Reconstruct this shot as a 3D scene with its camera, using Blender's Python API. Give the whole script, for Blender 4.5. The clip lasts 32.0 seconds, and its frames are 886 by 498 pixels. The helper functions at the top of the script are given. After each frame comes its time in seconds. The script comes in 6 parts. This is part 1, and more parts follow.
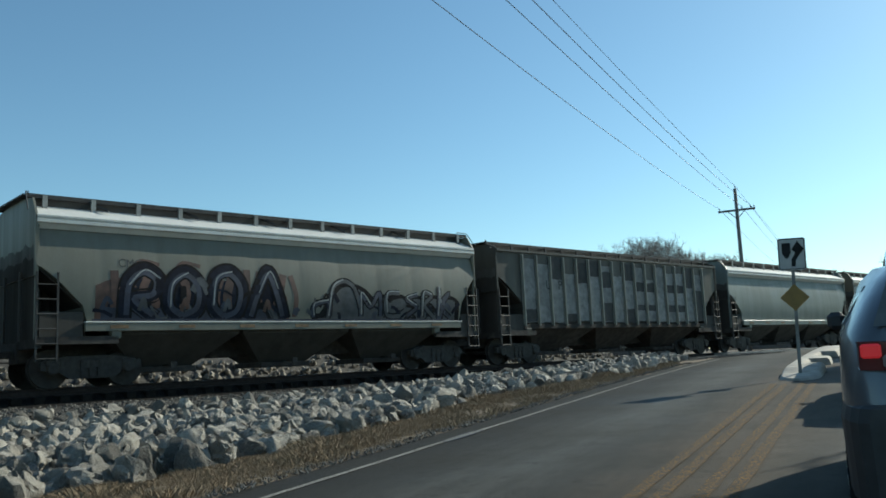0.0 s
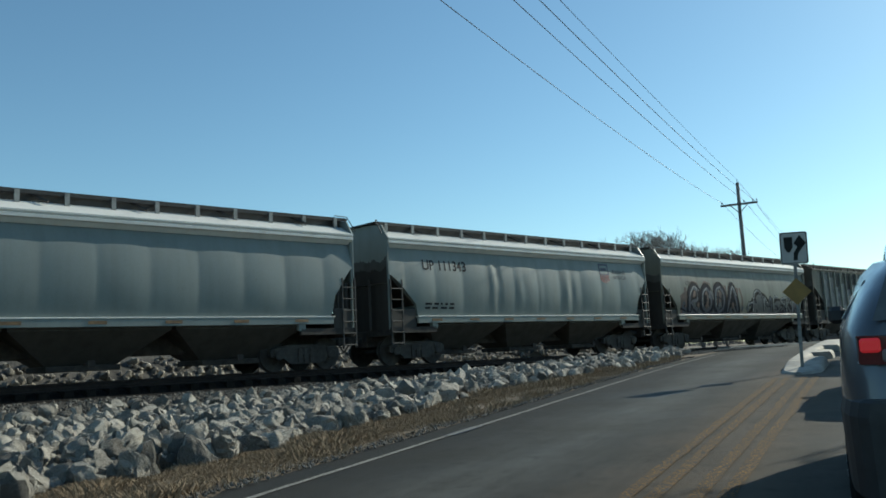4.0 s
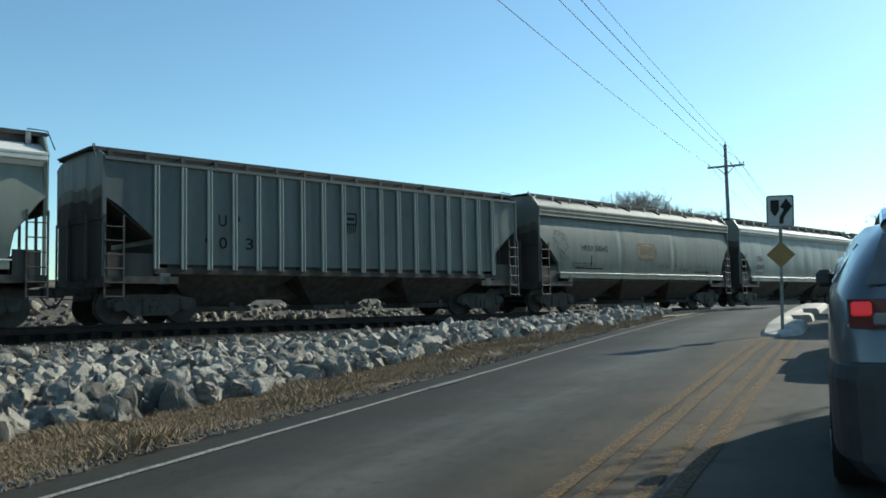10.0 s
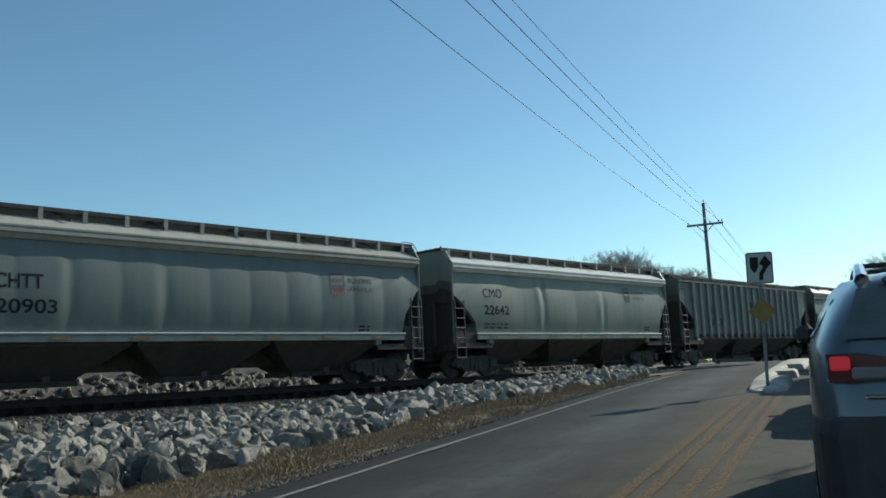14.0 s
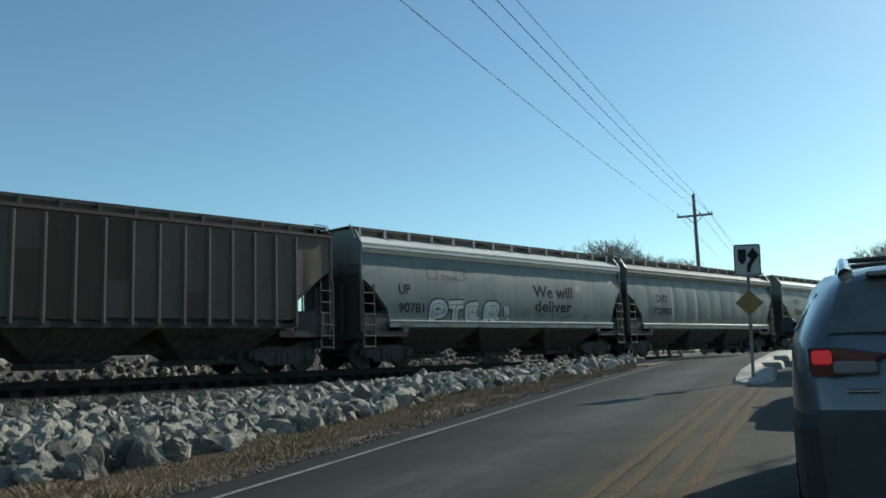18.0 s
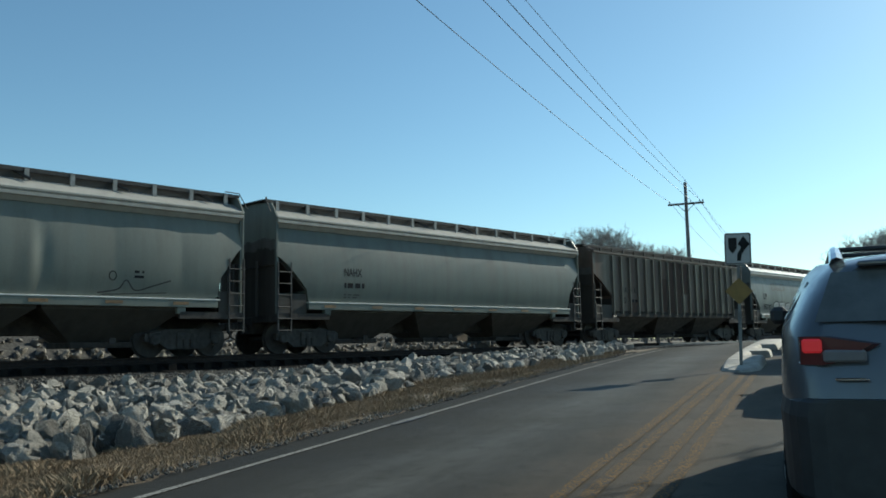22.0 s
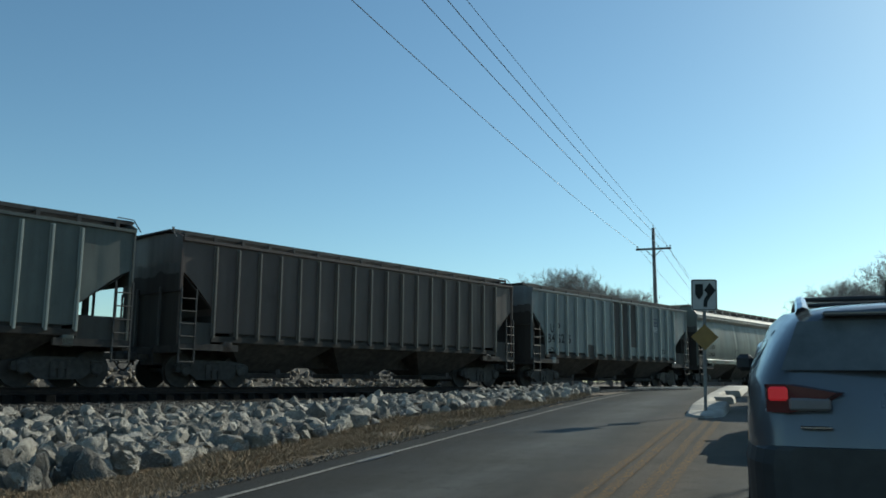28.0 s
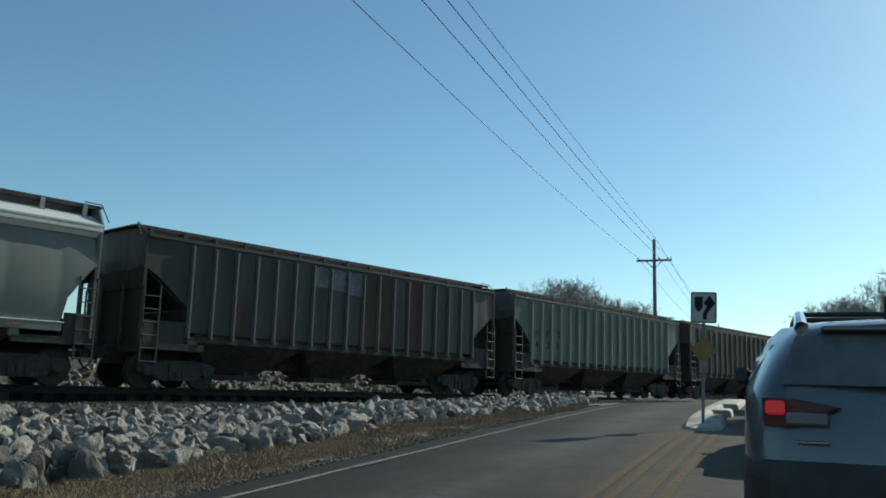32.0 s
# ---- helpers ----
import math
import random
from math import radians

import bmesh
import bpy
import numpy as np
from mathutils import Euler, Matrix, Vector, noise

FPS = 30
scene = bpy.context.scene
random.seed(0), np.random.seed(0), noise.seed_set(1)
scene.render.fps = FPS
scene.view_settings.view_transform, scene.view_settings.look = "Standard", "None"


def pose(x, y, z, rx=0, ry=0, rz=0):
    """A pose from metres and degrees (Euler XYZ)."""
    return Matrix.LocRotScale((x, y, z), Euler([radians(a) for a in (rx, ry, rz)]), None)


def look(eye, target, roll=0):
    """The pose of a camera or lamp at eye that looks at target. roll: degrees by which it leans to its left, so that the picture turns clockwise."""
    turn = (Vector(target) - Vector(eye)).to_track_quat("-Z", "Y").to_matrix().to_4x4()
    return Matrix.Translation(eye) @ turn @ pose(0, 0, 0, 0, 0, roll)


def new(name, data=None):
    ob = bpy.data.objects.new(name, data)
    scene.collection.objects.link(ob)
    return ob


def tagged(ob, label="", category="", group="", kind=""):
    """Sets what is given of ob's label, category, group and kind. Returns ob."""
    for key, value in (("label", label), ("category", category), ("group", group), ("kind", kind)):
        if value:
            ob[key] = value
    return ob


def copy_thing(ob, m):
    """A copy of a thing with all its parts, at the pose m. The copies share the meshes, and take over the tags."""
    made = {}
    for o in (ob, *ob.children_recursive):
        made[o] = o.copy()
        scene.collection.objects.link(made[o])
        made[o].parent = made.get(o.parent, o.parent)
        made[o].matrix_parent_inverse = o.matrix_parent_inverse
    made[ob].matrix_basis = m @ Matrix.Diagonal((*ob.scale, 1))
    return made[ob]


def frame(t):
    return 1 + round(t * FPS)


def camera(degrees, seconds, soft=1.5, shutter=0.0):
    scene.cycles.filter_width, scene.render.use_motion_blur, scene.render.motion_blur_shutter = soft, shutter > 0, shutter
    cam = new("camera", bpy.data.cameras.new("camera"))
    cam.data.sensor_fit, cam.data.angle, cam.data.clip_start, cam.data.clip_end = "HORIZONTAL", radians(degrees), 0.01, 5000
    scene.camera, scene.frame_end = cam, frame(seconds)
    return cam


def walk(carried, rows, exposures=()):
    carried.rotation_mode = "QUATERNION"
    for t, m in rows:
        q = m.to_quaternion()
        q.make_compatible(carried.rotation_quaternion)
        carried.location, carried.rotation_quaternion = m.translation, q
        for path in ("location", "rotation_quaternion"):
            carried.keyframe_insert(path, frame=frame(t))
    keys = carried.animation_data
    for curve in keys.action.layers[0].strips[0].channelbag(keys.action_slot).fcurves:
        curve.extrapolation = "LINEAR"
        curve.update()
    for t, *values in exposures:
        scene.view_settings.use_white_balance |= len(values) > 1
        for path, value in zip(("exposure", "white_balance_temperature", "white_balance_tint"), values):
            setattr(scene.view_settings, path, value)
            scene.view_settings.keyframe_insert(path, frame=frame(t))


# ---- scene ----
# ---------------------------------------------------------------- camera
cam = camera(56.4, 32.0, soft=1.7)
PATH = [
    (0, (0.000, 0.000, 1.400), (0.000, 9.910, 2.738), -2.64),
    (0.5, (0.015, -0.022, 1.405), (-0.004, 9.889, 2.735), -2.49),
    (1, (0.016, -0.020, 1.405), (-0.013, 9.894, 2.717), -2.55),
    (1.5, (0.013, -0.019, 1.402), (-0.016, 9.895, 2.706), -2.37),
    (2, (0.012, -0.022, 1.405), (0.006, 9.893, 2.702), -2.52),
    (2.5, (0.010, -0.020, 1.406), (-0.010, 9.896, 2.695), -2.63),
    (3, (0.008, -0.026, 1.405), (-0.024, 9.891, 2.690), -2.57),
    (3.5, (0.009, -0.020, 1.404), (-0.019, 9.898, 2.677), -2.76),
    (5.5, (0.014, -0.021, 1.403), (-0.037, 9.895, 2.696), -2.71),
    (6, (0.011, -0.027, 1.403), (-0.037, 9.891, 2.680), -2.32),
    (6.5, (0.015, -0.012, 1.404), (-0.071, 9.914, 2.611), -3.21),
    (7, (0.016, -0.026, 1.405), (-0.120, 9.905, 2.573), -1.90),
    (7.5, (0.001, 0.024, 1.409), (0.451, 9.919, 2.777), -0.41),
    (8, (-0.051, 0.050, 1.424), (0.614, 9.951, 2.666), -0.76),
    (8.5, (-0.044, 0.079, 1.416), (0.277, 10.023, 2.425), -2.14),
    (9, (-0.027, 0.065, 1.401), (0.106, 10.026, 2.280), -2.81),
    (9.5, (-0.029, 0.061, 1.393), (0.105, 10.027, 2.199), -1.92),
    (10, (-0.030, 0.067, 1.396), (0.105, 10.040, 2.113), -1.23),
    (10.5, (-0.035, 0.077, 1.388), (0.102, 10.058, 1.982), -0.40),
    (11, (-0.035, 0.082, 1.391), (0.074, 10.064, 1.973), -1.37),
    (11.5, (-0.022, 0.069, 1.389), (0.074, 10.023, 2.351), -1.11),
    (12, (-0.022, 0.036, 1.385), (0.084, 9.963, 2.587), -2.34),
    (12.5, (-0.020, 0.025, 1.388), (0.150, 9.928, 2.765), -2.94),
    (13, (-0.031, 0.003, 1.380), (0.227, 9.892, 2.842), -3.27),
    (13.5, (-0.030, 0.021, 1.387), (0.291, 9.912, 2.820), -2.92),
    (14, (-0.029, -0.001, 1.398), (0.326, 9.884, 2.865), -2.56),
    (14.5, (-0.032, -0.002, 1.397), (0.382, 9.883, 2.853), -2.46),
    (16.5, (-0.002, -0.008, 1.415), (0.418, 9.885, 2.809), -2.31),
    (17, (-0.004, -0.011, 1.409), (0.410, 9.878, 2.835), -2.03),
    (17.5, (-0.008, -0.009, 1.409), (0.432, 9.885, 2.794), -2.19),
    (18, (-0.003, -0.001, 1.409), (0.462, 9.902, 2.722), -1.88),
    (18.5, (0.001, 0.011, 1.409), (0.482, 9.911, 2.739), -1.84),
    (19, (-0.006, 0.011, 1.405), (0.492, 9.911, 2.722), -1.92),
    (19.5, (-0.009, 0.012, 1.408), (0.504, 9.921, 2.652), -1.62),
    (20, (-0.011, 0.012, 1.410), (0.514, 9.919, 2.666), -1.33),
    (20.5, (-0.010, 0.018, 1.405), (0.533, 9.924, 2.660), -1.46),
    (21, (-0.015, 0.028, 1.406), (0.542, 9.940, 2.603), -1.00),
    (21.5, (-0.009, 0.024, 1.411), (0.556, 9.937, 2.601), -1.18),
    (22, (-0.009, 0.024, 1.405), (0.560, 9.944, 2.531), -1.15),
    (22.5, (-0.009, 0.026, 1.406), (0.560, 9.944, 2.547), -0.92),
    (23, (-0.013, 0.023, 1.403), (0.568, 9.936, 2.584), -1.21),
    (23.5, (-0.006, 0.028, 1.403), (0.635, 9.930, 2.644), -0.45),
    (24, (-0.029, 0.012, 1.406), (0.897, 9.862, 2.863), 0.04),
    (24.5, (-0.055, 0.001, 1.410), (0.998, 9.831, 2.916), 0.65),
    (25, (-0.064, -0.013, 1.408), (1.043, 9.813, 2.902), 0.61),
    (25.5, (-0.057, 0.006, 1.412), (0.946, 9.849, 2.864), 0.70),
    (27.5, (-0.046, -0.005, 1.408), (0.890, 9.833, 2.937), 0.35),
    (28, (-0.050, -0.006, 1.405), (0.890, 9.824, 2.977), 0.42),
    (28.5, (-0.047, -0.003, 1.407), (0.877, 9.830, 2.977), 1.03),
    (29, (-0.048, -0.010, 1.403), (0.863, 9.816, 3.021), 1.15),
    (29.5, (-0.051, -0.022, 1.404), (0.858, 9.803, 3.032), 0.74),
    (30, (-0.049, -0.014, 1.401), (0.850, 9.811, 3.032), 1.15),
    (30.5, (-0.052, -0.021, 1.398), (0.852, 9.801, 3.043), 1.29),
    (31, (-0.053, -0.021, 1.403), (0.854, 9.801, 3.044), 0.97),
    (31.5, (-0.053, -0.019, 1.402), (0.847, 9.803, 3.047), 1.45),
    (32, (-0.051, -0.017, 1.401), (0.878, 9.801, 3.056), 1.69),
]
walk(cam, [(t, look(eye, target, roll)) for t, eye, target, roll in PATH], [(t, ev, 6000, 0) for t, ev in ((0, 0.16), (5, 0.06), (7.4, 0.04), (8.4, 0.14), (9.2, 0.34), (10, 0.44), (11, 0.52), (12, 0.30), (13, 0.09), (14, 0.05), (17, 0.02), (18.5, 0.02), (20.5, 0.07), (23.6, 0.10), (24.8, -0.05), (32, -0.08))])

# ---------------------------------------------------------------- light
SUN_AZ, SUN_EL = radians(53.0), radians(30.0)      # azimuth to the right of +y
SUN_DIR = Vector((math.sin(SUN_AZ) * math.cos(SUN_EL), math.cos(SUN_AZ) * math.cos(SUN_EL), math.sin(SUN_EL)))
world = bpy.data.worlds.new("sky")
scene.world = world
world.use_nodes = True
wn, wl = world.node_tree.nodes, world.node_tree.links
wn.clear()
sky = wn.new("ShaderNodeTexSky")
sky.sky_type, sky.sun_disc = "NISHITA", False
sky.sun_elevation, sky.sun_rotation = SUN_EL, SUN_AZ
sky.air_density, sky.dust_density, sky.ozone_density, sky.altitude = 1.0, 0.4, 1.6, 200
bg = wn.new("ShaderNodeBackground")
bg.inputs["Strength"].default_value = 0.118
wout = wn.new("ShaderNodeOutputWorld")
tint = wn.new("ShaderNodeMix")            # the clear winter sky is more cyan than the model's
tint.data_type, tint.blend_type = "RGBA", "MULTIPLY"
tint.inputs["Factor"].default_value = 1.0
tint.inputs["B"].default_value = (0.86, 1.0, 0.97, 1)
wl.new(sky.outputs[0], tint.inputs["A"])
wl.new(tint.outputs["Result"], bg.inputs[0])
wl.new(bg.outputs[0], wout.inputs[0])
sun = new("sun", bpy.data.lights.new("sun", "SUN"))
sun.data.energy, sun.data.angle, sun.data.color = 4.8, radians(0.53), (1.0, 0.90, 0.76)
sun.matrix_world = look((0, 0, 60), Vector((0, 0, 60)) - SUN_DIR)

# ---------------------------------------------------------------- materials
MATS = {}
SIDE_TONE = 0.44                  # weathered side paint, darkened this much in colour for the sides' shade


def nodes_of(name):
    m = bpy.data.materials.new(name)
    m.use_nodes = True
    nt = m.node_tree
    return m, nt, nt.nodes["Principled BSDF"]


def ramp(nt, src, stops):
    r = nt.nodes.new("ShaderNodeValToRGB")
    while len(r.color_ramp.elements) < len(stops):
        r.color_ramp.elements.new(0.5)
    for e, (p, c) in zip(r.color_ramp.elements, stops):
        e.position = p
        e.color = (*c, 1) if len(c) == 3 else c
    nt.links.new(src, r.inputs[0])
    return r.outputs[0]


def noise_of(nt, vec, scale, detail=4.0, rough=0.6):
    n = nt.nodes.new("ShaderNodeTexNoise")
    n.inputs["Scale"].default_value, n.inputs["Detail"].default_value, n.inputs["Roughness"].default_value = scale, detail, rough
    if vec is not None:
        nt.links.new(vec, n.inputs["Vector"])
    return n.outputs["Fac"]


def mixed(nt, fac, a, b, kind="MIX"):
    m = nt.nodes.new("ShaderNodeMix")
    m.data_type, m.blend_type = "RGBA", kind
    for socket, v in ((m.inputs["Factor"], fac), (m.inputs["A"], a), (m.inputs["B"], b)):
        if isinstance(v, (int, float)):
            socket.default_value = v
        elif isinstance(v, tuple):
            socket.default_value = (*v, 1)
        else:
            nt.links.new(v, socket)
    return m.outputs["Result"]


def coords(nt, scale=(1, 1, 1), world_space=False, shuffle=True):
    """Object coordinates in metres, shifted at random from object to object."""
    tc = nt.nodes.new("ShaderNodeTexCoord")
    src = tc.outputs["Object"]
    if world_space:
        src = nt.nodes.new("ShaderNodeNewGeometry").outputs["Position"]
    mp = nt.nodes.new("ShaderNodeMapping")
    mp.inputs["Scale"].default_value = scale
    nt.links.new(src, mp.inputs["Vector"])
    if shuffle and not world_space:
        info = nt.nodes.new("ShaderNodeObjectInfo")
        mul = nt.nodes.new("ShaderNodeMath")
        mul.operation = "MULTIPLY"
        mul.inputs[1].default_value = 61.0
        nt.links.new(info.outputs["Random"], mul.inputs[0])
        nt.links.new(mul.outputs[0], mp.inputs["Location"])
    return mp.outputs["Vector"]


def bumped(nt, bsdf, height, strength, dist=0.02):
    b = nt.nodes.new("ShaderNodeBump")
    b.inputs["Strength"].default_value, b.inputs["Distance"].default_value = strength, dist
    nt.links.new(height, b.inputs["Height"])
    nt.links.new(b.outputs[0], bsdf.inputs["Normal"])


def plain(name, color, rough=0.6, metal=0.0, vary=0.25, scale=6.0, bump=0.1, emit=None, power=0.0, dist=0.01):
    """A surface with two scales of variation round one colour."""
    if name in MATS:
        return MATS[name]
    m, nt, b = nodes_of(name)
    v = coords(nt)
    n1, n2 = noise_of(nt, v, scale, 6), noise_of(nt, v, scale * 0.13, 3)
    lo, hi = tuple(c * (1 - vary) for c in color), tuple(min(1, c * (1 + vary)) for c in color)
    c1 = ramp(nt, n1, [(0.3, lo), (0.7, hi)])
    c2 = ramp(nt, n2, [(0.3, (1 - vary,) * 3), (0.65, (1, 1, 1))])
    nt.links.new(mixed(nt, 1.0, c1, c2, "MULTIPLY"), b.inputs["Base Color"])
    b.inputs["Roughness"].default_value, b.inputs["Metallic"].default_value = rough, metal
    if max(color) < 0.03 and rough > 0.5:
        b.inputs["Specular IOR Level"].default_value = 0.15     # near-black dull surfaces
    if bump:
        bumped(nt, b, n1, bump, dist)
    if emit:
        b.inputs["Emission Color"].default_value, b.inputs["Emission Strength"].default_value = (*emit, 1), power
    MATS[name] = m
    return m


def car_paint(name, color, stain=(0.05, 0.04, 0.035), amount=0.5, rough=0.42, tone_k=SIDE_TONE):
    """Weathered freight-car paint: fine grain, vertical runs of dirt, broad fading and rust specks."""
    if name in MATS:
        return MATS[name]
    m, nt, b = nodes_of(name)
    runs = noise_of(nt, coords(nt, (1.9, 1.9, 0.13)), 1.5, 4, 0.6)
    broad = noise_of(nt, coords(nt, (0.35, 0.35, 0.5)), 1.0, 4, 0.6)
    fine = noise_of(nt, coords(nt), 22, 5, 0.7)
    speck = noise_of(nt, coords(nt, (1, 1, 0.6)), 5.0, 6, 0.75)
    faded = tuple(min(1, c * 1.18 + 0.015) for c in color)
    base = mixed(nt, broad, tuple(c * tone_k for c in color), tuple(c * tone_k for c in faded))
    base = mixed(nt, ramp(nt, runs, [(0.42, (0, 0, 0)), (0.85, (0.6 * amount,) * 3)]), base, stain)
    blot = noise_of(nt, coords(nt, (1.0, 1.0, 0.55)), 1.7, 6, 0.72)
    base = mixed(nt, ramp(nt, blot, [(0.50, (0, 0, 0)), (0.68, (0.28 * amount,) * 3)]), base, tuple(min(1, c * tone_k * 1.5 + 0.02) for c in color))
    base = mixed(nt, ramp(nt, blot, [(0.30, (0.5 * amount,) * 3), (0.45, (0, 0, 0))]), base, tuple(c * tone_k * 0.55 for c in color))
    base = mixed(nt, ramp(nt, speck, [(0.60, (0, 0, 0)), (0.74, (0.55 * amount,) * 3)]), base, (0.09, 0.045, 0.025))
    base = mixed(nt, ramp(nt, fine, [(0.3, (0, 0, 0)), (0.8, (0.16,) * 3)]), base, stain)
    nt.links.new(base, b.inputs["Base Color"])
    b.inputs["Specular IOR Level"].default_value = 0.38
    nt.links.new(ramp(nt, runs, [(0.2, (rough - 0.1,) * 3), (0.8, (rough + 0.25,) * 3)]), b.inputs["Roughness"])
    bumped(nt, b, fine, 0.08, 0.01)
    MATS[name] = m
    return m


STEEL = plain("worn dark steel", (0.055, 0.051, 0.047), 0.75, 0.2, 0.4, 9)
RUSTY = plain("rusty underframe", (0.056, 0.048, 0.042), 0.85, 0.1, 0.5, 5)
GALV = plain("weathered grating steel", (0.055, 0.054, 0.052), 0.7, 0.2, 0.35, 8)
BRACKET = plain("pale bracket paint", (0.30, 0.30, 0.28), 0.5, 0, 0.3, 6)
WHEEL = plain("wheel steel", (0.045, 0.04, 0.036), 0.75, 0.2, 0.35, 7)
RAIL_SIDE = plain("rusted rail side", (0.034, 0.022, 0.017), 0.8, 0.3, 0.4, 14)
RAIL_TOP = plain("polished rail head", (0.62, 0.6, 0.58), 0.22, 1.0, 0.15, 10)
# creosote colour taken nearly black to join the shaded band under the train
TIE = plain("shade-dark creosoted tie", (0.016, 0.014, 0.012), 0.9, 0, 0.4, 9, 0.4)
LETTER = plain("black stencil paint", (0.02, 0.02, 0.022), 0.7, 0, 0.4, 7)
REFLECT = plain("faded reflector strip", (0.20, 0.12, 0.055), 0.5, 0, 0.35, 9)
WHITE_LINE = plain("worn white road paint", (0.62, 0.61, 0.57), 0.7, 0, 0.3, 7)

# ---------------------------------------------------------------- building helpers


def box(bm, x0, x1, y0, y1, z0, z1, bevel=0.0):
    vs = [bm.verts.new((x, y, z)) for x in (x0, x1) for y in (y0, y1) for z in (z0, z1)]
    fs = [bm.faces.new([vs[i] for i in f]) for f in ((0, 1, 3, 2), (4, 6, 7, 5), (0, 4, 5, 1), (2, 3, 7, 6), (0, 2, 6, 4), (1, 5, 7, 3))]
    if bevel:
        es = list({e for f in fs for e in f.edges})
        bmesh.ops.bevel(bm, geom=es, offset=bevel, segments=1, affect="EDGES", profile=0.5)


def tube(bm, pts, r0, r1=None, sides=6, cap=True):
    """A round bar through the points, tapering from r0 to r1."""
    r1 = r0 if r1 is None else r1
    pts = [Vector(p) for p in pts]
    rings = []
    for i, p in enumerate(pts):
        d = (pts[min(i + 1, len(pts) - 1)] - pts[max(i - 1, 0)]).normalized()
        a = d.cross(Vector((0, 0, 1)) if abs(d.z) < 0.9 else Vector((1, 0, 0))).normalized()
        c = d.cross(a)
        r = r0 + (r1 - r0) * i / max(1, len(pts) - 1)
        rings.append([bm.verts.new(p + r * (math.cos(k * math.tau / sides) * a + math.sin(k * math.tau / sides) * c)) for k in range(sides)])
    for p, q in zip(rings, rings[1:]):
        for k in range(sides):
            bm.faces.new((p[k], p[(k + 1) % sides], q[(k + 1) % sides], q[k]))
    if cap:
        bm.faces.new(rings[0][::-1])
        bm.faces.new(rings[-1])


def lathe_y(bm, cx, cz, prof, sides=20):
    """A solid of revolution about a cross-wise axis; prof is a list of (y, radius)."""
    rings = [[bm.verts.new((cx + r * math.cos(k * math.tau / sides), y, cz + r * math.sin(k * math.tau / sides))) for k in range(sides)] for y, r in prof]
    for p, q in zip(rings, rings[1:]):
        for k in range(sides):
            bm.faces.new((p[k], p[(k + 1) % sides], q[(k + 1) % sides], q[k]))
    bm.faces.new(rings[0][::-1])
    bm.faces.new(rings[-1])


def prism_y(bm, outline, y0, y1):
    """An outline of (x, z) points given thickness between two y."""
    a = [bm.verts.new((x, y0, z)) for x, z in outline]
    b = [bm.verts.new((x, y1, z)) for x, z in outline]
    n = len(outline)
    bm.faces.new(a)
    bm.faces.new(b[::-1])
    for i in range(n):
        bm.faces.new((a[i], b[i], b[(i + 1) % n], a[(i + 1) % n]))


def mesh_of(bm, name, material, smooth=False, fix=True):
    if fix:
        bmesh.ops.recalc_face_normals(bm, faces=bm.faces)
    me = bpy.data.meshes.new(name)
    if smooth:
        for f in bm.faces:
            f.smooth = True
    bm.to_mesh(me)
    bm.free()
    me.materials.append(material)
    return me


def part(name, bm, material, parent, label="", smooth=False, loc=None):
    """Links a bmesh, or a ready mesh, as one mesh object under its thing."""
    me = bm if isinstance(bm, bpy.types.Mesh) else mesh_of(bm, name, material, smooth)
    ob = new(name, me)
    ob.parent = parent
    if loc:
        ob.location = loc
    return tagged(ob, label)


def sharp(me, angle=35):
    for p in me.polygons:
        p.use_smooth = True
    me.set_sharp_from_angle(angle=radians(angle))
    return me


# ---------------------------------------------------------------- plan
ROAD_AZ, TRACK_AZ = radians(27.0), radians(47.0)
RS, RC = math.sin(ROAD_AZ), math.cos(ROAD_AZ)
TS, TC = math.sin(TRACK_AZ), math.cos(TRACK_AZ)
RAIL_Z = 1.17                     # top of rail
TRACK_D = -21.6                   # centre line, across the track from the camera
SIDE = 1.60                       # half width of a car


def on_road(s, o, z=0.0):
    return Vector((s * RS + o * RC, s * RC - o * RS, z))


def on_track(s, d, z=0.0):
    """d: across the track, positive towards the road, from the track's centre."""
    q = TRACK_D + d
    return Vector((s * TS + q * TC, s * TC - q * TS, z))


def road_z(s):
    if s < 18:
        return 0.034 * max(s, -60) if s > 0 else 0.012 * max(s, -60)
    k = min(s, 46) - 18
    return 0.612 + 0.034 * k - 0.0006 * k * k


def smooth01(v):
    v = min(1.0, max(0.0, v))
    return v * v * (3 - 2 * v)


def ground_z(x, y):
    s, o = x * RS + y * RC, x * RC - y * RS
    d = x * TC - y * TS - TRACK_D
    zr = road_z(s)
    # ballast bed of the track
    a = abs(d)
    bed = RAIL_Z - 0.46 - max(0.0, a - 1.55) * 0.3
    low = 0.10 + 0.02 * max(0.0, min(s, 40))
    if d < 0:
        low = RAIL_Z - 0.75
    # verge falls gently away from the road
    if o < -5.9:
        k = smooth01((-5.9 - o) / 4.0)
        side = zr - 0.03 - 0.08 * k + (low - zr) * smooth01((-8.0 - o) / 9.0)
    elif o > 3.2:
        side = zr - 0.25 * smooth01((o - 3.2) / 3.0)
    else:
        side = zr
    onroad = -5.6 < o < 3.0
    if d < -1.5:
        side = low if s < 36 or s > 70 else RAIL_Z - 0.2
        berm = smooth01((-2.6 - d) / 4.2) * smooth01((15.0 + d) / 5.0) * smooth01((37 - (x * TS + y * TC)) / 4.0)
        side += 2.15 * berm                                  # heap of spoil beyond the track
    if onroad and s < 62:
        return max(zr, -9) if a > 1.9 else min(zr, RAIL_Z - 0.05)
    z = max(side, bed) if a < 6 else side
    return z + 0.03 * noise.noise(Vector((x * 0.6, y * 0.6, 0)))


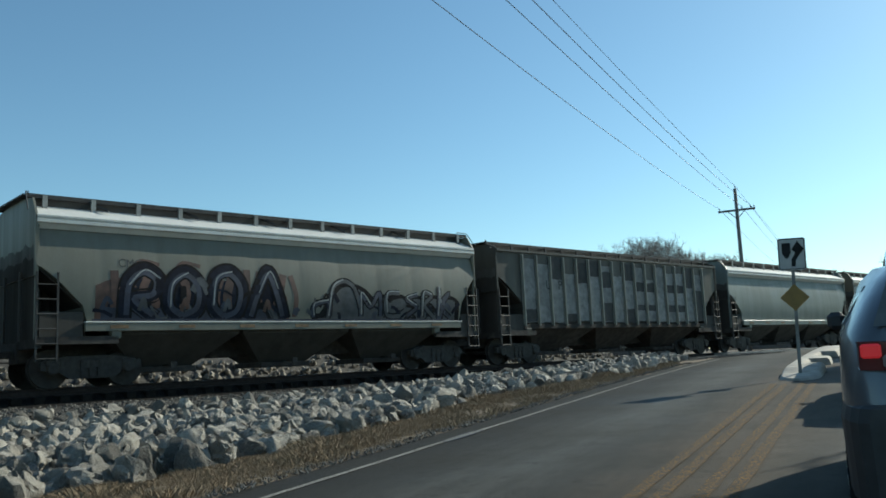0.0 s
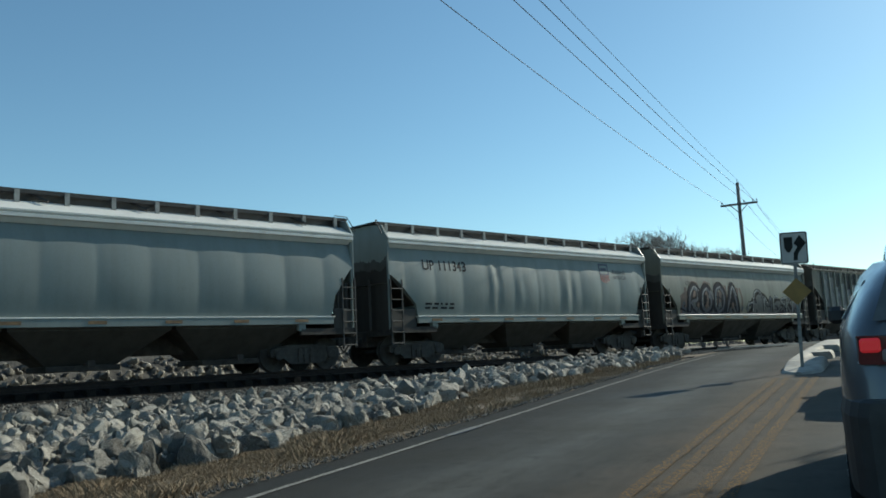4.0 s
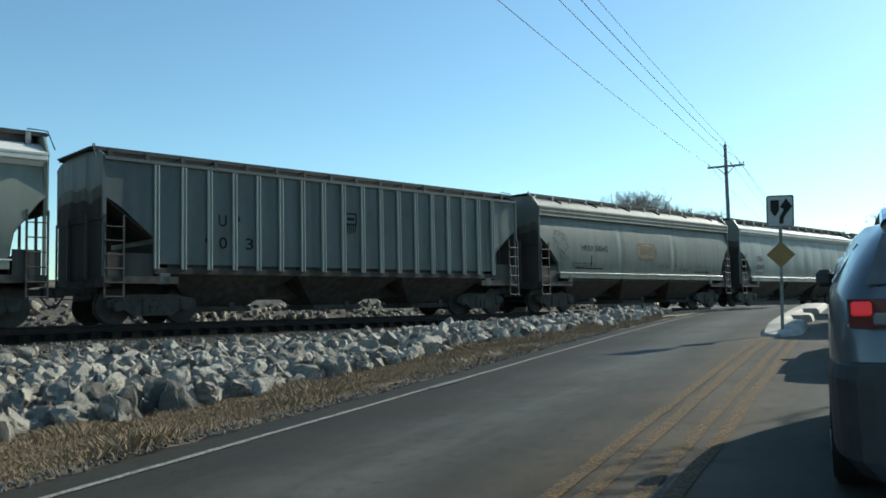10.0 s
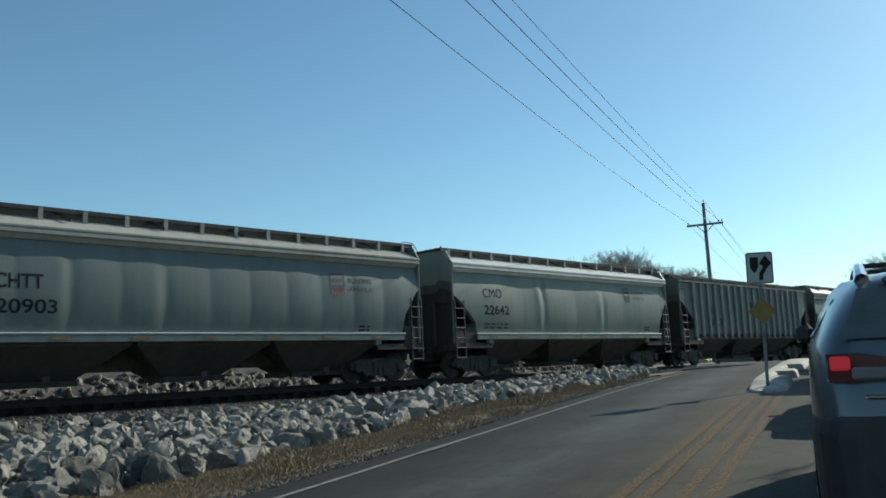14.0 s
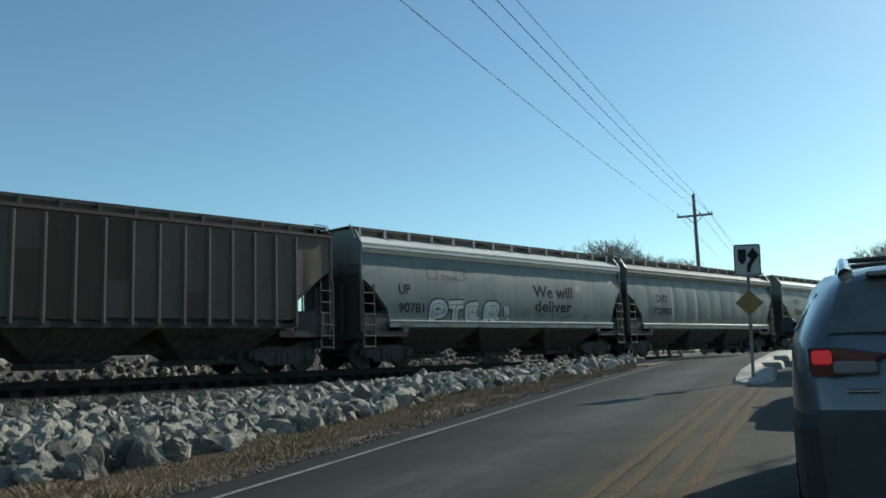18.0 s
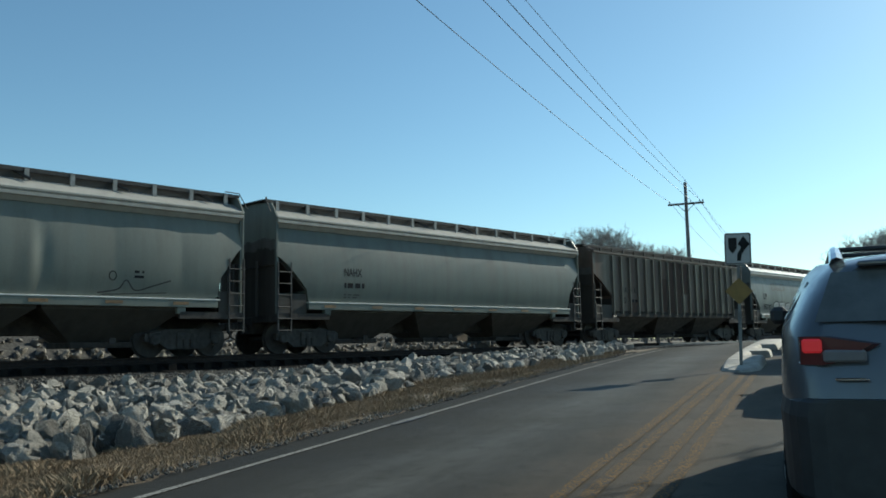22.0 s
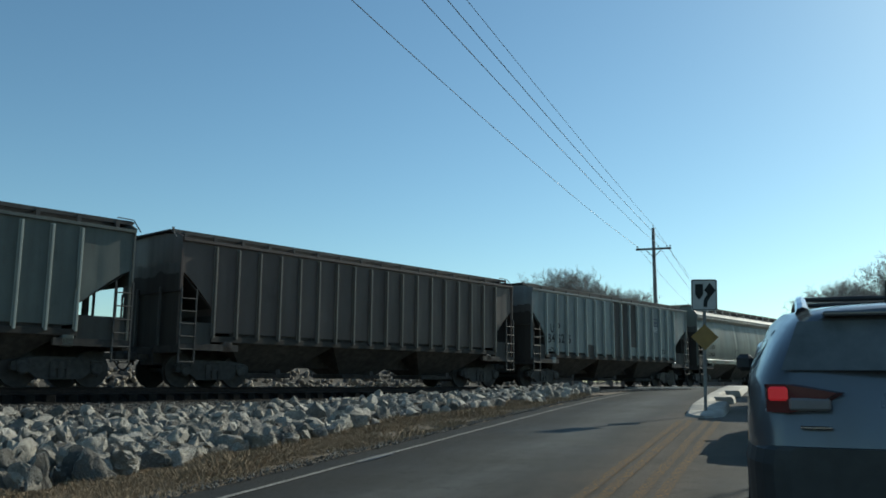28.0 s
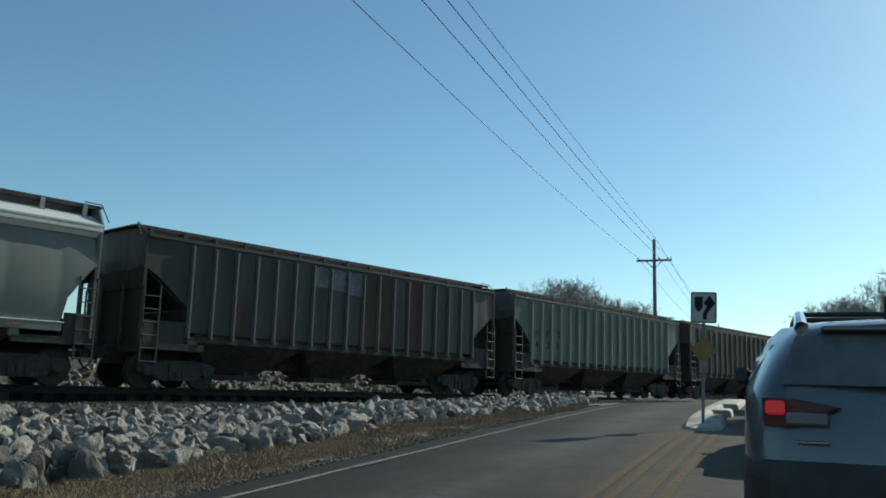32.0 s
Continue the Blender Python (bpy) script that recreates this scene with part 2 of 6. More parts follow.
# ---------------------------------------------------------------- ground
def earth():
    m, nt, b = nodes_of("dry verge earth")
    v = coords(nt, world_space=True)
    big, mid, fine = noise_of(nt, v, 0.35, 5), noise_of(nt, v, 2.2, 6, 0.7), noise_of(nt, v, 30, 4, 0.7)
    c = ramp(nt, mid, [(0.25, (0.075, 0.053, 0.035)), (0.5, (0.15, 0.107, 0.066)), (0.75, (0.23, 0.17, 0.105))])
    c = mixed(nt, ramp(nt, big, [(0.35, (0, 0, 0)), (0.7, (0.6, 0.6, 0.6))]), c, (0.14, 0.11, 0.065))
    c = mixed(nt, ramp(nt, fine, [(0.3, (0.5, 0.5, 0.5)), (0.7, (0, 0, 0))]), c, (0.04, 0.032, 0.024))
    nt.links.new(c, b.inputs["Base Color"])
    b.inputs["Roughness"].default_value = 0.95
    bumped(nt, b, fine, 0.25, 0.02)
    return m


def asphalt():
    m, nt, b = nodes_of("worn asphalt")
    v = coords(nt, world_space=True)
    tc = nt.nodes.new("ShaderNodeMapping")           # along the lanes: tyre-polished bands and oil
    tc.inputs["Rotation"].default_value = (0, 0, ROAD_AZ)
    nt.links.new(v, tc.inputs["Vector"])
    tl = nt.nodes.new("ShaderNodeMapping")
    tl.inputs["Scale"].default_value = (1.0, 0.05, 1)
    nt.links.new(tc.outputs[0], tl.inputs["Vector"])
    band = noise_of(nt, tl.outputs[0], 1.6, 4, 0.6)
    big, grain, pit = noise_of(nt, v, 0.5, 5, 0.6), noise_of(nt, v, 90, 3, 0.7), noise_of(nt, v, 260, 2, 0.5)
    sep = nt.nodes.new("ShaderNodeSeparateXYZ")          # across the lanes: polished paths and brown silt by the centre
    nt.links.new(tc.outputs[0], sep.inputs[0])
    wob = nt.nodes.new("ShaderNodeMath")
    wob.operation = "MULTIPLY_ADD"
    nt.links.new(noise_of(nt, v, 0.45, 4, 0.6), wob.inputs[0])
    wob.inputs[1].default_value = 1.3
    nt.links.new(sep.outputs[0], wob.inputs[2])
    span = nt.nodes.new("ShaderNodeMapRange")
    span.inputs["From Min"].default_value, span.inputs["From Max"].default_value = -5.65, 3.75
    nt.links.new(wob.outputs[0], span.inputs["Value"])
    lane = lambda o: (o + 6.3) / 9.4
    paths = ((-6.3, 1.0, 0.96, 0.82, 0.030), (-4.6, 1.0, 0.99, 0.87, 0.035), (-3.4, 1.0, 1.0, 0.90, 0.103), (-2.6, 1.0, 0.95, 0.80, 0.056), (-1.9, 1.0, 0.76, 0.50, 0.088),
             (-0.9, 1.0, 0.76, 0.50, 0.088), (-0.2, 1.0, 0.95, 0.80, 0.054), (1.2, 1.0, 0.99, 0.87, 0.084), (3.1, 1.0, 0.98, 0.85, 0.035))
    c = ramp(nt, span.outputs[0], [(lane(o), (r * k, g * k, bl * k)) for o, r, g, bl, k in paths])
    c = mixed(nt, ramp(nt, band, [(0.35, (0.45, 0.45, 0.45)), (0.6, (0, 0, 0))]), c, (0.016, 0.0155, 0.013))
    c = mixed(nt, ramp(nt, big, [(0.42, (0, 0, 0)), (0.72, (0.6, 0.6, 0.6))]), c, (0.038, 0.0365, 0.030))
    blot = noise_of(nt, v, 5.5, 6, 0.75)
    c = mixed(nt, ramp(nt, blot, [(0.30, (0.6, 0.6, 0.6)), (0.48, (0, 0, 0))]), c, (0.012, 0.011, 0.009))
    c = mixed(nt, ramp(nt, blot, [(0.62, (0, 0, 0)), (0.75, (0.45, 0.45, 0.45))]), c, (0.085, 0.076, 0.062))
    c = mixed(nt, ramp(nt, grain, [(0.45, (0, 0, 0)), (0.75, (0.6, 0.6, 0.6))]), c, (0.052, 0.050, 0.042))
    nt.links.new(c, b.inputs["Base Color"])
    nt.links.new(ramp(nt, big, [(0.2, (0.58,) * 3), (0.8, (0.80,) * 3)]), b.inputs["Roughness"])
    b.inputs["Specular IOR Level"].default_value = 0.10
    bumped(nt, b, pit, 0.5, 0.006)
    return m


def stony(name, lo, hi, scale=3.0, relief=0.10):
    m, nt, b = nodes_of(name)
    v = coords(nt)
    n1, n2 = noise_of(nt, v, scale, 6, 0.65), noise_of(nt, v, scale * 7, 5, 0.7)
    rnd = nt.nodes.new("ShaderNodeNewGeometry").outputs["Random Per Island"]
    obr = nt.nodes.new("ShaderNodeObjectInfo").outputs["Random"]
    add = nt.nodes.new("ShaderNodeMath")
    add.operation = "ADD"
    nt.links.new(rnd, add.inputs[0])
    nt.links.new(obr, add.inputs[1])
    fr = nt.nodes.new("ShaderNodeMath")
    fr.operation = "FRACT"
    nt.links.new(add.outputs[0], fr.inputs[0])
    c = ramp(nt, fr.outputs[0], [(0.0, lo), (0.35, tuple((a + b2) / 2 for a, b2 in zip(lo, hi))), (1.0, hi)])
    c = mixed(nt, ramp(nt, n1, [(0.4, (0, 0, 0)), (0.7, (0.55, 0.55, 0.55))]), c, tuple(x * 0.55 for x in lo))
    c = mixed(nt, ramp(nt, n2, [(0.5, (0, 0, 0)), (0.8, (0.3, 0.3, 0.3))]), c, (0.3, 0.26, 0.2))
    nt.links.new(c, b.inputs["Base Color"])
    b.inputs["Roughness"].default_value = 0.9
    n3 = noise_of(nt, v, scale * 2.6, 5, 0.75)
    bumped(nt, b, mixed(nt, 0.45, n3, n2), 0.9, relief)
    return m


EARTH, ASPHALT = earth(), asphalt()
LIMESTONE = stony("white limestone", (0.085, 0.078, 0.066), (0.47, 0.43, 0.36))
GRAVEL = stony("grey ballast", (0.045, 0.041, 0.036), (0.21, 0.195, 0.17), 9, 0.012)


def graded(lo, hi, near_lo, near_hi, step):
    """Coordinates: even steps in the middle, growing towards the ends."""
    vals = list(np.arange(near_lo, near_hi + 0.001, step))
    g = step
    while vals[-1] < hi:
        g *= 1.35
        vals.append(vals[-1] + g)
    g = step
    while vals[0] > lo:
        g *= 1.35
        vals.insert(0, vals[0] - g)
    return vals


def sheet(name, us, vs, place, material):
    verts = [place(u, v) for u in us for v in vs]
    n = len(vs)
    faces = [(i * n + j, (i + 1) * n + j, (i + 1) * n + j + 1, i * n + j + 1) for i in range(len(us) - 1) for j in range(n - 1)]
    me = bpy.data.meshes.new(name)
    me.from_pydata(verts, [], faces)
    me.materials.append(material)
    for p in me.polygons:
        p.use_smooth = True
    return new(name, me)


def far_ground(x, y):
    s, o = x * RS + y * RC, x * RC - y * RS
    z = ground_z(x, y)
    if -5.75 < o < 3.1 and -70 < s < 74:
        z -= 0.07
    return (x, y, z)


tagged(sheet("ground", graded(-3500, 3500, -26, 42, 0.5), graded(-3500, 3500, -10, 60, 0.5), far_ground, EARTH),
       "dry brown earth with winter grass, flat to the horizon", "ground", kind="structure")


def road_place(s, o):
    crown = -0.02 * ((o + 1.4) / 4.2) ** 2
    p = on_road(s, o)
    d = p.x * TC - p.y * TS - TRACK_D
    z = road_z(s) + crown
    if abs(d) < 2.2:
        z = min(z, RAIL_Z - 0.035)
    return (p.x, p.y, z)


def edge_wander(s, o):
    if o in (-5.75, 3.1):
        return o + 0.10 * noise.noise(Vector((s * 0.9, o, 3))) + 0.04 * noise.noise(Vector((s * 5, o, 3)))
    return o


tagged(sheet("road", graded(-70, 74, -4, 34, 0.25), [-5.75, -5.6, -5.3, -5.1, -4.6, -4, -3, -2.4, -1.95, -1.5, -1, -0.4, 0.4, 1.2, 2.2, 2.6, 2.9, 3.1],
             lambda s, o: road_place(s, edge_wander(s, o)), ASPHALT),
       "worn grey two-lane asphalt road climbing to the crossing", "road", kind="structure")


def road_line(name, o0, o1, s0, s1, material, label, worn=0.0, lift=0.009, seed=0):
    """A painted line: short plates whose edges wander, with pieces worn away."""
    rnd = random.Random(seed)
    verts, faces = [], []
    s = s0
    while s < s1:
        e = min(s1, s + 0.22)
        if rnd.random() > worn:
            i = len(verts)
            for ss in (s, e):
                for oo in (o0, o1):
                    w = 0.012 * noise.noise(Vector((ss * 4, oo * 9, seed))) + 0.02 * noise.noise(Vector((ss * 0.45, 3, seed)))
                    p = road_place(ss, oo + w)
                    verts.append((p[0], p[1], p[2] + lift))
            faces.append((i, i + 1, i + 3, i + 2))
        s = e
    me = bpy.data.meshes.new(name)
    me.from_pydata(verts, [], faces)
    me.materials.append(material)
    return tagged(new(name, me), label, "road marking", kind="structure")


def paint(name, color, gone):
    m, nt, b = nodes_of(name)
    v = coords(nt, world_space=True)
    n, g = noise_of(nt, v, 34, 6, 0.75), noise_of(nt, v, 1.3, 3)
    c = mixed(nt, ramp(nt, n, [(0.5 - gone, (0, 0, 0)), (0.62 - gone * 0.4, (1, 1, 1))]), (0.055, 0.053, 0.05), color)
    c = mixed(nt, ramp(nt, g, [(0.3, (0.25, 0.25, 0.25)), (0.6, (0, 0, 0))]), c, (0.07, 0.06, 0.045))
    nt.links.new(c, b.inputs["Base Color"])
    b.inputs["Roughness"].default_value = 0.85
    b.inputs["Specular IOR Level"].default_value = 0.08
    return m


EDGE_PAINT = paint("worn white line paint", (0.34, 0.33, 0.295), 0.12)
YELLOW_PAINT = paint("worn yellow line paint", (0.22, 0.125, 0.036), 0.038)
road_line("edge_line", -5.25, -5.17, -20, 33, EDGE_PAINT, "thin worn white edge line along the asphalt", 0.0, seed=1)
for k, o in enumerate((-1.86, -1.65, -1.33, -1.12)):
    road_line("centre_line", o - 0.062, o + 0.062, -20, 18.2, YELLOW_PAINT, "worn yellow centre line on grey asphalt", 0.0, seed=5 + k)
road_line("edge_line", 2.35, 2.47, -20, 36, EDGE_PAINT, "thin worn white edge line along the asphalt", 0.02, seed=2)

# dark tar repair beside the edge line
bm = bmesh.new()
ring = []
for k in range(14):
    a = k * math.tau / 14
    r = 1 + 0.25 * noise.noise(Vector((math.cos(a) * 2, math.sin(a) * 2, 4)))
    p = road_place(10.55 + 0.62 * r * math.cos(a), -5.2 + 0.10 * r * math.sin(a))
    ring.append(bm.verts.new((p[0], p[1], p[2] + 0.009)))
bm.faces.new(ring)
tagged(new("tar_patch", mesh_of(bm, "tar_patch", plain("fresh tar", (0.012, 0.012, 0.013), 0.5))), "small black tar patch on the road edge", "tar patch", kind="structure")

# ---------------------------------------------------------------- track
def ballast_place(s, d):
    a = abs(d)
    z = RAIL_Z - 0.19 - 0.22 * smooth01((a - 0.85) / 0.7) - max(0.0, a - 1.55) * 0.2 - max(0.0, a - 2.4) * 0.3 + 0.02 * noise.noise(Vector((s * 1.7, d * 1.7, 0)))
    if 35.5 < s < 66:
        z = RAIL_Z - 0.16
    p = on_track(s, d)
    if d < -2.6:
        z = max(z, ground_z(p.x, p.y) + 0.03)
    return (p.x, p.y, z)


BED_S = graded(-330, 330, -8, 50, 0.3)
BED_GREY = plain("dark ballast bed", (0.048, 0.044, 0.039), 0.95, 0, 0.6, 24, 0.7, dist=0.03)
BED_PALE = plain("pale crushed stone", (0.10, 0.094, 0.083), 0.95, 0, 0.5, 12, 0.8, dist=0.05)
# strip between the rails coloured near black for the train's shade
BED_SHADE = plain("shade-black ballast", (0.016, 0.0145, 0.013), 0.95, 0, 0.5, 24, 0.7, dist=0.03)
for ds, mat, label in (([-9.0, -8.2, -7.4, -6.6, -5.8, -5.0, -4.2, -3.4, -2.7, -2.2, -1.75, -1.5], BED_PALE, "pale crushed stone heaped beyond the rails"),
                       ([-1.5, -1.2, -0.85, -0.6, 0, 0.6, 0.85, 1.0, 1.2, 1.35, 1.5], BED_SHADE, "ballast between the rails, coloured black for shade"),
                       ([1.5, 1.75, 2.2, 2.7, 3.2, 3.7, 4.3], BED_GREY, "grey crushed-stone ballast beside the rails")):
    tagged(sheet("ballast", BED_S, ds, ballast_place, mat), label, "ballast", kind="structure")


def rail_bar(name, d):
    sec = [(-0.07, -0.18), (0.07, -0.18), (0.07, -0.165), (0.012, -0.145), (0.012, -0.05), (0.037, -0.035), (0.037, -0.004), (0.028, 0.0),
           (-0.028, 0.0), (-0.037, -0.004), (-0.037, -0.035), (-0.012, -0.05), (-0.012, -0.145), (-0.07, -0.165)]
    bm = bmesh.new()
    ends = []
    for s in (-330, 330):
        ends.append([bm.verts.new(on_track(s, d + a, RAIL_Z + b)) for a, b in sec])
    n = len(sec)
    for i in range(n):
        f = bm.faces.new((ends[0][i], ends[0][(i + 1) % n], ends[1][(i + 1) % n], ends[1][i]))
        f.material_index = 1 if i == 7 else 0
    bm.faces.new(ends[0][::-1])
    bm.faces.new(ends[1])
    me = mesh_of(bm, name, RAIL_SIDE)
    me.materials.append(RAIL_TOP)
    return tagged(new(name, me), "rusty steel rail with a polished head", "rail", "rails of the track", kind="structure")


track = rail_bar("rail", 0.7525)
rail_bar("rail", -0.7525)
bm = bmesh.new()
box(bm, -0.115, 0.115, -1.3, 1.3, -0.37, -0.175, 0.012)
tie_mesh = mesh_of(bm, "tie", TIE)
for k in range(130):
    s = -12 + k * 0.52
    if 36 < s < 64:
        continue
    t = new("tie", tie_mesh)
    t.parent = track
    t.matrix_basis = Matrix.Translation(on_track(s, 0, RAIL_Z)) @ pose(0, 0, 0, 0, 0, 90 - 47 + random.uniform(-1, 1))
# concrete panels that carry the road over the rails
bm = bmesh.new()
for d0, d1 in ((-1.55, -0.84), (-0.66, 0.66), (0.84, 1.55)):
    for k in range(11):
        s = 37.0 + k * 2.45
        box(bm, s, s + 2.42, d0, d1, -0.17, -0.012, 0.008)
ob = new("crossing_panel", mesh_of(bm, "crossing_panel", plain("crossing concrete", (0.30, 0.29, 0.27), 0.85, 0, 0.3, 3)))
ob.matrix_world = Matrix.Translation(on_track(0, 0, RAIL_Z)) @ pose(0, 0, 0, 0, 0, 43) @ Matrix.Diagonal((1, -1, 1, 1))
ob.data.flip_normals()
tagged(ob, "grey concrete panels of the level crossing", "crossing panel", kind="structure")


# ---------------------------------------------------------------- rocks
def rock_mesh(seed, sub=2):
    """A lumpy quarried boulder: a few broken faces, worn edges and pitted hollows."""
    rnd = random.Random(seed)
    bm = bmesh.new()
    bmesh.ops.create_icosphere(bm, subdivisions=sub, radius=0.5)
    cuts = [(Vector((rnd.gauss(0, 1), rnd.gauss(0, 1), rnd.gauss(0, 1))).normalized(), rnd.uniform(0.25, 0.42)) for _ in range(13)]
    stretch = Vector((rnd.uniform(0.85, 1.25), rnd.uniform(0.75, 1.1), rnd.uniform(0.66, 0.95)))
    for v in bm.verts:
        p = v.co.copy()
        for nrm, h in cuts:                 # broken faces, their edges worn
            k = p.dot(nrm)
            if k > h:
                p -= nrm * (k - h) * 0.92
        q = p + Vector((seed * 7.1, 0, 0))
        p *= 1 + 0.34 * noise.noise(q * 2.4) - 0.32 * abs(noise.noise(q * 4.0)) + 0.19 * noise.noise(q * 8) - 0.08 * abs(noise.noise(q * 16))
        v.co = Vector((p.x * stretch.x, p.y * stretch.y, p.z * stretch.z))
    me = mesh_of(bm, "stone", LIMESTONE)
    return sharp(me, 34) if sub > 1 else me


ROCKS = [rock_mesh(k, 3) for k in range(16)]
ROCKS_MID = [rock_mesh(k, 2) for k in range(16)]
ROCKS_LOW = [rock_mesh(k + 40, 1) for k in range(8)]


def joined(name, meshes, poses, material, smooth=False):
    """Copies of small meshes at many poses, as one mesh."""
    data = [(np.array([v.co[:] for v in m.vertices]), [tuple(p.vertices) for p in m.polygons]) for m in meshes]
    verts, faces, base = [], [], 0
    for k, m in poses:
        v, f = data[k % len(data)]
        a = np.array(m)
        verts.append(v @ a[:3, :3].T + a[:3, 3])
        faces += [tuple(i + base for i in q) for q in f]
        base += len(v)
    me = bpy.data.meshes.new(name)
    me.from_pydata(np.concatenate(verts).tolist(), [], faces)
    me.materials.append(material)
    return new(name, sharp(me, 34) if smooth else me)


rnd = random.Random(11)
near_rocks, other_rocks = [], []
gx = -24.0
while gx < 20:
    gy = 4.0
    while gy < 36:
        x, y = gx + rnd.uniform(-0.15, 0.15), gy + rnd.uniform(-0.15, 0.15)
        s, o = x * RS + y * RC, x * RC - y * RS
        st, d = x * TS + y * TC, x * TC - y * TS - TRACK_D
        az = math.degrees(math.atan2(x, y))
        limit = -7.75 - 0.45 * math.sin(s * 0.35 + 1) - 0.3 * noise.noise(Vector((s, 1, 0))) + 0.9 * smooth01((s - 14) / 9)
        if d > 2.45 + 0.35 * noise.noise(Vector((st * 0.7, 5, 0))) and o < limit and -46 < az < 28:
            edge = min(1.0, (limit - o) / 2.5)
            size = rnd.uniform(0.25, 0.48) * (1.12 - 0.2 * edge)
            if rnd.random() < 0.12:
                size *= 1.22
            if rnd.random() < 0.10:
                size *= 0.6
            z = ground_z(x, y) + size * 0.20 + (0.16 * rnd.random() if edge > 0.35 else 0)
            m = Matrix.LocRotScale((x, y, z), Euler([rnd.uniform(0, 6.28) for _ in range(3)]), (size * 1.12,) * 3)
            other_rocks.append((math.hypot(x, y), rnd.randrange(16), m))
        gy += 0.28
    gx += 0.28
other_rocks.sort(key=lambda r: r[0])
near_rocks, other_rocks = other_rocks[:300], other_rocks[300:]
bank = tagged(joined("riprap_bank", ROCKS + ROCKS_MID, [(k + (0 if n < 450 else 16), m) for n, (_, k, m) in enumerate(other_rocks)], LIMESTONE, True),
              "bank of broken white limestone boulders below the track", "rocks", kind="stuff")
for _, k, m in near_rocks:
    st = new("stone", ROCKS[k])
    st.parent = bank
    st.matrix_basis = m
far = []
s = -14.0
while s < 36:
    for lane in range(7):
        p = on_track(s + rnd.uniform(-0.2, 0.2), -3.5 - lane * 0.22 + rnd.uniform(-0.15, 0.15))
        size = rnd.uniform(0.16, 0.38)
        far.append((rnd.randrange(8), Matrix.LocRotScale((p.x, p.y, ground_z(p.x, p.y) + size * 0.22), Euler([rnd.uniform(0, 6) for _ in range(3)]), (size,) * 3)))
    s += 0.24
tagged(joined("riprap_far", ROCKS_MID[:8], far, LIMESTONE, True), "pale broken stones lining the far side of the track", "rocks", kind="stuff")

# loose ballast stones on the shoulder
peb = []
for _ in range(17000):
    s, d = rnd.uniform(-4, 37), rnd.uniform(1.5, 3.5)
    if rnd.random() < 0.25:
        d = rnd.uniform(2.4, 4.4)
    q = ballast_place(s, min(d, 3.9))
    p = on_track(s, d)
    z = max(q[2], ground_z(p.x, p.y))
    size = rnd.uniform(0.05, 0.11)
    peb.append((rnd.randrange(8), Matrix.LocRotScale((p.x, p.y, z + 0.01), Euler([rnd.uniform(0, 6) for _ in range(3)]), (size,) * 3)))
tagged(joined("ballast_stones", ROCKS_LOW, peb, GRAVEL), "loose grey ballast stones on the track shoulder", "gravel", kind="stuff")


# fine gravel and clods washed along the road edge
peb = []
for _ in range(5000):
    s, o = rnd.uniform(1, 30), -5.66 - abs(rnd.gauss(0, 0.35))
    p = on_road(s, o)
    size = rnd.uniform(0.02, 0.055) * (1.6 if rnd.random() < 0.05 else 1)
    peb.append((rnd.randrange(8), Matrix.LocRotScale((p.x, p.y, ground_z(p.x, p.y) + 0.004), Euler([rnd.uniform(0, 6) for _ in range(3)]), (size,) * 3)))
tagged(joined("verge_gravel", ROCKS_LOW, peb, GRAVEL), "fine gravel and clods along the asphalt edge", "gravel", kind="stuff")

# ---------------------------------------------------------------- dry grass on the verge
def straw():
    m, nt, b = nodes_of("dry grass")
    r = nt.nodes.new("ShaderNodeNewGeometry").outputs["Random Per Island"]
    c = ramp(nt, r, [(0.0, (0.12, 0.085, 0.05)), (0.4, (0.23, 0.166, 0.096)), (0.8, (0.34, 0.255, 0.16)), (1.0, (0.17, 0.132, 0.08))])
    nt.links.new(c, b.inputs["Base Color"])
    b.inputs["Roughness"].default_value = 0.8
    return m


def grass(name, spots, label):
    verts, faces = [], []
    for x, y, h in spots:
        z = ground_z(x, y)
        a, lean, w = rnd.uniform(0, 6.28), rnd.uniform(0.25, 1.1) * h, rnd.uniform(0.0008, 0.0019)
        ca, sa = math.cos(a), math.sin(a)
        i = len(verts)
        verts += [(x - w * sa, y + w * ca, z - 0.01), (x + w * sa, y - w * ca, z - 0.01),
                  (x + 0.45 * lean * ca + w * 0.7 * sa, y + 0.45 * lean * sa - w * 0.7 * ca, z + 0.62 * h),
                  (x + lean * ca, y + lean * sa, z + h)]
        faces += [(i, i + 1, i + 2), (i, i + 2, i + 3)]
    me = bpy.data.meshes.new(name)
    me.from_pydata(verts, [], faces)
    me.materials.append(straw())
    return tagged(new(name, me), label, "grass", kind="stuff")


spots = []
while len(spots) < 210000:
    s = rnd.uniform(0.5, 30) if rnd.random() < 0.6 else rnd.uniform(0.5, 13)
    o = rnd.triangular(-8.6, -5.65, -6.9)
    p = on_road(s, o)
    if noise.noise(Vector((p.x * 1.1, p.y * 1.1, 2))) + rnd.uniform(-0.5, 0.5) < -0.12:
        continue
    tall = 0.45 + 2.2 * max(0, noise.noise(Vector((p.x * 0.9, p.y * 0.9, 9))) + 0.12)
    spots.append((p.x, p.y, rnd.uniform(0.03, 0.085) * tall))
grass("verge_grass", spots, "short dry straw-coloured grass along the road edge")

# ---------------------------------------------------------------- freight cars
def smooth_y(z):
    return 1.60 - (0.19 if z > 2.35 else 0.27) * ((z - 2.35) / 1.4) ** 2


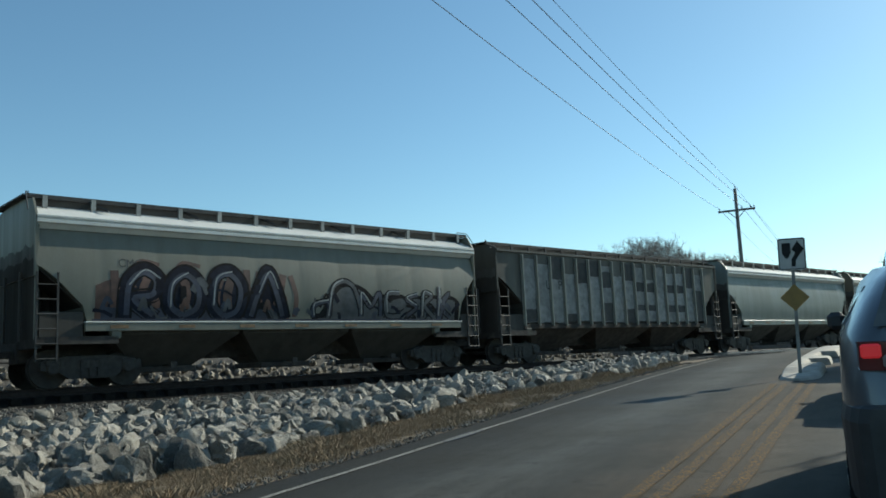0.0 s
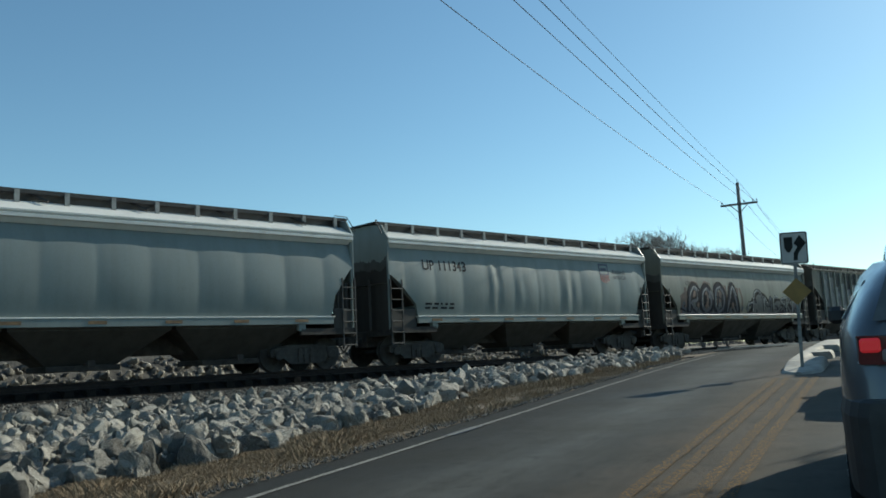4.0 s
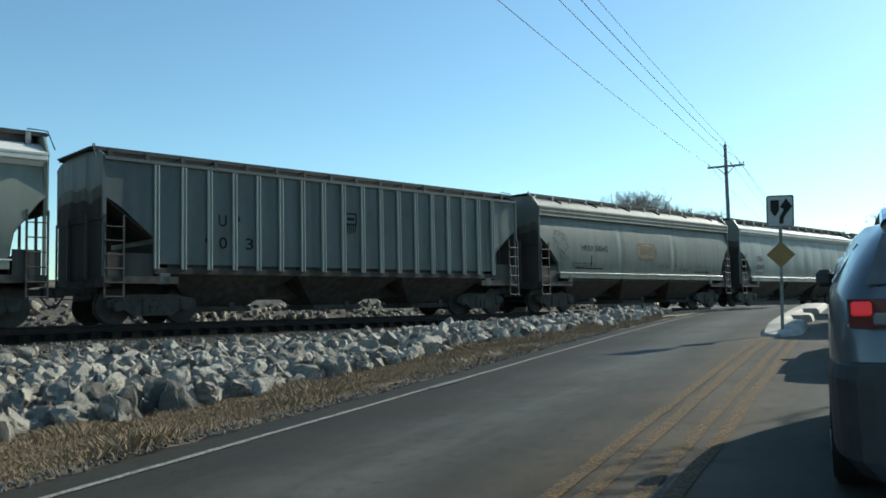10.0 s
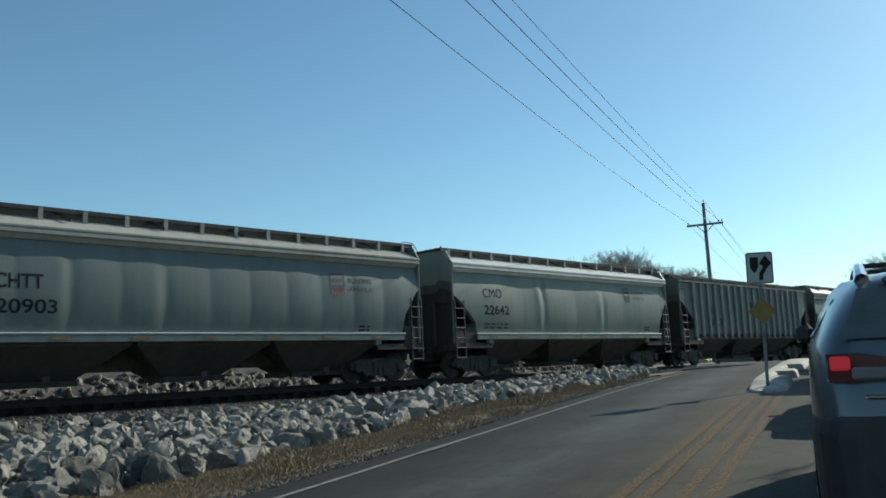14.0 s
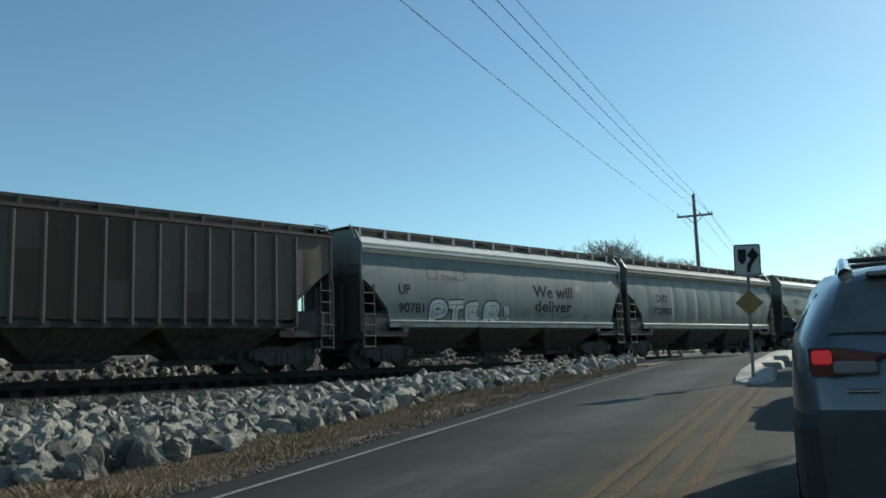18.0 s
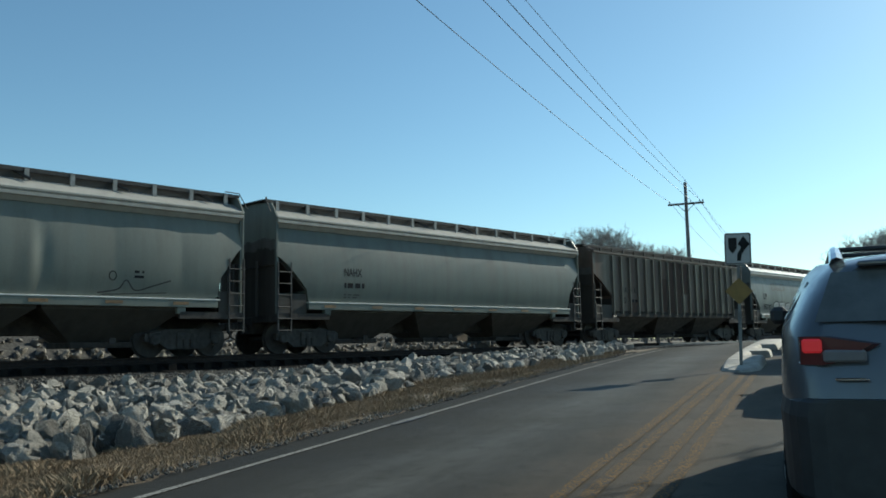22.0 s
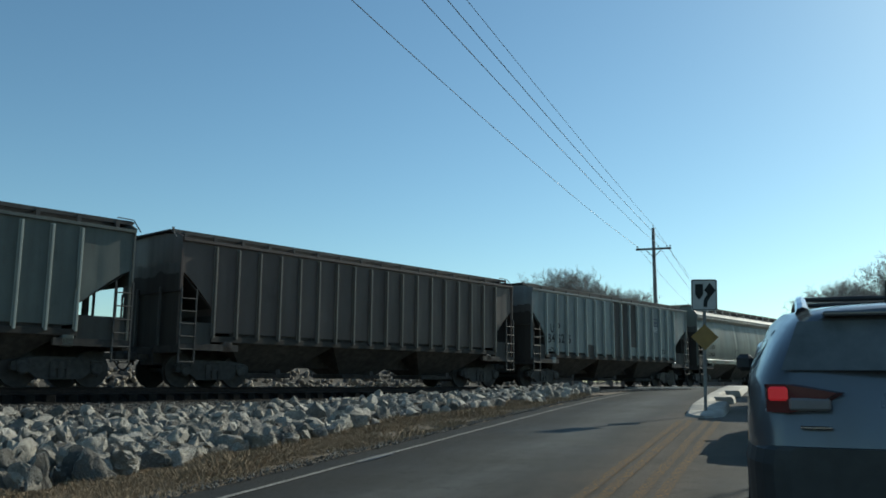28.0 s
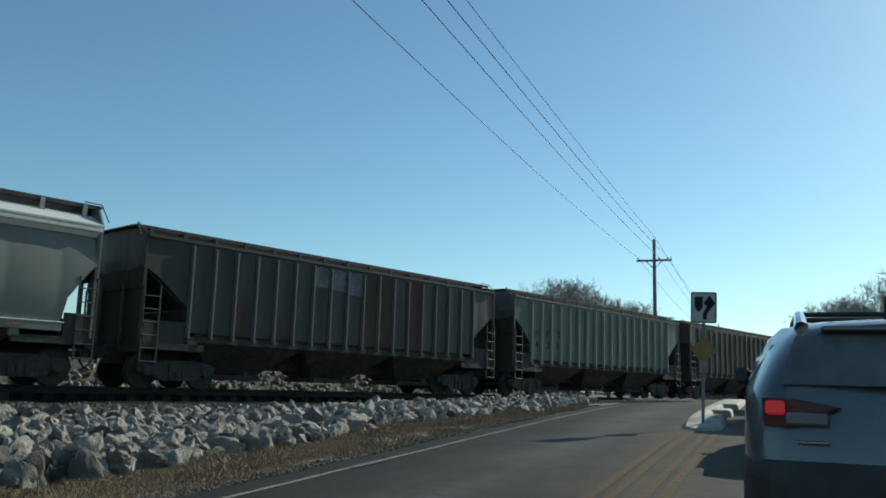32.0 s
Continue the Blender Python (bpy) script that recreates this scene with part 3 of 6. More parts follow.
def end_bottom(e, top=2.95, knee=2.10, run=0.72, low=1.50):
    """Lower edge of the body near an end: the slope sheet falls from the end to a knee, then straight to the sill."""
    if e >= run + 0.07:
        return low
    if e >= run:
        return low + (knee - low) * (1 - (e - run) / 0.07)
    k = max(0.0, e - 0.04) / (run - 0.04)
    return top + (knee - top) * (0.8 * k + 0.2 * k * k * (3 - 2 * k)) + 0.05 * math.sin(math.pi * k)


SURFACE = {}


def surface_of(L, y_of, top, pillow, seam, seed, dents):
    """Half width of a car's body at (x, z): its curve, the pillows between seams, and dents."""
    def f(x, z, side=-1):
        e = min(x + L / 2, L / 2 - x)
        mask = math.sin(math.pi * min(1, max(0, (z - 1.45) / (top - 1.45)))) ** 0.6 * smooth01((e - 0.2) / 0.8)
        y = y_of(z) + pillow * mask * (abs(math.sin(math.pi * x / seam)) ** 0.7 - 0.55)
        y += pillow * 1.3 * mask * noise.noise(Vector((x * 0.55, z * 0.5, seed * 3.3 + side)))
        if y_of is flat_y:                              # thin sheets buckle between the posts
            y += 0.012 * mask * noise.noise(Vector((x * 2.3, z * 1.6, seed * 5.1)))
        if side < 0:
            for xd, depth in dents:
                k = (x - xd - 0.08 * noise.noise(Vector((z * 1.5, xd, 2)))) / 0.16
                y += depth * mask * (math.exp(-k * k) * -1.0 + 0.7 * math.exp(-(k + 1.6) ** 2 * 0.6)) * (0.6 + 0.8 * noise.noise(Vector((z * 1.1, xd, 7))))
        return y
    return f


def body_mesh(L, top, surf, material, left, right, corner=0.0):
    """left, right: (top, knee, run) of the slope sheets; corner: radius of the rounded upper corner."""
    n = int(L / 0.07)
    cols = []
    bm = bmesh.new()
    rows = 15
    for i in range(n + 1):
        x = -L / 2 + L * i / n
        e = min(x + L / 2, L / 2 - x)
        zb = end_bottom(e, *(left if x < 0 else right))
        zt = top
        if corner and e < corner:
            zt = top - corner + math.sqrt(max(0.0, corner ** 2 - (corner - e) ** 2))
        col = []
        for side in (-1, 1):
            line = []
            for j in range(rows):
                z = zb + (zt - zb) * j / (rows - 1)
                line.append(bm.verts.new((x, side * surf(x, z, side), z)))
            col.append(line)
        cols.append(col)
    for a, b in zip(cols, cols[1:]):
        for side in (0, 1):
            for j in range(rows - 1):
                bm.faces.new((a[side][j], b[side][j], b[side][j + 1], a[side][j + 1]))
        bm.faces.new((a[0][0], a[1][0], b[1][0], b[0][0]))
        bm.faces.new((a[0][-1], b[0][-1], b[1][-1], a[1][-1]))
    for c in (cols[0], cols[-1]):
        for j in range(rows - 1):
            bm.faces.new((c[0][j], c[0][j + 1], c[1][j + 1], c[1][j]))
    return sharp(mesh_of(bm, "body", material), 28)


def swept(L, sec):
    """A closed section of (y, z) points drawn along the car."""
    bm = bmesh.new()
    a = [bm.verts.new((-L / 2, y, z)) for y, z in sec]
    b = [bm.verts.new((L / 2, y, z)) for y, z in sec]
    n = len(sec)
    for i in range(n):
        bm.faces.new((a[i], a[(i + 1) % n], b[(i + 1) % n], b[i]))
    bm.faces.new(a[::-1])
    bm.faces.new(b)
    return bm


def mirrored(sec):
    return sec + [(-y, z) for y, z in sec[::-1]]


SHARED = {}


def shared(key, make):
    if key not in SHARED:
        SHARED[key] = make()
    return SHARED[key]


def wheelset_mesh():
    bm = bmesh.new()
    tyre = [(0.0, 0.10), (0.0, 0.13), (0.0, 0.30), (0.02, 0.40), (0.02, 0.455), (0.115, 0.46), (0.12, 0.49), (0.145, 0.49), (0.145, 0.38), (0.10, 0.32), (0.08, 0.16), (0.10, 0.13), (0.10, 0.09)]
    for sgn in (-1, 1):
        lathe_y(bm, 0, 0, [(sgn * (0.83 - y), r) for y, r in tyre], 24)
        lathe_y(bm, 0, 0, [(sgn * 0.83, 0.075), (sgn * 1.02, 0.075)], 10)
        for k in range(3):                       # lightening marks on the web
            a = k * math.tau / 3
            tube(bm, [(0.24 * math.cos(a), sgn * 0.82, 0.24 * math.sin(a)), (0.24 * math.cos(a), sgn * 0.855, 0.24 * math.sin(a))], 0.035, sides=6)
    lathe_y(bm, 0, 0, [(-0.75, 0.085), (0.75, 0.085)], 10)
    return sharp(mesh_of(bm, "wheelset", WHEEL), 40)


def side_frame_mesh():
    bm = bmesh.new()
    out = [(-1.16, 0.42), (-1.16, 0.60), (-0.92, 0.68), (-0.55, 0.74), (0.55, 0.74), (0.92, 0.68), (1.16, 0.60), (1.16, 0.42), (0.74, 0.36), (0.52, 0.20), (-0.52, 0.20), (-0.74, 0.36)]
    prism_y(bm, out, 0.93, 1.09)
    for sgn in (-1, 1):
        lathe_y(bm, sgn * 0.89, 0.457, [(1.02, 0.15), (1.13, 0.15), (1.15, 0.11)], 12)      # bearing cap
        box(bm, sgn * 0.89 - 0.17, sgn * 0.89 + 0.17, 0.92, 1.12, 0.50, 0.66, 0.02)
    for k in range(3):                            # spring nest
        for h in range(6):
            lathe_y(bm, -0.2 + 0.2 * k, 0.30 + 0.055 * h, [(1.085, 0.07), (1.125, 0.075), (1.13, 0.03)], 8)
    return mesh_of(bm, "side_frame", STEEL)


def bolster_mesh():
    bm = bmesh.new()
    box(bm, -0.2, 0.2, -1.12, 1.12, 0.42, 0.66, 0.03)
    box(bm, -0.16, 0.16, -0.2, 0.2, 0.66, 0.78, 0.02)
    for sgn in (-1, 1):                           # brake beams
        box(bm, sgn * 0.38 - 0.05, sgn * 0.38 + 0.05, -0.75, 0.75, 0.34, 0.44, 0.01)
    return mesh_of(bm, "truck", STEEL)


def ladder_mesh(height, rungs, width=0.46):
    bm = bmesh.new()
    for x in (0, width):
        box(bm, x - 0.022, x + 0.022, -0.022, 0.022, 0, height, 0)
    for k in range(rungs):
        z = 0.06 + (height - 0.35) * k / (rungs - 1)
        tube(bm, [(0.0, -0.03, z), (width, -0.03, z)], 0.017, sides=6)
    return mesh_of(bm, "ladder", GALV)


def coupler_mesh(reach):
    bm = bmesh.new()
    box(bm, -0.3, reach - 0.22, -0.07, 0.07, 0.74, 0.90, 0.015)
    box(bm, reach - 0.26, reach + 0.03, -0.16, 0.13, 0.69, 0.95, 0.04)
    tube(bm, [(reach - 0.35, -0.32, 0.72), (reach - 0.2, -0.34, 0.5), (reach, -0.34, 0.42)], 0.025, sides=6)   # air hose
    return mesh_of(bm, "coupler", STEEL)


def brake_gear_mesh():
    bm = bmesh.new()
    tube(bm, [(0, 0.5, 1.42), (0.75, 0.5, 1.42)], 0.21, sides=14)                       # reservoir
    box(bm, 0.1, 0.5, -0.35, 0.05, 1.22, 1.62, 0.03)                                     # valve
    tube(bm, [(0.15, -0.9, 1.2), (0.15, -0.9, 2.35)], 0.03, sides=6)
    tube(bm, [(0.05, 0.3, 1.25), (0.3, -0.2, 1.3), (0.2, -0.8, 1.25)], 0.02, sides=5)
    rim = [(0.06, -0.9 + 0.27 * math.cos(k * math.tau / 16), 2.15 + 0.27 * math.sin(k * math.tau / 16)) for k in range(17)]
    tube(bm, rim, 0.02, sides=5, cap=False)
    for k in range(4):
        tube(bm, [(0.06, -0.9, 2.15), rim[k * 4]], 0.014, sides=4)
    return mesh_of(bm, "brake_gear", STEEL)


def hopper_bay_mesh(length, floor_len):
    bm = bmesh.new()
    t = [(-length / 2, -1.47), (length / 2, -1.47), (length / 2, 1.47), (-length / 2, 1.47)]
    m = [(x * 0.97, y * 0.98) for x, y in t]
    q = [(-floor_len / 2, -0.55), (floor_len / 2, -0.55), (floor_len / 2, 0.55), (-floor_len / 2, 0.55)]
    rings = [[bm.verts.new((x, y, z)) for x, y in r] for r, z in ((t, 1.50), (m, 1.22), (q, 0.40))]
    for a, b in zip(rings, rings[1:]):
        for k in range(4):
            bm.faces.new((a[k], a[(k + 1) % 4], b[(k + 1) % 4], b[k]))
    bm.faces.new(rings[0])
    bm.faces.new(rings[-1][::-1])
    return bm


def gate_mesh(floor_len):
    bm = bmesh.new()
    box(bm, -floor_len / 2 - 0.06, floor_len / 2 + 0.06, -0.75, 0.75, 0.27, 0.42, 0.015)
    tube(bm, [(0, -1.2, 0.44), (0, 1.2, 0.44)], 0.03, sides=6)
    box(bm, -0.09, 0.09, -1.24, -1.18, 0.36, 0.52, 0.01)
    return mesh_of(bm, "gate", RUSTY)


def text_mesh(words, height, width=None, bold=0.016):
    """Block letters as a flat mesh of (x, z), left edge at 0, base at 0; gives verts and faces."""
    cu = bpy.data.curves.new("letters", "FONT")
    cu.body, cu.size, cu.offset = words, 1.0, 0.0 if "M" in words else bold
    ob = bpy.data.objects.new("letters", cu)
    scene.collection.objects.link(ob)
    bpy.context.view_layer.update()
    me = bpy.data.meshes.new_from_object(ob.evaluated_get(bpy.context.evaluated_depsgraph_get()))
    vs = np.array([v.co[:2] for v in me.vertices])
    fs = [tuple(p.vertices) for p in me.polygons]
    bpy.data.objects.remove(ob)
    bpy.data.meshes.remove(me)
    bpy.data.curves.remove(cu)
    lo, hi = vs.min(0), vs.max(0)
    k = height / 0.69
    kx = width / (hi[0] - lo[0]) if width else k
    return [((x - lo[0]) * kx, y * k) for x, y in vs], fs


def decal(name, verts, faces, y_of, material, parent, label="", lift=0.012):
    """A painted mark that follows the near side of a car."""
    me = bpy.data.meshes.new(name)
    me.from_pydata([(x, -(SURFACE[parent.name](x, z) + lift * 0.5), z) for x, z in verts], [], faces)
    me.materials.append(material)
    ob = new(name, me)
    ob.parent = parent
    return tagged(ob, label)


def letters_of(vs, fs):
    """Groups of faces, a group for each letter: faces whose spans of x overlap."""
    spans = sorted(((min(vs[i][0] for i in f), max(vs[i][0] for i in f), f) for f in fs), key=lambda s: s[0])
    groups, end = [], -9.0
    for lo, hi, f in spans:
        if lo > end:
            groups.append([])
        groups[-1].append(f)
        end = max(end, hi)
    return groups


def write(words, x0, x1, z0, z1, y_of, parent, material=None, lift=0.012, bold=0.016):
    vs, fs = text_mesh(words, z1 - z0, x1 - x0, bold)
    for pick in letters_of(vs, fs):
        old = sorted({i for f in pick for i in f})
        at = {i: n for n, i in enumerate(old)}
        decal("letter", [(x0 + vs[i][0], z0 + vs[i][1]) for i in old], [tuple(at[i] for i in f) for f in pick], y_of, material or LETTER, parent, "", lift)


def stroke(pts, width, n=6):
    """A painted ribbon through (x, z) points, smoothed."""
    P = [Vector(p) for p in pts]
    out = []
    for i in range(len(P) - 1):
        a, b, c, d = P[max(i - 1, 0)], P[i], P[i + 1], P[min(i + 2, len(P) - 1)]
        for k in range(n):
            t = k / n
            out.append(0.5 * ((2 * b) + (c - a) * t + (2 * a - 5 * b + 4 * c - d) * t * t + (3 * b - a - 3 * c + d) * t ** 3))
    out.append(P[-1])
    verts, faces = [], []
    for i, p in enumerate(out):
        d = (out[min(i + 1, len(out) - 1)] - out[max(i - 1, 0)]).normalized()
        nrm = Vector((-d.y, d.x)) * width / 2
        verts += [tuple(p + nrm), tuple(p - nrm)]
        if i:
            k = 2 * i
            faces.append((k - 2, k - 1, k + 1, k))
    return verts, faces


def bars(parent, y_of, x0, x1, z0, z1, rows, material=None):
    """Small unreadable data lines as plain bars."""
    r = random.Random(int(x0 * 100) + rows)
    for k in range(rows):
        z = z1 - (z1 - z0) * (k + 0.5) / rows
        x = x0
        while x < x1 - 0.05:
            e = min(x1, x + r.uniform(0.08, 0.3))
            h = (z1 - z0) / rows * 0.26
            decal("stencil_bar", [(x, z - h), (e, z - h), (e, z + h), (x, z + h)], [(0, 1, 2, 3)], y_of, material or LETTER, parent, "", 0.010)
            x = e + r.uniform(0.04, 0.12)


def shield(parent, y_of, x0, x1, z0, z1, dark, red):
    """A striped shield: a dark bordered top band over vertical stripes."""
    w, h = x1 - x0, z1 - z0
    if red is RED_PAINT:
        edge = [(x0, z1), (x0, z0 + 0.22 * h), (x0 + 0.2 * w, z0 + 0.06 * h), (x0 + 0.5 * w, z0), (x1 - 0.2 * w, z0 + 0.06 * h), (x1, z0 + 0.22 * h), (x1, z1)]
        decal("emblem_field", edge, [tuple(range(7))], y_of, PALE_FIELD, parent, "pale field of a painted shield emblem", 0.006)
    verts, faces = [], []
    for a, b in ((0.42, 0.50), (0.92, 1.0)):
        i = len(verts)
        verts += [(x0, z0 + a * h), (x1, z0 + a * h), (x1, z0 + b * h), (x0, z0 + b * h)]
        faces.append((i, i + 1, i + 2, i + 3))
    for a, b in ((0.0, 0.1), (0.9, 1.0)):
        i = len(verts)
        verts += [(x0 + a * w, z0 + 0.5 * h), (x0 + b * w, z0 + 0.5 * h), (x0 + b * w, z0 + 0.92 * h), (x0 + a * w, z0 + 0.92 * h)]
        faces.append((i, i + 1, i + 2, i + 3))
    i = len(verts)
    verts += [(x0 + 0.2 * w, z0 + 0.64 * h), (x1 - 0.2 * w, z0 + 0.64 * h), (x1 - 0.2 * w, z0 + 0.78 * h), (x0 + 0.2 * w, z0 + 0.78 * h)]
    faces.append((i, i + 1, i + 2, i + 3))
    decal("emblem_border", verts, faces, y_of, dark, parent, "dark border of a painted shield emblem")
    for k in range(6):
        a = k / 6 + 0.02
        b = a + 0.09
        drop = 0.22 * abs((a + 0.045) - 0.5) ** 1.5 * 2.2
        quad = [(x0 + a * w, z0 + drop * h), (x0 + b * w, z0 + drop * h), (x0 + b * w, z0 + 0.42 * h), (x0 + a * w, z0 + 0.42 * h)]
        decal("emblem_stripe", quad, [(0, 1, 2, 3)], y_of, red, parent, "stripe of a painted shield emblem")


# roof and ledge colour kept pale to stand for sun on upward faces
ROOF_PAINT = car_paint("sunlit roof paint", (0.70, 0.70, 0.66), (0.10, 0.09, 0.08), 0.3, 0.36, 0.85)
# bay grime, its colour deepened for the shade below the bodies
GRIMY = car_paint("shade-darkened grimy bay paint", (0.11, 0.10, 0.086), (0.016, 0.014, 0.012), 0.7, 0.7)
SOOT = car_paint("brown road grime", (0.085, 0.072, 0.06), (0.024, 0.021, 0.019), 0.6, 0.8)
DULL_ROOF = car_paint("dull roof paint", (0.40, 0.385, 0.34), (0.08, 0.065, 0.05), 0.6, 0.5, 0.85)
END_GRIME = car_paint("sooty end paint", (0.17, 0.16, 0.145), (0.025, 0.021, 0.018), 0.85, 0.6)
COAMING = car_paint("dull coaming paint", (0.13, 0.125, 0.115), (0.03, 0.027, 0.024), 0.7, 0.6)
CARS = []


def running_gear(car, L, gap, left_brake=True):
    for sgn in (-1, 1):
        tr = part("truck", shared("bolster", bolster_mesh), None, car, "dark cast-steel four-wheel truck", loc=(sgn * (L / 2 - 1.45), 0, 0))
        sf = shared("frame", side_frame_mesh)
        a = part("side_frame", sf, None, tr)
        b = part("side_frame", sf, None, tr)
        b.rotation_euler = (0, 0, math.pi)
        for w in (-0.89, 0.89):
            part("wheelset", shared("wheelset", wheelset_mesh), None, tr, loc=(w, 0, 0.457))
        c = part("coupler", shared("coupler%.2f" % gap, lambda: coupler_mesh(gap)), None, car, "black knuckle coupler with an air hose", loc=(sgn * L / 2, 0, 0))
        c.rotation_euler = (0, 0, 0 if sgn > 0 else math.pi)
    bm = bmesh.new()
    box(bm, -L / 2 - 0.02, L / 2 + 0.02, -0.33, 0.33, 0.60, 1.10, 0.02)
    part("centre_sill", bm, RUSTY, car)
    for sgn in (-1, 1):
        bm = bmesh.new()
        x = sgn * L / 2
        box(bm, min(x, x - sgn * 0.16), max(x, x - sgn * 0.16), -1.55, 1.55, 0.92, 1.16, 0.015)
        part("end_sill", bm, RUSTY, car)
        bm = bmesh.new()
        box(bm, min(x - sgn * 1.75, x - sgn * 0.16), max(x - sgn * 1.75, x - sgn * 0.16), -1.5, 1.5, 1.10, 1.16, 0)
        part("end_platform", bm, RUSTY, car)
        for y in (-1.53, 1.53):
            bm = bmesh.new()
            box(bm, min(x - sgn * 1.9, x), max(x - sgn * 1.9, x), y - 0.05, y + 0.05, 1.0, 1.18, 0)
            part("end_side_sill", bm, RUSTY, car)
    g = part("brake_gear", shared("brake", brake_gear_mesh), None, car, "air reservoir and hand-brake wheel on the end platform", loc=(-L / 2 + 0.12, 0, 0))


def end_wall(car, L, paint, eave, walk_z):
    for sgn in (-1, 1):
        bm = bmesh.new()
        sec = mirrored([(1.56, 2.58), (1.57, eave - 0.1), (1.60, eave), (1.30, walk_z - 0.13), (0.6, walk_z - 0.06)])
        x = sgn * L / 2
        a = [bm.verts.new((x - sgn * 0.02, y, z)) for y, z in sec]
        c = [bm.verts.new((x + sgn * 0.03, y, z)) for y, z in sec]
        bm.faces.new(a)
        bm.faces.new(c[::-1])
        for k in range(len(sec)):
            bm.faces.new((a[k], a[(k + 1) % len(sec)], c[(k + 1) % len(sec)], c[k]))
        part("end_wall", bm, paint, car, "weathered flat end wall with a peaked top")


def ends(car, L, paint, top, soot_from, left, right, walk_z):
    """Slope sheets, corner posts, ladders and grab irons at both ends."""
    end_wall(car, L, paint, top + 0.08, walk_z)
    for sgn, (zt, zk, run) in ((-1, left), (1, right)):
        x = sgn * L / 2
        bm = bmesh.new()
        a = [(x - sgn * 0.06, zt - 0.05), (x - sgn * run, zk - 0.03), (x - sgn * (run + 0.05), 1.20)]
        lo = [[bm.verts.new((px, y, pz)) for y in (-1.47, 1.47)] for px, pz in a]
        hi = [[bm.verts.new((px - sgn * 0.02, y, pz + 0.02)) for y in (-1.47, 1.47)] for px, pz in a]
        for k in (0, 1):
            bm.faces.new((lo[k][0], lo[k][1], lo[k + 1][1], lo[k + 1][0]))
            bm.faces.new((hi[k][0], hi[k + 1][0], hi[k + 1][1], hi[k][1]))
            for y in (0, 1):
                bm.faces.new((lo[k][y], lo[k + 1][y], hi[k + 1][y], hi[k][y]))
        for k in (0, 2):
            bm.faces.new((lo[k][0], hi[k][0], hi[k][1], lo[k][1]))
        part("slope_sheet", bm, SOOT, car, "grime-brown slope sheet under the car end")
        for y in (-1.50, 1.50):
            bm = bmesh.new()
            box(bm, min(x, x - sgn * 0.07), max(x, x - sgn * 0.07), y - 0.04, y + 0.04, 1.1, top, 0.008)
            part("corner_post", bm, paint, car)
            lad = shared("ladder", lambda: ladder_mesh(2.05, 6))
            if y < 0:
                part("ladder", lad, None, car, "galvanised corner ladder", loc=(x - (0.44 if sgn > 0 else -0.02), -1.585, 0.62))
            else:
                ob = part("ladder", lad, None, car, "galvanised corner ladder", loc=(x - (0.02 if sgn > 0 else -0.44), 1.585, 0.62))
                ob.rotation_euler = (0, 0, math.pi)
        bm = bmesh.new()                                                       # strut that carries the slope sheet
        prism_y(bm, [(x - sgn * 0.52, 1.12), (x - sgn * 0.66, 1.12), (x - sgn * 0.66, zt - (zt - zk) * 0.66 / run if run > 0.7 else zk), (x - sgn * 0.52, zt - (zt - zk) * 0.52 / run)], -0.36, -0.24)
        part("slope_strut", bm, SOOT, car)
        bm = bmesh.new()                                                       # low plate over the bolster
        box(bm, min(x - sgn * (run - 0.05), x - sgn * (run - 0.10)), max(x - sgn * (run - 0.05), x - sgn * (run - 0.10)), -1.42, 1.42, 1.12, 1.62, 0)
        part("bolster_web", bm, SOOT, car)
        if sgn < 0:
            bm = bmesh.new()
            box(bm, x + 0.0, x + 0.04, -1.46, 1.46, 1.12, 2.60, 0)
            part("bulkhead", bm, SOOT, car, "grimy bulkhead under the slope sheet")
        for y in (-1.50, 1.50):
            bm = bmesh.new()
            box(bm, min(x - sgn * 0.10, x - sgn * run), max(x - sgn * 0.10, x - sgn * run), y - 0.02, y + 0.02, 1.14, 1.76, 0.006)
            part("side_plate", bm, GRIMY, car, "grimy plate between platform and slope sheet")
        for y in (-0.62, 0.62):                                               # end posts between the platform and the wall
            bm = bmesh.new()
            box(bm, min(x + sgn * 0.035, x + sgn * 0.09), max(x + sgn * 0.035, x + sgn * 0.09), y - 0.04, y + 0.04, 1.12, 2.75, 0.008)
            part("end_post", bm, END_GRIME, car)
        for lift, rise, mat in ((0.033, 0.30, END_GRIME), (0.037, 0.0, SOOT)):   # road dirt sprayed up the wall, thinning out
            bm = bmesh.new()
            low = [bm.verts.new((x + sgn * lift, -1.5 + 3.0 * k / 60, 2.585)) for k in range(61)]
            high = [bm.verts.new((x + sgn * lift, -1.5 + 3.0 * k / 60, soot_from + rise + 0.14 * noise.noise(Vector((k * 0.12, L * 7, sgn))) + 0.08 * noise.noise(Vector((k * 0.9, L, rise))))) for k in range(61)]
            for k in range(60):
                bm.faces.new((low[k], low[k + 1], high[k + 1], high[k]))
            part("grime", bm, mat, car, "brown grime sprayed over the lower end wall")


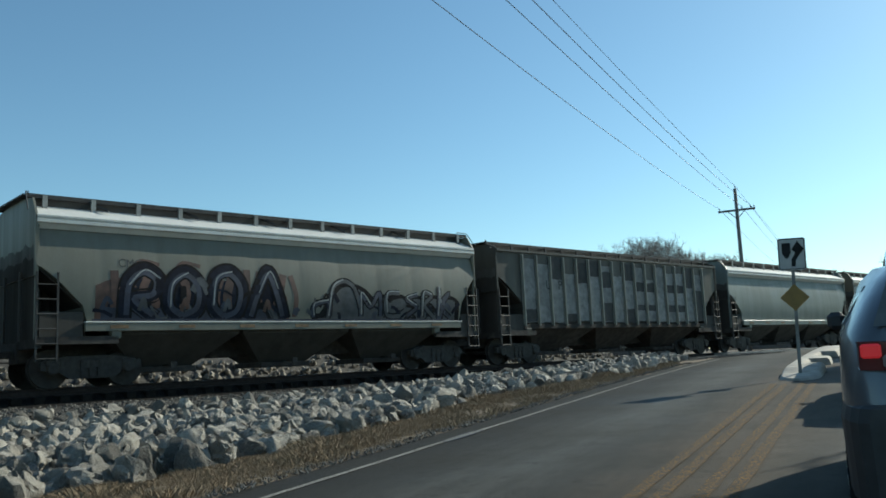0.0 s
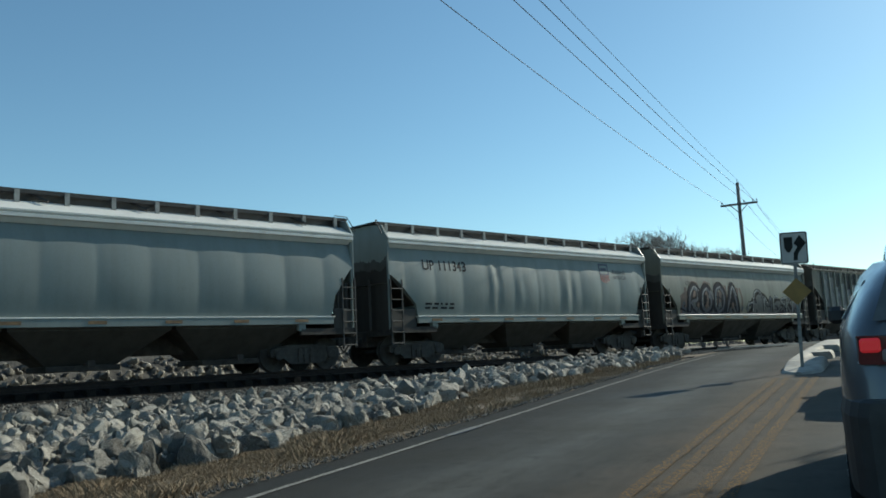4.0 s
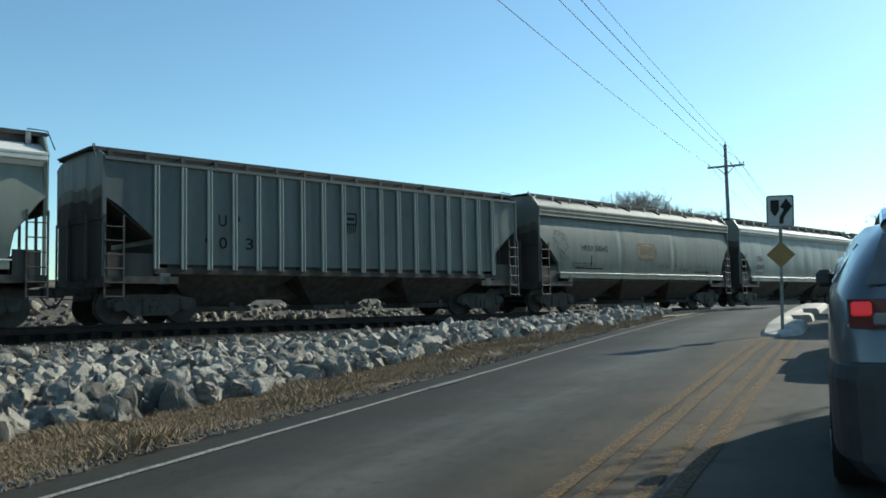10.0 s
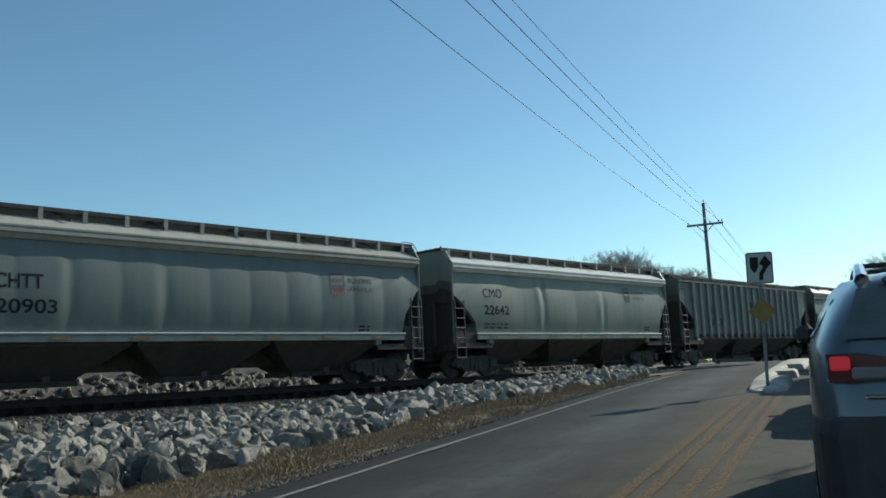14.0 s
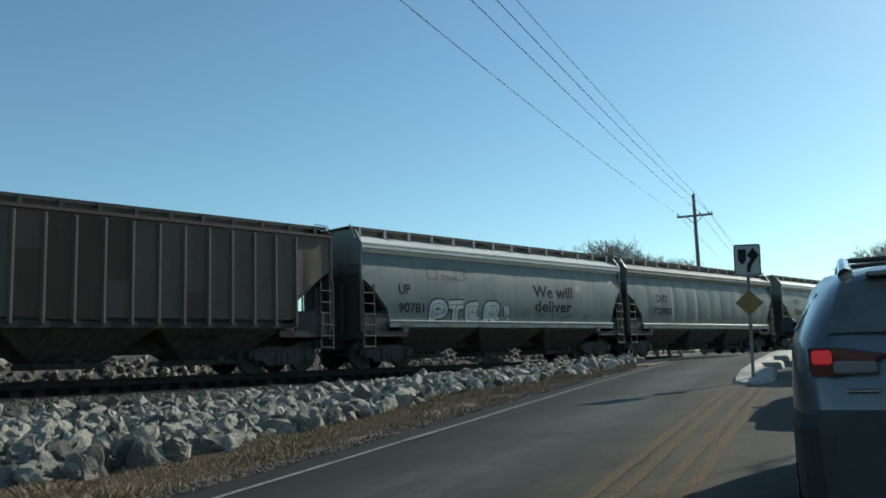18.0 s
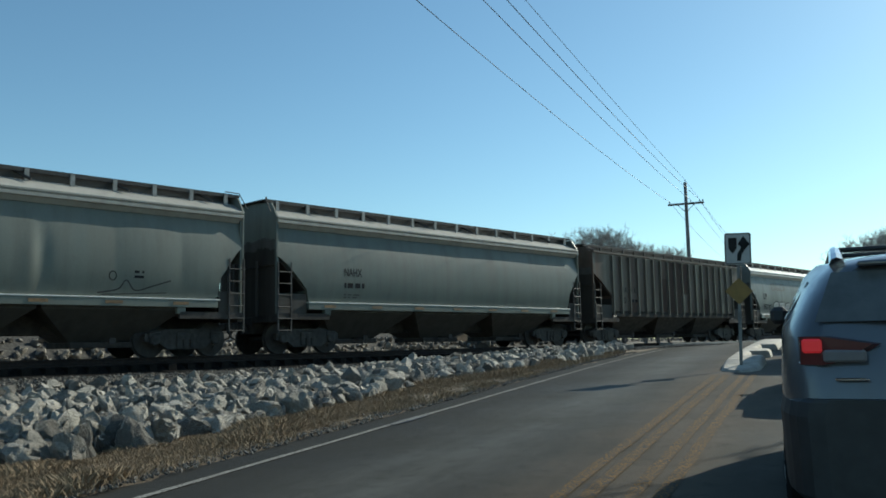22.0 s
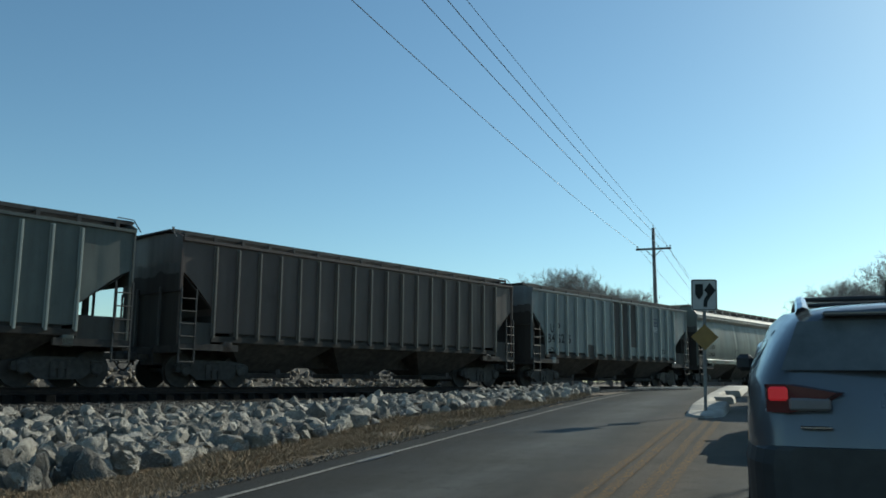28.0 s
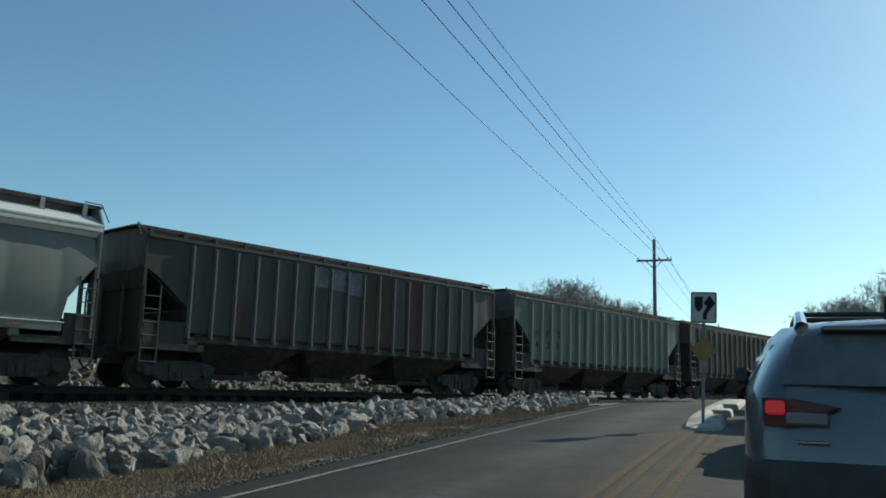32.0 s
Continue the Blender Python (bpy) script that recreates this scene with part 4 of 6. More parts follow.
def roof_walks(car, L, z, y_out, z_roof, spacing, prop):
    for sgn in (-1, 1):
        bm = bmesh.new()
        box(bm, -L / 2 - 0.12, L / 2 + 0.12, sgn * y_out - 0.02, sgn * y_out + 0.02, z - 0.10, z, 0)
        box(bm, -L / 2 - 0.12, L / 2 + 0.12, sgn * (y_out - 0.5) - 0.02, sgn * (y_out - 0.5) + 0.02, z - 0.07, z, 0)
        x = -L / 2 - 0.1
        while x < L / 2 + 0.1:                                                # cross bars of the grating
            box(bm, x, x + 0.03, sgn * y_out - 0.5 if sgn > 0 else -y_out, sgn * y_out if sgn > 0 else -y_out + 0.5, z - 0.035, z - 0.01, 0)
            x += 0.11
        part("running_board", bm, GALV, car, "grey grated running board along the roof")
        n = int((L - 0.6) / spacing)
        for i in range(n + 1):
            x = -L / 2 + 0.3 + (L - 0.6) * i / n
            me = shared("bracket%.2f%.2f" % (z, z_roof), lambda: bracket_mesh(z, z_roof, prop))
            ob = part("bracket", me, None, car, loc=(x, sgn * y_out, 0))
            if sgn > 0:
                ob.rotation_euler = (0, 0, math.pi)
    for sgn in (-1, 1):                                                       # platform across the roof at each end
        x = sgn * (L / 2 - 0.12)
        bm = bmesh.new()
        box(bm, x - 0.3, x + 0.3, -y_out + 0.02, y_out - 0.02, z - 0.05, z - 0.012, 0)
        part("roof_platform", bm, GALV, car)
        bm = bmesh.new()                                                      # bent grab iron at the corner
        tube(bm, [(x - 0.2, -y_out, z - 0.05), (x - 0.2, -y_out - 0.02, z + 0.05), (x + 0.25 * sgn, -y_out - 0.02, z + 0.04), (x + 0.30 * sgn, -1.5, z_roof - 0.1)], 0.016, sides=5)
        part("grab_iron", bm, GALV, car)


def bracket_mesh(z, z_roof, prop):
    bm = bmesh.new()
    box(bm, -0.055, 0.055, -0.03, 0.02, z_roof, z - 0.02, 0)
    box(bm, -0.02, 0.02, 0.0, 0.5, z - 0.075, z - 0.05, 0)
    return mesh_of(bm, "bracket", prop)


def under_bays(car, L, n, paint):
    span = L - 3.3
    step = span / n
    for k in range(n):
        x = -span / 2 + step * (k + 0.5)
        fl = step * 0.42
        bay = part("hopper_bay", hopper_bay_mesh(step * 0.995, fl), paint, car, "grimy discharge hopper, coloured darker for shade under the car", loc=(x, 0, 0))
        part("gate", shared("gate%.2f" % fl, lambda: gate_mesh(fl)), None, bay)


def smooth_car(label, x0, x1, paint, roof=None, bays=3, seam=1.25, pillow=0.019, stepped=False, soot_from=3.05, walk_z=4.57, seed=1, under=None, dents=()):
    """A covered hopper with bulging plain sides, running from x0 to x1 along the train at the clip's start."""
    L = x1 - x0
    car = new("hopper_car")
    tagged(car, label, "freight car", "cars of the train")
    SURFACE[car.name] = surface_of(L, smooth_y, 3.78, pillow, seam, seed, dents)
    left, right = (2.82, 1.88, 1.08), (2.98, 2.10, 0.72)
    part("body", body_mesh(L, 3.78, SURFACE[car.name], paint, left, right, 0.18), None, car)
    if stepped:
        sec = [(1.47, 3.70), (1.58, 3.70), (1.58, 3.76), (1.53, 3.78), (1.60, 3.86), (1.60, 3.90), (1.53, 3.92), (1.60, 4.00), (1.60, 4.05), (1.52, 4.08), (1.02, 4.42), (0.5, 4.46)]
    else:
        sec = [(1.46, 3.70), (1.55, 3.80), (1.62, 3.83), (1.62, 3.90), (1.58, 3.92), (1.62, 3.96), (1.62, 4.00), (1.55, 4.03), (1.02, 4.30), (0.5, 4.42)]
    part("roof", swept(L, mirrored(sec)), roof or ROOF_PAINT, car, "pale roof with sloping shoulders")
    part("hatch_coaming", swept(L - 0.3, mirrored([(0.97, 4.28), (0.955, 4.53), (0.5, 4.545)])), COAMING, car, "dull coaming of the trough hatches")
    for sgn in (-1, 1):
        bm = bmesh.new()
        box(bm, -L / 2 + 1.10, L / 2 - 0.80, sgn * 1.575 - 0.045, sgn * 1.575 + 0.045, 1.30, 1.50, 0.004)
        part("side_sill", bm, paint, car, "straight side sill")
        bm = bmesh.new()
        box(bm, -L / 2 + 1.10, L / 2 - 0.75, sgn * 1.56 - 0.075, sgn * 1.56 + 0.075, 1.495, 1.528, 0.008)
        part("sill_ledge", bm, ROOF_PAINT, car, "ledge coloured pale for the sun on it")
        for e in (-1, 1):
            bm = bmesh.new()
            box(bm, e * (L / 2 - 1.85) - 0.12, e * (L / 2 - 1.85) + 0.12, sgn * 1.5 - 0.08, sgn * 1.5 + 0.08, 1.12, 1.36, 0.02)
            part("jacking_pad", bm, paint, car)
    for k in range(7):                                                          # reflector strips on the sill
        bm = bmesh.new()
        x = -L / 2 + 1.9 + k * (L - 3.8) / 6
        box(bm, x - 0.22, x + 0.22, -1.632, -1.618, 1.36, 1.44, 0)
        part("reflector", bm, REFLECT, car)
    for k in range(int(L / 2.4)):                                               # hatch hold-downs
        bm = bmesh.new()
        x = -L / 2 + 1.4 + k * 2.4
        tube(bm, [(x, -0.9, 4.52), (x + 0.10, -1.0, 4.46), (x + 0.34, -1.28, 4.27)], 0.035, sides=5)
        part("hatch_lock", bm, STEEL, car)
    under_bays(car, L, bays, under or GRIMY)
    ends(car, L, paint, 3.9, soot_from, left, right, walk_z)
    roof_walks(car, L, walk_z, 1.12, 4.22, 1.05, BRACKET)
    running_gear(car, L, 0.62)
    CARS.append((car, (x0 + x1) / 2))
    return car


def flat_y(z):
    return 1.53


def ribbed_car(label, x0, x1, paint, rib_paint=None, ribs=16, bays=3, soot_from=3.1, walk_z=4.40, seed=1, under=None, first=1.35, last=1.25, top=4.08, hat=False):
    """A covered hopper with flat sides and outside posts."""
    L = x1 - x0
    car = new("hopper_car")
    tagged(car, label, "freight car", "cars of the train")
    SURFACE[car.name] = surface_of(L, flat_y, top, 0.015, (L - first - last) / (ribs - 1), seed, ())
    left, right = (3.12, 2.16, first - 0.04), (2.98, 2.04, last - 0.04)
    part("body", body_mesh(L, top, SURFACE[car.name], paint, left, right), None, car)
    sec = [(y, z - 4.08 + top) for y, z in ((1.5, 4.02), (1.61, 4.02), (1.61, 4.09), (1.58, 4.10), (1.05, 4.19), (0.5, 4.23))]
    part("roof", swept(L, mirrored(sec)), paint, car, "weathered low-pitched roof")
    part("hatch_coaming", swept(L - 0.3, mirrored([(1.0, top + 0.08), (0.98, walk_z - 0.03), (0.5, walk_z - 0.02)])), COAMING, car, "dull coaming of the trough hatches")
    me = None
    for i in range(ribs):
        x = -L / 2 + first + (L - first - last) * i / (ribs - 1)
        for sgn in (-1, 1):
            if me is None:
                bm = bmesh.new()
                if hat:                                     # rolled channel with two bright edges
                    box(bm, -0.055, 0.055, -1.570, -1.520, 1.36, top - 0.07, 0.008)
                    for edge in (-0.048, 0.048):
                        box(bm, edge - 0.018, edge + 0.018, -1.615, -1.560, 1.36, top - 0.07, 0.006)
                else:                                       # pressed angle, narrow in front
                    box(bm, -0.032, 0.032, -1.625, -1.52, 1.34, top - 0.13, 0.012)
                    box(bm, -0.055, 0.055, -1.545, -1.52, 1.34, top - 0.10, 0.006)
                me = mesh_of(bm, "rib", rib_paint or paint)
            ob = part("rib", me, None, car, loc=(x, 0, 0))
            if sgn > 0:
                ob.rotation_euler = (0, 0, math.pi)
    for sgn in (-1, 1):
        bm = bmesh.new()
        box(bm, -L / 2 + first - 0.05, L / 2 - last + 0.05, sgn * 1.53 - 0.04, sgn * 1.53 + 0.04, 1.24, 1.40, 0.006)
        part("side_sill", bm, SOOT, car, "grimy side sill")
        for e in (-1, 1):
            bm = bmesh.new()
            box(bm, e * (L / 2 - 1.55) - 0.16, e * (L / 2 - 1.55) + 0.16, sgn * 1.5 - 0.08, sgn * 1.5 + 0.08, 0.98, 1.28, 0.03)
            part("jacking_pad", bm, paint, car)
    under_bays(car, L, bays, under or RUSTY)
    ends(car, L, paint, top - 0.03, soot_from, left, right, walk_z)
    roof_walks(car, L, walk_z, 1.15, top + 0.10, 0.95, GALV)
    running_gear(car, L, 0.62)
    CARS.append((car, (x0 + x1) / 2))
    return car


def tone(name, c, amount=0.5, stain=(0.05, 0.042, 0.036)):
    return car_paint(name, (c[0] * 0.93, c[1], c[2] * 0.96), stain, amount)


RED_PAINT = plain("faded red paint", (0.30, 0.07, 0.05), 0.6, 0, 0.3, 8)
PALE_FIELD = plain("faded white paint", (0.30, 0.30, 0.28), 0.6, 0, 0.25, 8)
NAVY = plain("faded navy paint", (0.05, 0.055, 0.09), 0.6, 0, 0.3, 8)
FAINT = plain("faint grey stencil", (0.048, 0.051, 0.052), 0.7, 0, 0.3, 8)

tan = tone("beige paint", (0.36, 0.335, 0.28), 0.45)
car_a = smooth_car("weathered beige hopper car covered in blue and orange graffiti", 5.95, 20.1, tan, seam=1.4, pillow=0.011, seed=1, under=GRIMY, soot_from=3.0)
# post paints are paler than panels, raised further for sun on the posts
car_b = ribbed_car("dark ribbed hopper car with pale painted-over panels", 21.25, 36.4, tone("sooty brown paint", (0.12, 0.105, 0.09), 0.6), tone("sunlit pale post paint", (0.48, 0.46, 0.42), 0.4), ribs=17, seed=2)
pale = tone("pale grey-green paint", (0.40, 0.43, 0.41), 0.35)
car_c = smooth_car("pale grey hopper car with plain curved sides", 37.6, 51.6, pale, seam=4.6, pillow=0.006, seed=3)
car_d = smooth_car("rust-brown hopper car with plain curved sides", 53.0, 67.0, tone("tan brown paint", (0.30, 0.23, 0.17), 0.5), seam=4.6, pillow=0.006, seed=4)
smooth_car("grey hopper car at the far end of the train", 68.4, 83.0, pale, seed=14)
grey = tone("light grey paint", (0.45, 0.475, 0.465), 0.35)
car_e = smooth_car("light grey hopper car with dented pillowed sides", -9.37, 4.7, grey, seam=1.28, pillow=0.027, seed=5, under=GRIMY, dents=((-2.12, 0.05), (1.97, 0.045), (-0.76, 0.015), (0.3, 0.012)))
blue_grey = tone("light blue-grey paint", (0.42, 0.46, 0.465), 0.35)
car_g = smooth_car("light blue-grey hopper car with pillowed sides", -25.92, -10.75, blue_grey, seam=1.3, pillow=0.021, seed=6)
olive = tone("olive grey paint", (0.265, 0.285, 0.26), 0.6)
car_h = smooth_car("grey hopper car with a stepped eave and a yellow emblem", -41.9, -27.2, olive, roof=DULL_ROOF, seam=3.3, pillow=0.011, stepped=True, seed=7, dents=((-2.02, 0.022), (2.12, 0.022)))
slate = tone("slate grey paint", (0.175, 0.20, 0.21), 0.75)
car_i = ribbed_car("slate grey ribbed hopper car with a shield emblem", -58.3, -43.25, slate, tone("sunlit slate posts", (0.60, 0.63, 0.63), 0.3), ribs=18, seed=8, first=1.32, last=1.28, hat=True)
sage = tone("sage grey paint", (0.40, 0.415, 0.365), 0.35)
car_j = smooth_car("sage grey hopper car with two dented seams", -73.8, -59.6, sage, seam=3.4, pillow=0.021, seed=9, under=GRIMY, dents=((-2.1, 0.05), (1.93, 0.045)))
steel_grey = tone("steel grey paint", (0.30, 0.33, 0.325), 0.6)
car_k = smooth_car("steel grey hopper car with pillowed sides", -90.8, -75.4, steel_grey, roof=DULL_ROOF, seam=1.22, pillow=0.021, seed=10, dents=((-3.64, 0.02), (-1.31, 0.025)))
mist = tone("mist grey paint", (0.335, 0.37, 0.37), 0.55)
car_l = smooth_car("grey hopper car with silver graffiti along the sill", -106.3, -91.4, mist, seam=2.6, pillow=0.013, seed=11)
rusty = tone("rust-streaked brown paint", (0.165, 0.12, 0.10), 1.0, (0.12, 0.05, 0.03))
car_m = ribbed_car("rust-streaked brown ribbed hopper car", -122.4, -107.5, rusty, tone("pale rusty posts", (0.27, 0.225, 0.19), 0.5), ribs=18, seed=12, first=1.50, last=1.32, walk_z=4.42)
car_n = smooth_car("green-grey hopper car with plain curved sides", -138.8, -123.55, tone("green-grey paint", (0.27, 0.29, 0.265), 0.5), roof=DULL_ROOF, seam=4.8, pillow=0.006, seed=13)
car_o = smooth_car("sage grey hopper car with dented seams and small stencils", -154.5, -139.95, tone("drab sage paint", (0.35, 0.355, 0.315), 0.5), roof=DULL_ROOF, seam=1.8, pillow=0.019, seed=15, dents=((-1.9, 0.035), (1.89, 0.04), (0.12, 0.012)))
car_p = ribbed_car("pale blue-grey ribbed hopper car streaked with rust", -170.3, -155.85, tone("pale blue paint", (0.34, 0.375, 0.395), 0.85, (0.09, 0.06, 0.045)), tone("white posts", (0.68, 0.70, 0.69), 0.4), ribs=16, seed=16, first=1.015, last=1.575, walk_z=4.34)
car_q = ribbed_car("dark maroon-brown ribbed hopper car", -186.6, -171.7, tone("dark maroon paint", (0.15, 0.092, 0.078), 0.9), tone("sunlit maroon posts", (0.30, 0.25, 0.22), 0.4), ribs=18, seed=17, first=1.06, last=1.13, top=4.02, walk_z=4.31)
car_r = ribbed_car("drab grey ribbed hopper car with faded stencils", -202.8, -188.0, tone("drab grey paint", (0.20, 0.212, 0.20), 0.95), tone("sunlit grey posts", (0.62, 0.63, 0.60), 0.4), ribs=18, seed=18, first=1.20, last=1.39, top=4.02, walk_z=4.33)
car_s = ribbed_car("nearly black ribbed hopper car with pale patched panels", -219.0, -204.2, tone("blackened paint", (0.066, 0.058, 0.055), 0.9), tone("sunlit blackened posts", (0.27, 0.26, 0.25), 0.5), ribs=18, seed=19, first=1.38, last=1.29, top=4.0, walk_z=4.30)
car_t = smooth_car("beige-grey hopper car with plain curved sides", -234.6, -220.25, tone("beige-grey paint", (0.36, 0.355, 0.32), 0.4), seed=20)

DARK_SPRAY = plain("dark roller paint", (0.045, 0.042, 0.04), 0.7, 0, 0.4, 4)
# ---------------------------------------------------------------- lettering and painted marks
write("UP 111343", -5.62, -3.64, 3.03, 3.36, smooth_y, car_e)
shield(car_e, smooth_y, 3.87, 4.49, 2.80, 3.60, NAVY, RED_PAINT)
write("BUILDING", 4.74, 5.62, 3.22, 3.36, smooth_y, car_e, FAINT)
write("AMERICA", 4.74, 5.62, 2.99, 3.13, smooth_y, car_e, FAINT)
bars(car_e, smooth_y, -5.6, -4.3, 1.72, 1.98, 2)
write("CMO", -5.60, -4.58, 2.81, 3.14, smooth_y, car_j)
write("22642", -5.60, -4.23, 2.20, 2.52, smooth_y, car_j)
shield(car_j, smooth_y, 3.58, 4.08, 2.85, 3.50, DARK_SPRAY, DARK_SPRAY)
write("BUILDING", 4.27, 5.20, 3.24, 3.37, smooth_y, car_j, FAINT)
write("AMERICA", 4.27, 5.20, 3.02, 3.15, smooth_y, car_j, FAINT)
bars(car_j, smooth_y, -5.6, -4.2, 1.66, 1.92, 2, FAINT)
bars(car_j, smooth_y, 5.0, 5.45, 1.62, 1.85, 2)
write("CRIX", -5.93, -5.16, 2.36, 2.61, smooth_y, car_g)
write("30601", -5.94, -5.06, 1.93, 2.17, smooth_y, car_g)
bars(car_g, smooth_y, -5.9, -5.1, 1.62, 1.78, 2, FAINT)
write("CHTT", -5.33, -4.28, 2.54, 2.87, smooth_y, car_k)
write("720903", -5.56, -3.96, 1.97, 2.28, smooth_y, car_k)
shield(car_k, smooth_y, 3.99, 4.56, 2.62, 3.34, NAVY, RED_PAINT)
write("BUILDING", 4.72, 5.62, 3.07, 3.22, smooth_y, car_k, FAINT)
write("AMERICA", 4.72, 5.62, 2.81, 2.96, smooth_y, car_k, FAINT)
bars(car_k, smooth_y, 5.08, 5.50, 1.56, 1.78, 2)
write("UP", -5.89, -5.38, 2.40, 2.73, smooth_y, car_l)
write("90781", -5.90, -4.75, 1.80, 2.10, smooth_y, car_l)
write("We will", 1.18, 3.77, 2.50, 2.95, smooth_y, car_l, bold=0.022)
write("deliver", 1.26, 3.70, 1.95, 2.36, smooth_y, car_l, bold=0.022)
write("CRDX", -5.83, -5.05, 2.13, 2.36, smooth_y, car_o)
write("13668", -5.86, -5.10, 1.71, 1.92, smooth_y, car_o)
for px, pz in ((-2.2, 1.95), (4.1, 1.98)):
    bars(car_o, smooth_y, px, px + 0.25, pz, pz + 0.25, 2)
# letters of ribbed cars stand one to a panel, behind the posts
for ch, x, z in (("U", -4.34, 2.55), ("P", -3.93, 2.55), ("9", -4.74, 1.95), ("0", -4.33, 1.95), ("1", -3.90, 1.95), ("3", -3.53, 1.95), ("1", -3.15, 1.95)):
    write(ch, x - 0.125, x + (-0.045 if ch == "1" else 0.115), z, z + 0.30, flat_y, car_i, lift=0.014)
shield(car_i, flat_y, -0.285, 0.175, 2.54, 3.18, LETTER, LETTER)
for ch, x, z in (("N", -5.24, 2.34), ("A", -4.94, 2.34), ("H", -4.48, 2.34), ("X", -4.18, 2.34), ("1", -5.2, 1.87), ("0", -5.02, 1.87)):
    write(ch, x, x + (0.07 if ch == "1" else 0.2), z, z + 0.24, flat_y, car_m, lift=0.014)
bars(car_m, flat_y, -4.5, -3.8, 1.84, 2.1, 1)
for ch, x, z in (("M", -5.93, 2.48), ("K", -5.12, 2.48), ("T", -4.32, 2.48), ("4", -5.93, 2.0), ("3", -5.10, 2.0), ("1", -4.28, 2.0), ("4", -3.50, 2.0)):
    write(ch, x, x + (0.07 if ch == "1" else 0.24), z, z + 0.27, flat_y, car_r, lift=0.014)
for ch, x, z in (("U", -5.87, 2.31), ("P", -5.37, 2.37), ("8", -6.11, 1.87), ("4", -5.80, 1.89), ("5", -5.36, 1.88), ("2", -5.05, 1.90), ("5", -4.56, 1.89)):
    write(ch, x, x + 0.26, z, z + 0.36, flat_y, car_p, lift=0.014)
bars(car_p, flat_y, -6.1, -5.56, 1.52, 1.68, 2)
bars(car_p, flat_y, 4.30, 4.70, 1.66, 1.92, 2)
shield(car_p, flat_y, 3.42, 3.92, 2.74, 3.44, NAVY, plain("pale emblem stripes", (0.5, 0.5, 0.5)))
for ch, x in (("U", -4.9), ("P", -4.2)):
    write(ch, x, x + 0.26, 2.72, 3.06, flat_y, car_b, FAINT, lift=0.014)

# yellow framed emblem on the stepped car
YEL = plain("faded yellow paint", (0.20, 0.145, 0.075), 0.65, 0, 0.35, 7)
ORG = plain("faded brown paint", (0.125, 0.09, 0.05), 0.65, 0, 0.35, 7)
ring_out = [(-1.05, 2.50), (-0.85, 2.95), (0.0, 3.02), (0.85, 2.95), (1.05, 2.50), (0.85, 2.12), (0.0, 2.05), (-0.85, 2.12)]
decal("emblem_field", [(x * 0.76 - 0.12, 2.5 + (z - 2.53) * 0.85) for x, z in ring_out], [tuple(range(8))], smooth_y, ORG, car_h, "faded yellow and brown emblem", 0.012)
decal("emblem_plate", [(x * 0.66 - 0.12, 2.5 + (z - 2.53) * 0.66) for x, z in ring_out], [tuple(range(8))], smooth_y, YEL, car_h, "faded yellow plate", 0.018)
for k in range(4):
    vs, fs = stroke([(-0.58 + k * 0.27, 2.38), (-0.58 + k * 0.27, 2.62), (-0.46 + k * 0.27, 2.62), (-0.46 + k * 0.27, 2.38), (-0.58 + k * 0.27, 2.38)], 0.05, 2)
    decal("emblem_mark", vs, fs, smooth_y, ORG, car_h, "brown block mark", 0.024)
write("HKRX 500642", -4.80, -3.02, 2.42, 2.64, smooth_y, car_h)
write("NAHX", -5.14, -4.42, 2.36, 2.60, smooth_y, car_n)
bars(car_n, smooth_y, -5.14, -4.32, 1.92, 2.22, 1)
bars(car_n, smooth_y, -5.14, -4.5, 1.66, 1.82, 2, FAINT)
write("CMO", -5.19, -4.59, 2.86, 3.06, smooth_y, car_a, FAINT)
bars(car_h, smooth_y, -5.4, -3.9, 1.75, 1.95, 2, FAINT)
bars(car_h, smooth_y, 4.0, 5.4, 1.60, 1.72, 1)

# graffiti
G_NAVY = plain("navy spray paint", (0.014, 0.017, 0.028), 0.8, 0, 0.45, 5)
G_BLUE = plain("blue spray paint", (0.022, 0.03, 0.055), 0.55, 0, 0.45, 5)
G_RED = plain("red-orange spray paint", (0.085, 0.042, 0.030), 0.55, 0, 0.5, 4)
G_GREY = plain("grey-blue spray paint", (0.05, 0.058, 0.066), 0.55, 0, 0.4, 4)
G_BLACK = plain("black spray paint", (0.015, 0.015, 0.016), 0.8, 0, 0.4, 6)
G_SILVER = plain("silver spray paint", (0.26, 0.27, 0.27), 0.45, 0.2, 0.3, 6)

PALE_SPRAY = plain("bright silver spray paint", (0.43, 0.44, 0.44), 0.5, 0, 0.3, 6)


def spray(car, pts, width, material, lift):
    if car is car_a:                                  # this piece fills half of the side
        pts = [(x, 1.55 + (z - 1.55) * 1.2) for x, z in pts]
    vs, fs = stroke(pts, width)
    decal("graffiti", vs, fs, smooth_y, material, car, "spray-painted graffiti stroke", lift)


r = random.Random(3)
for k in range(16):                                   # warm cloud behind the letters
    x = -5.3 + k * 0.34
    spray(car_a, [(x, 1.62 + r.uniform(0, 0.2)), (x + r.uniform(-0.2, 0.2), 2.1), (x + r.uniform(-0.15, 0.25), 2.35 + r.uniform(0, 0.35))], r.uniform(0.10, 0.26), G_RED, 0.012)

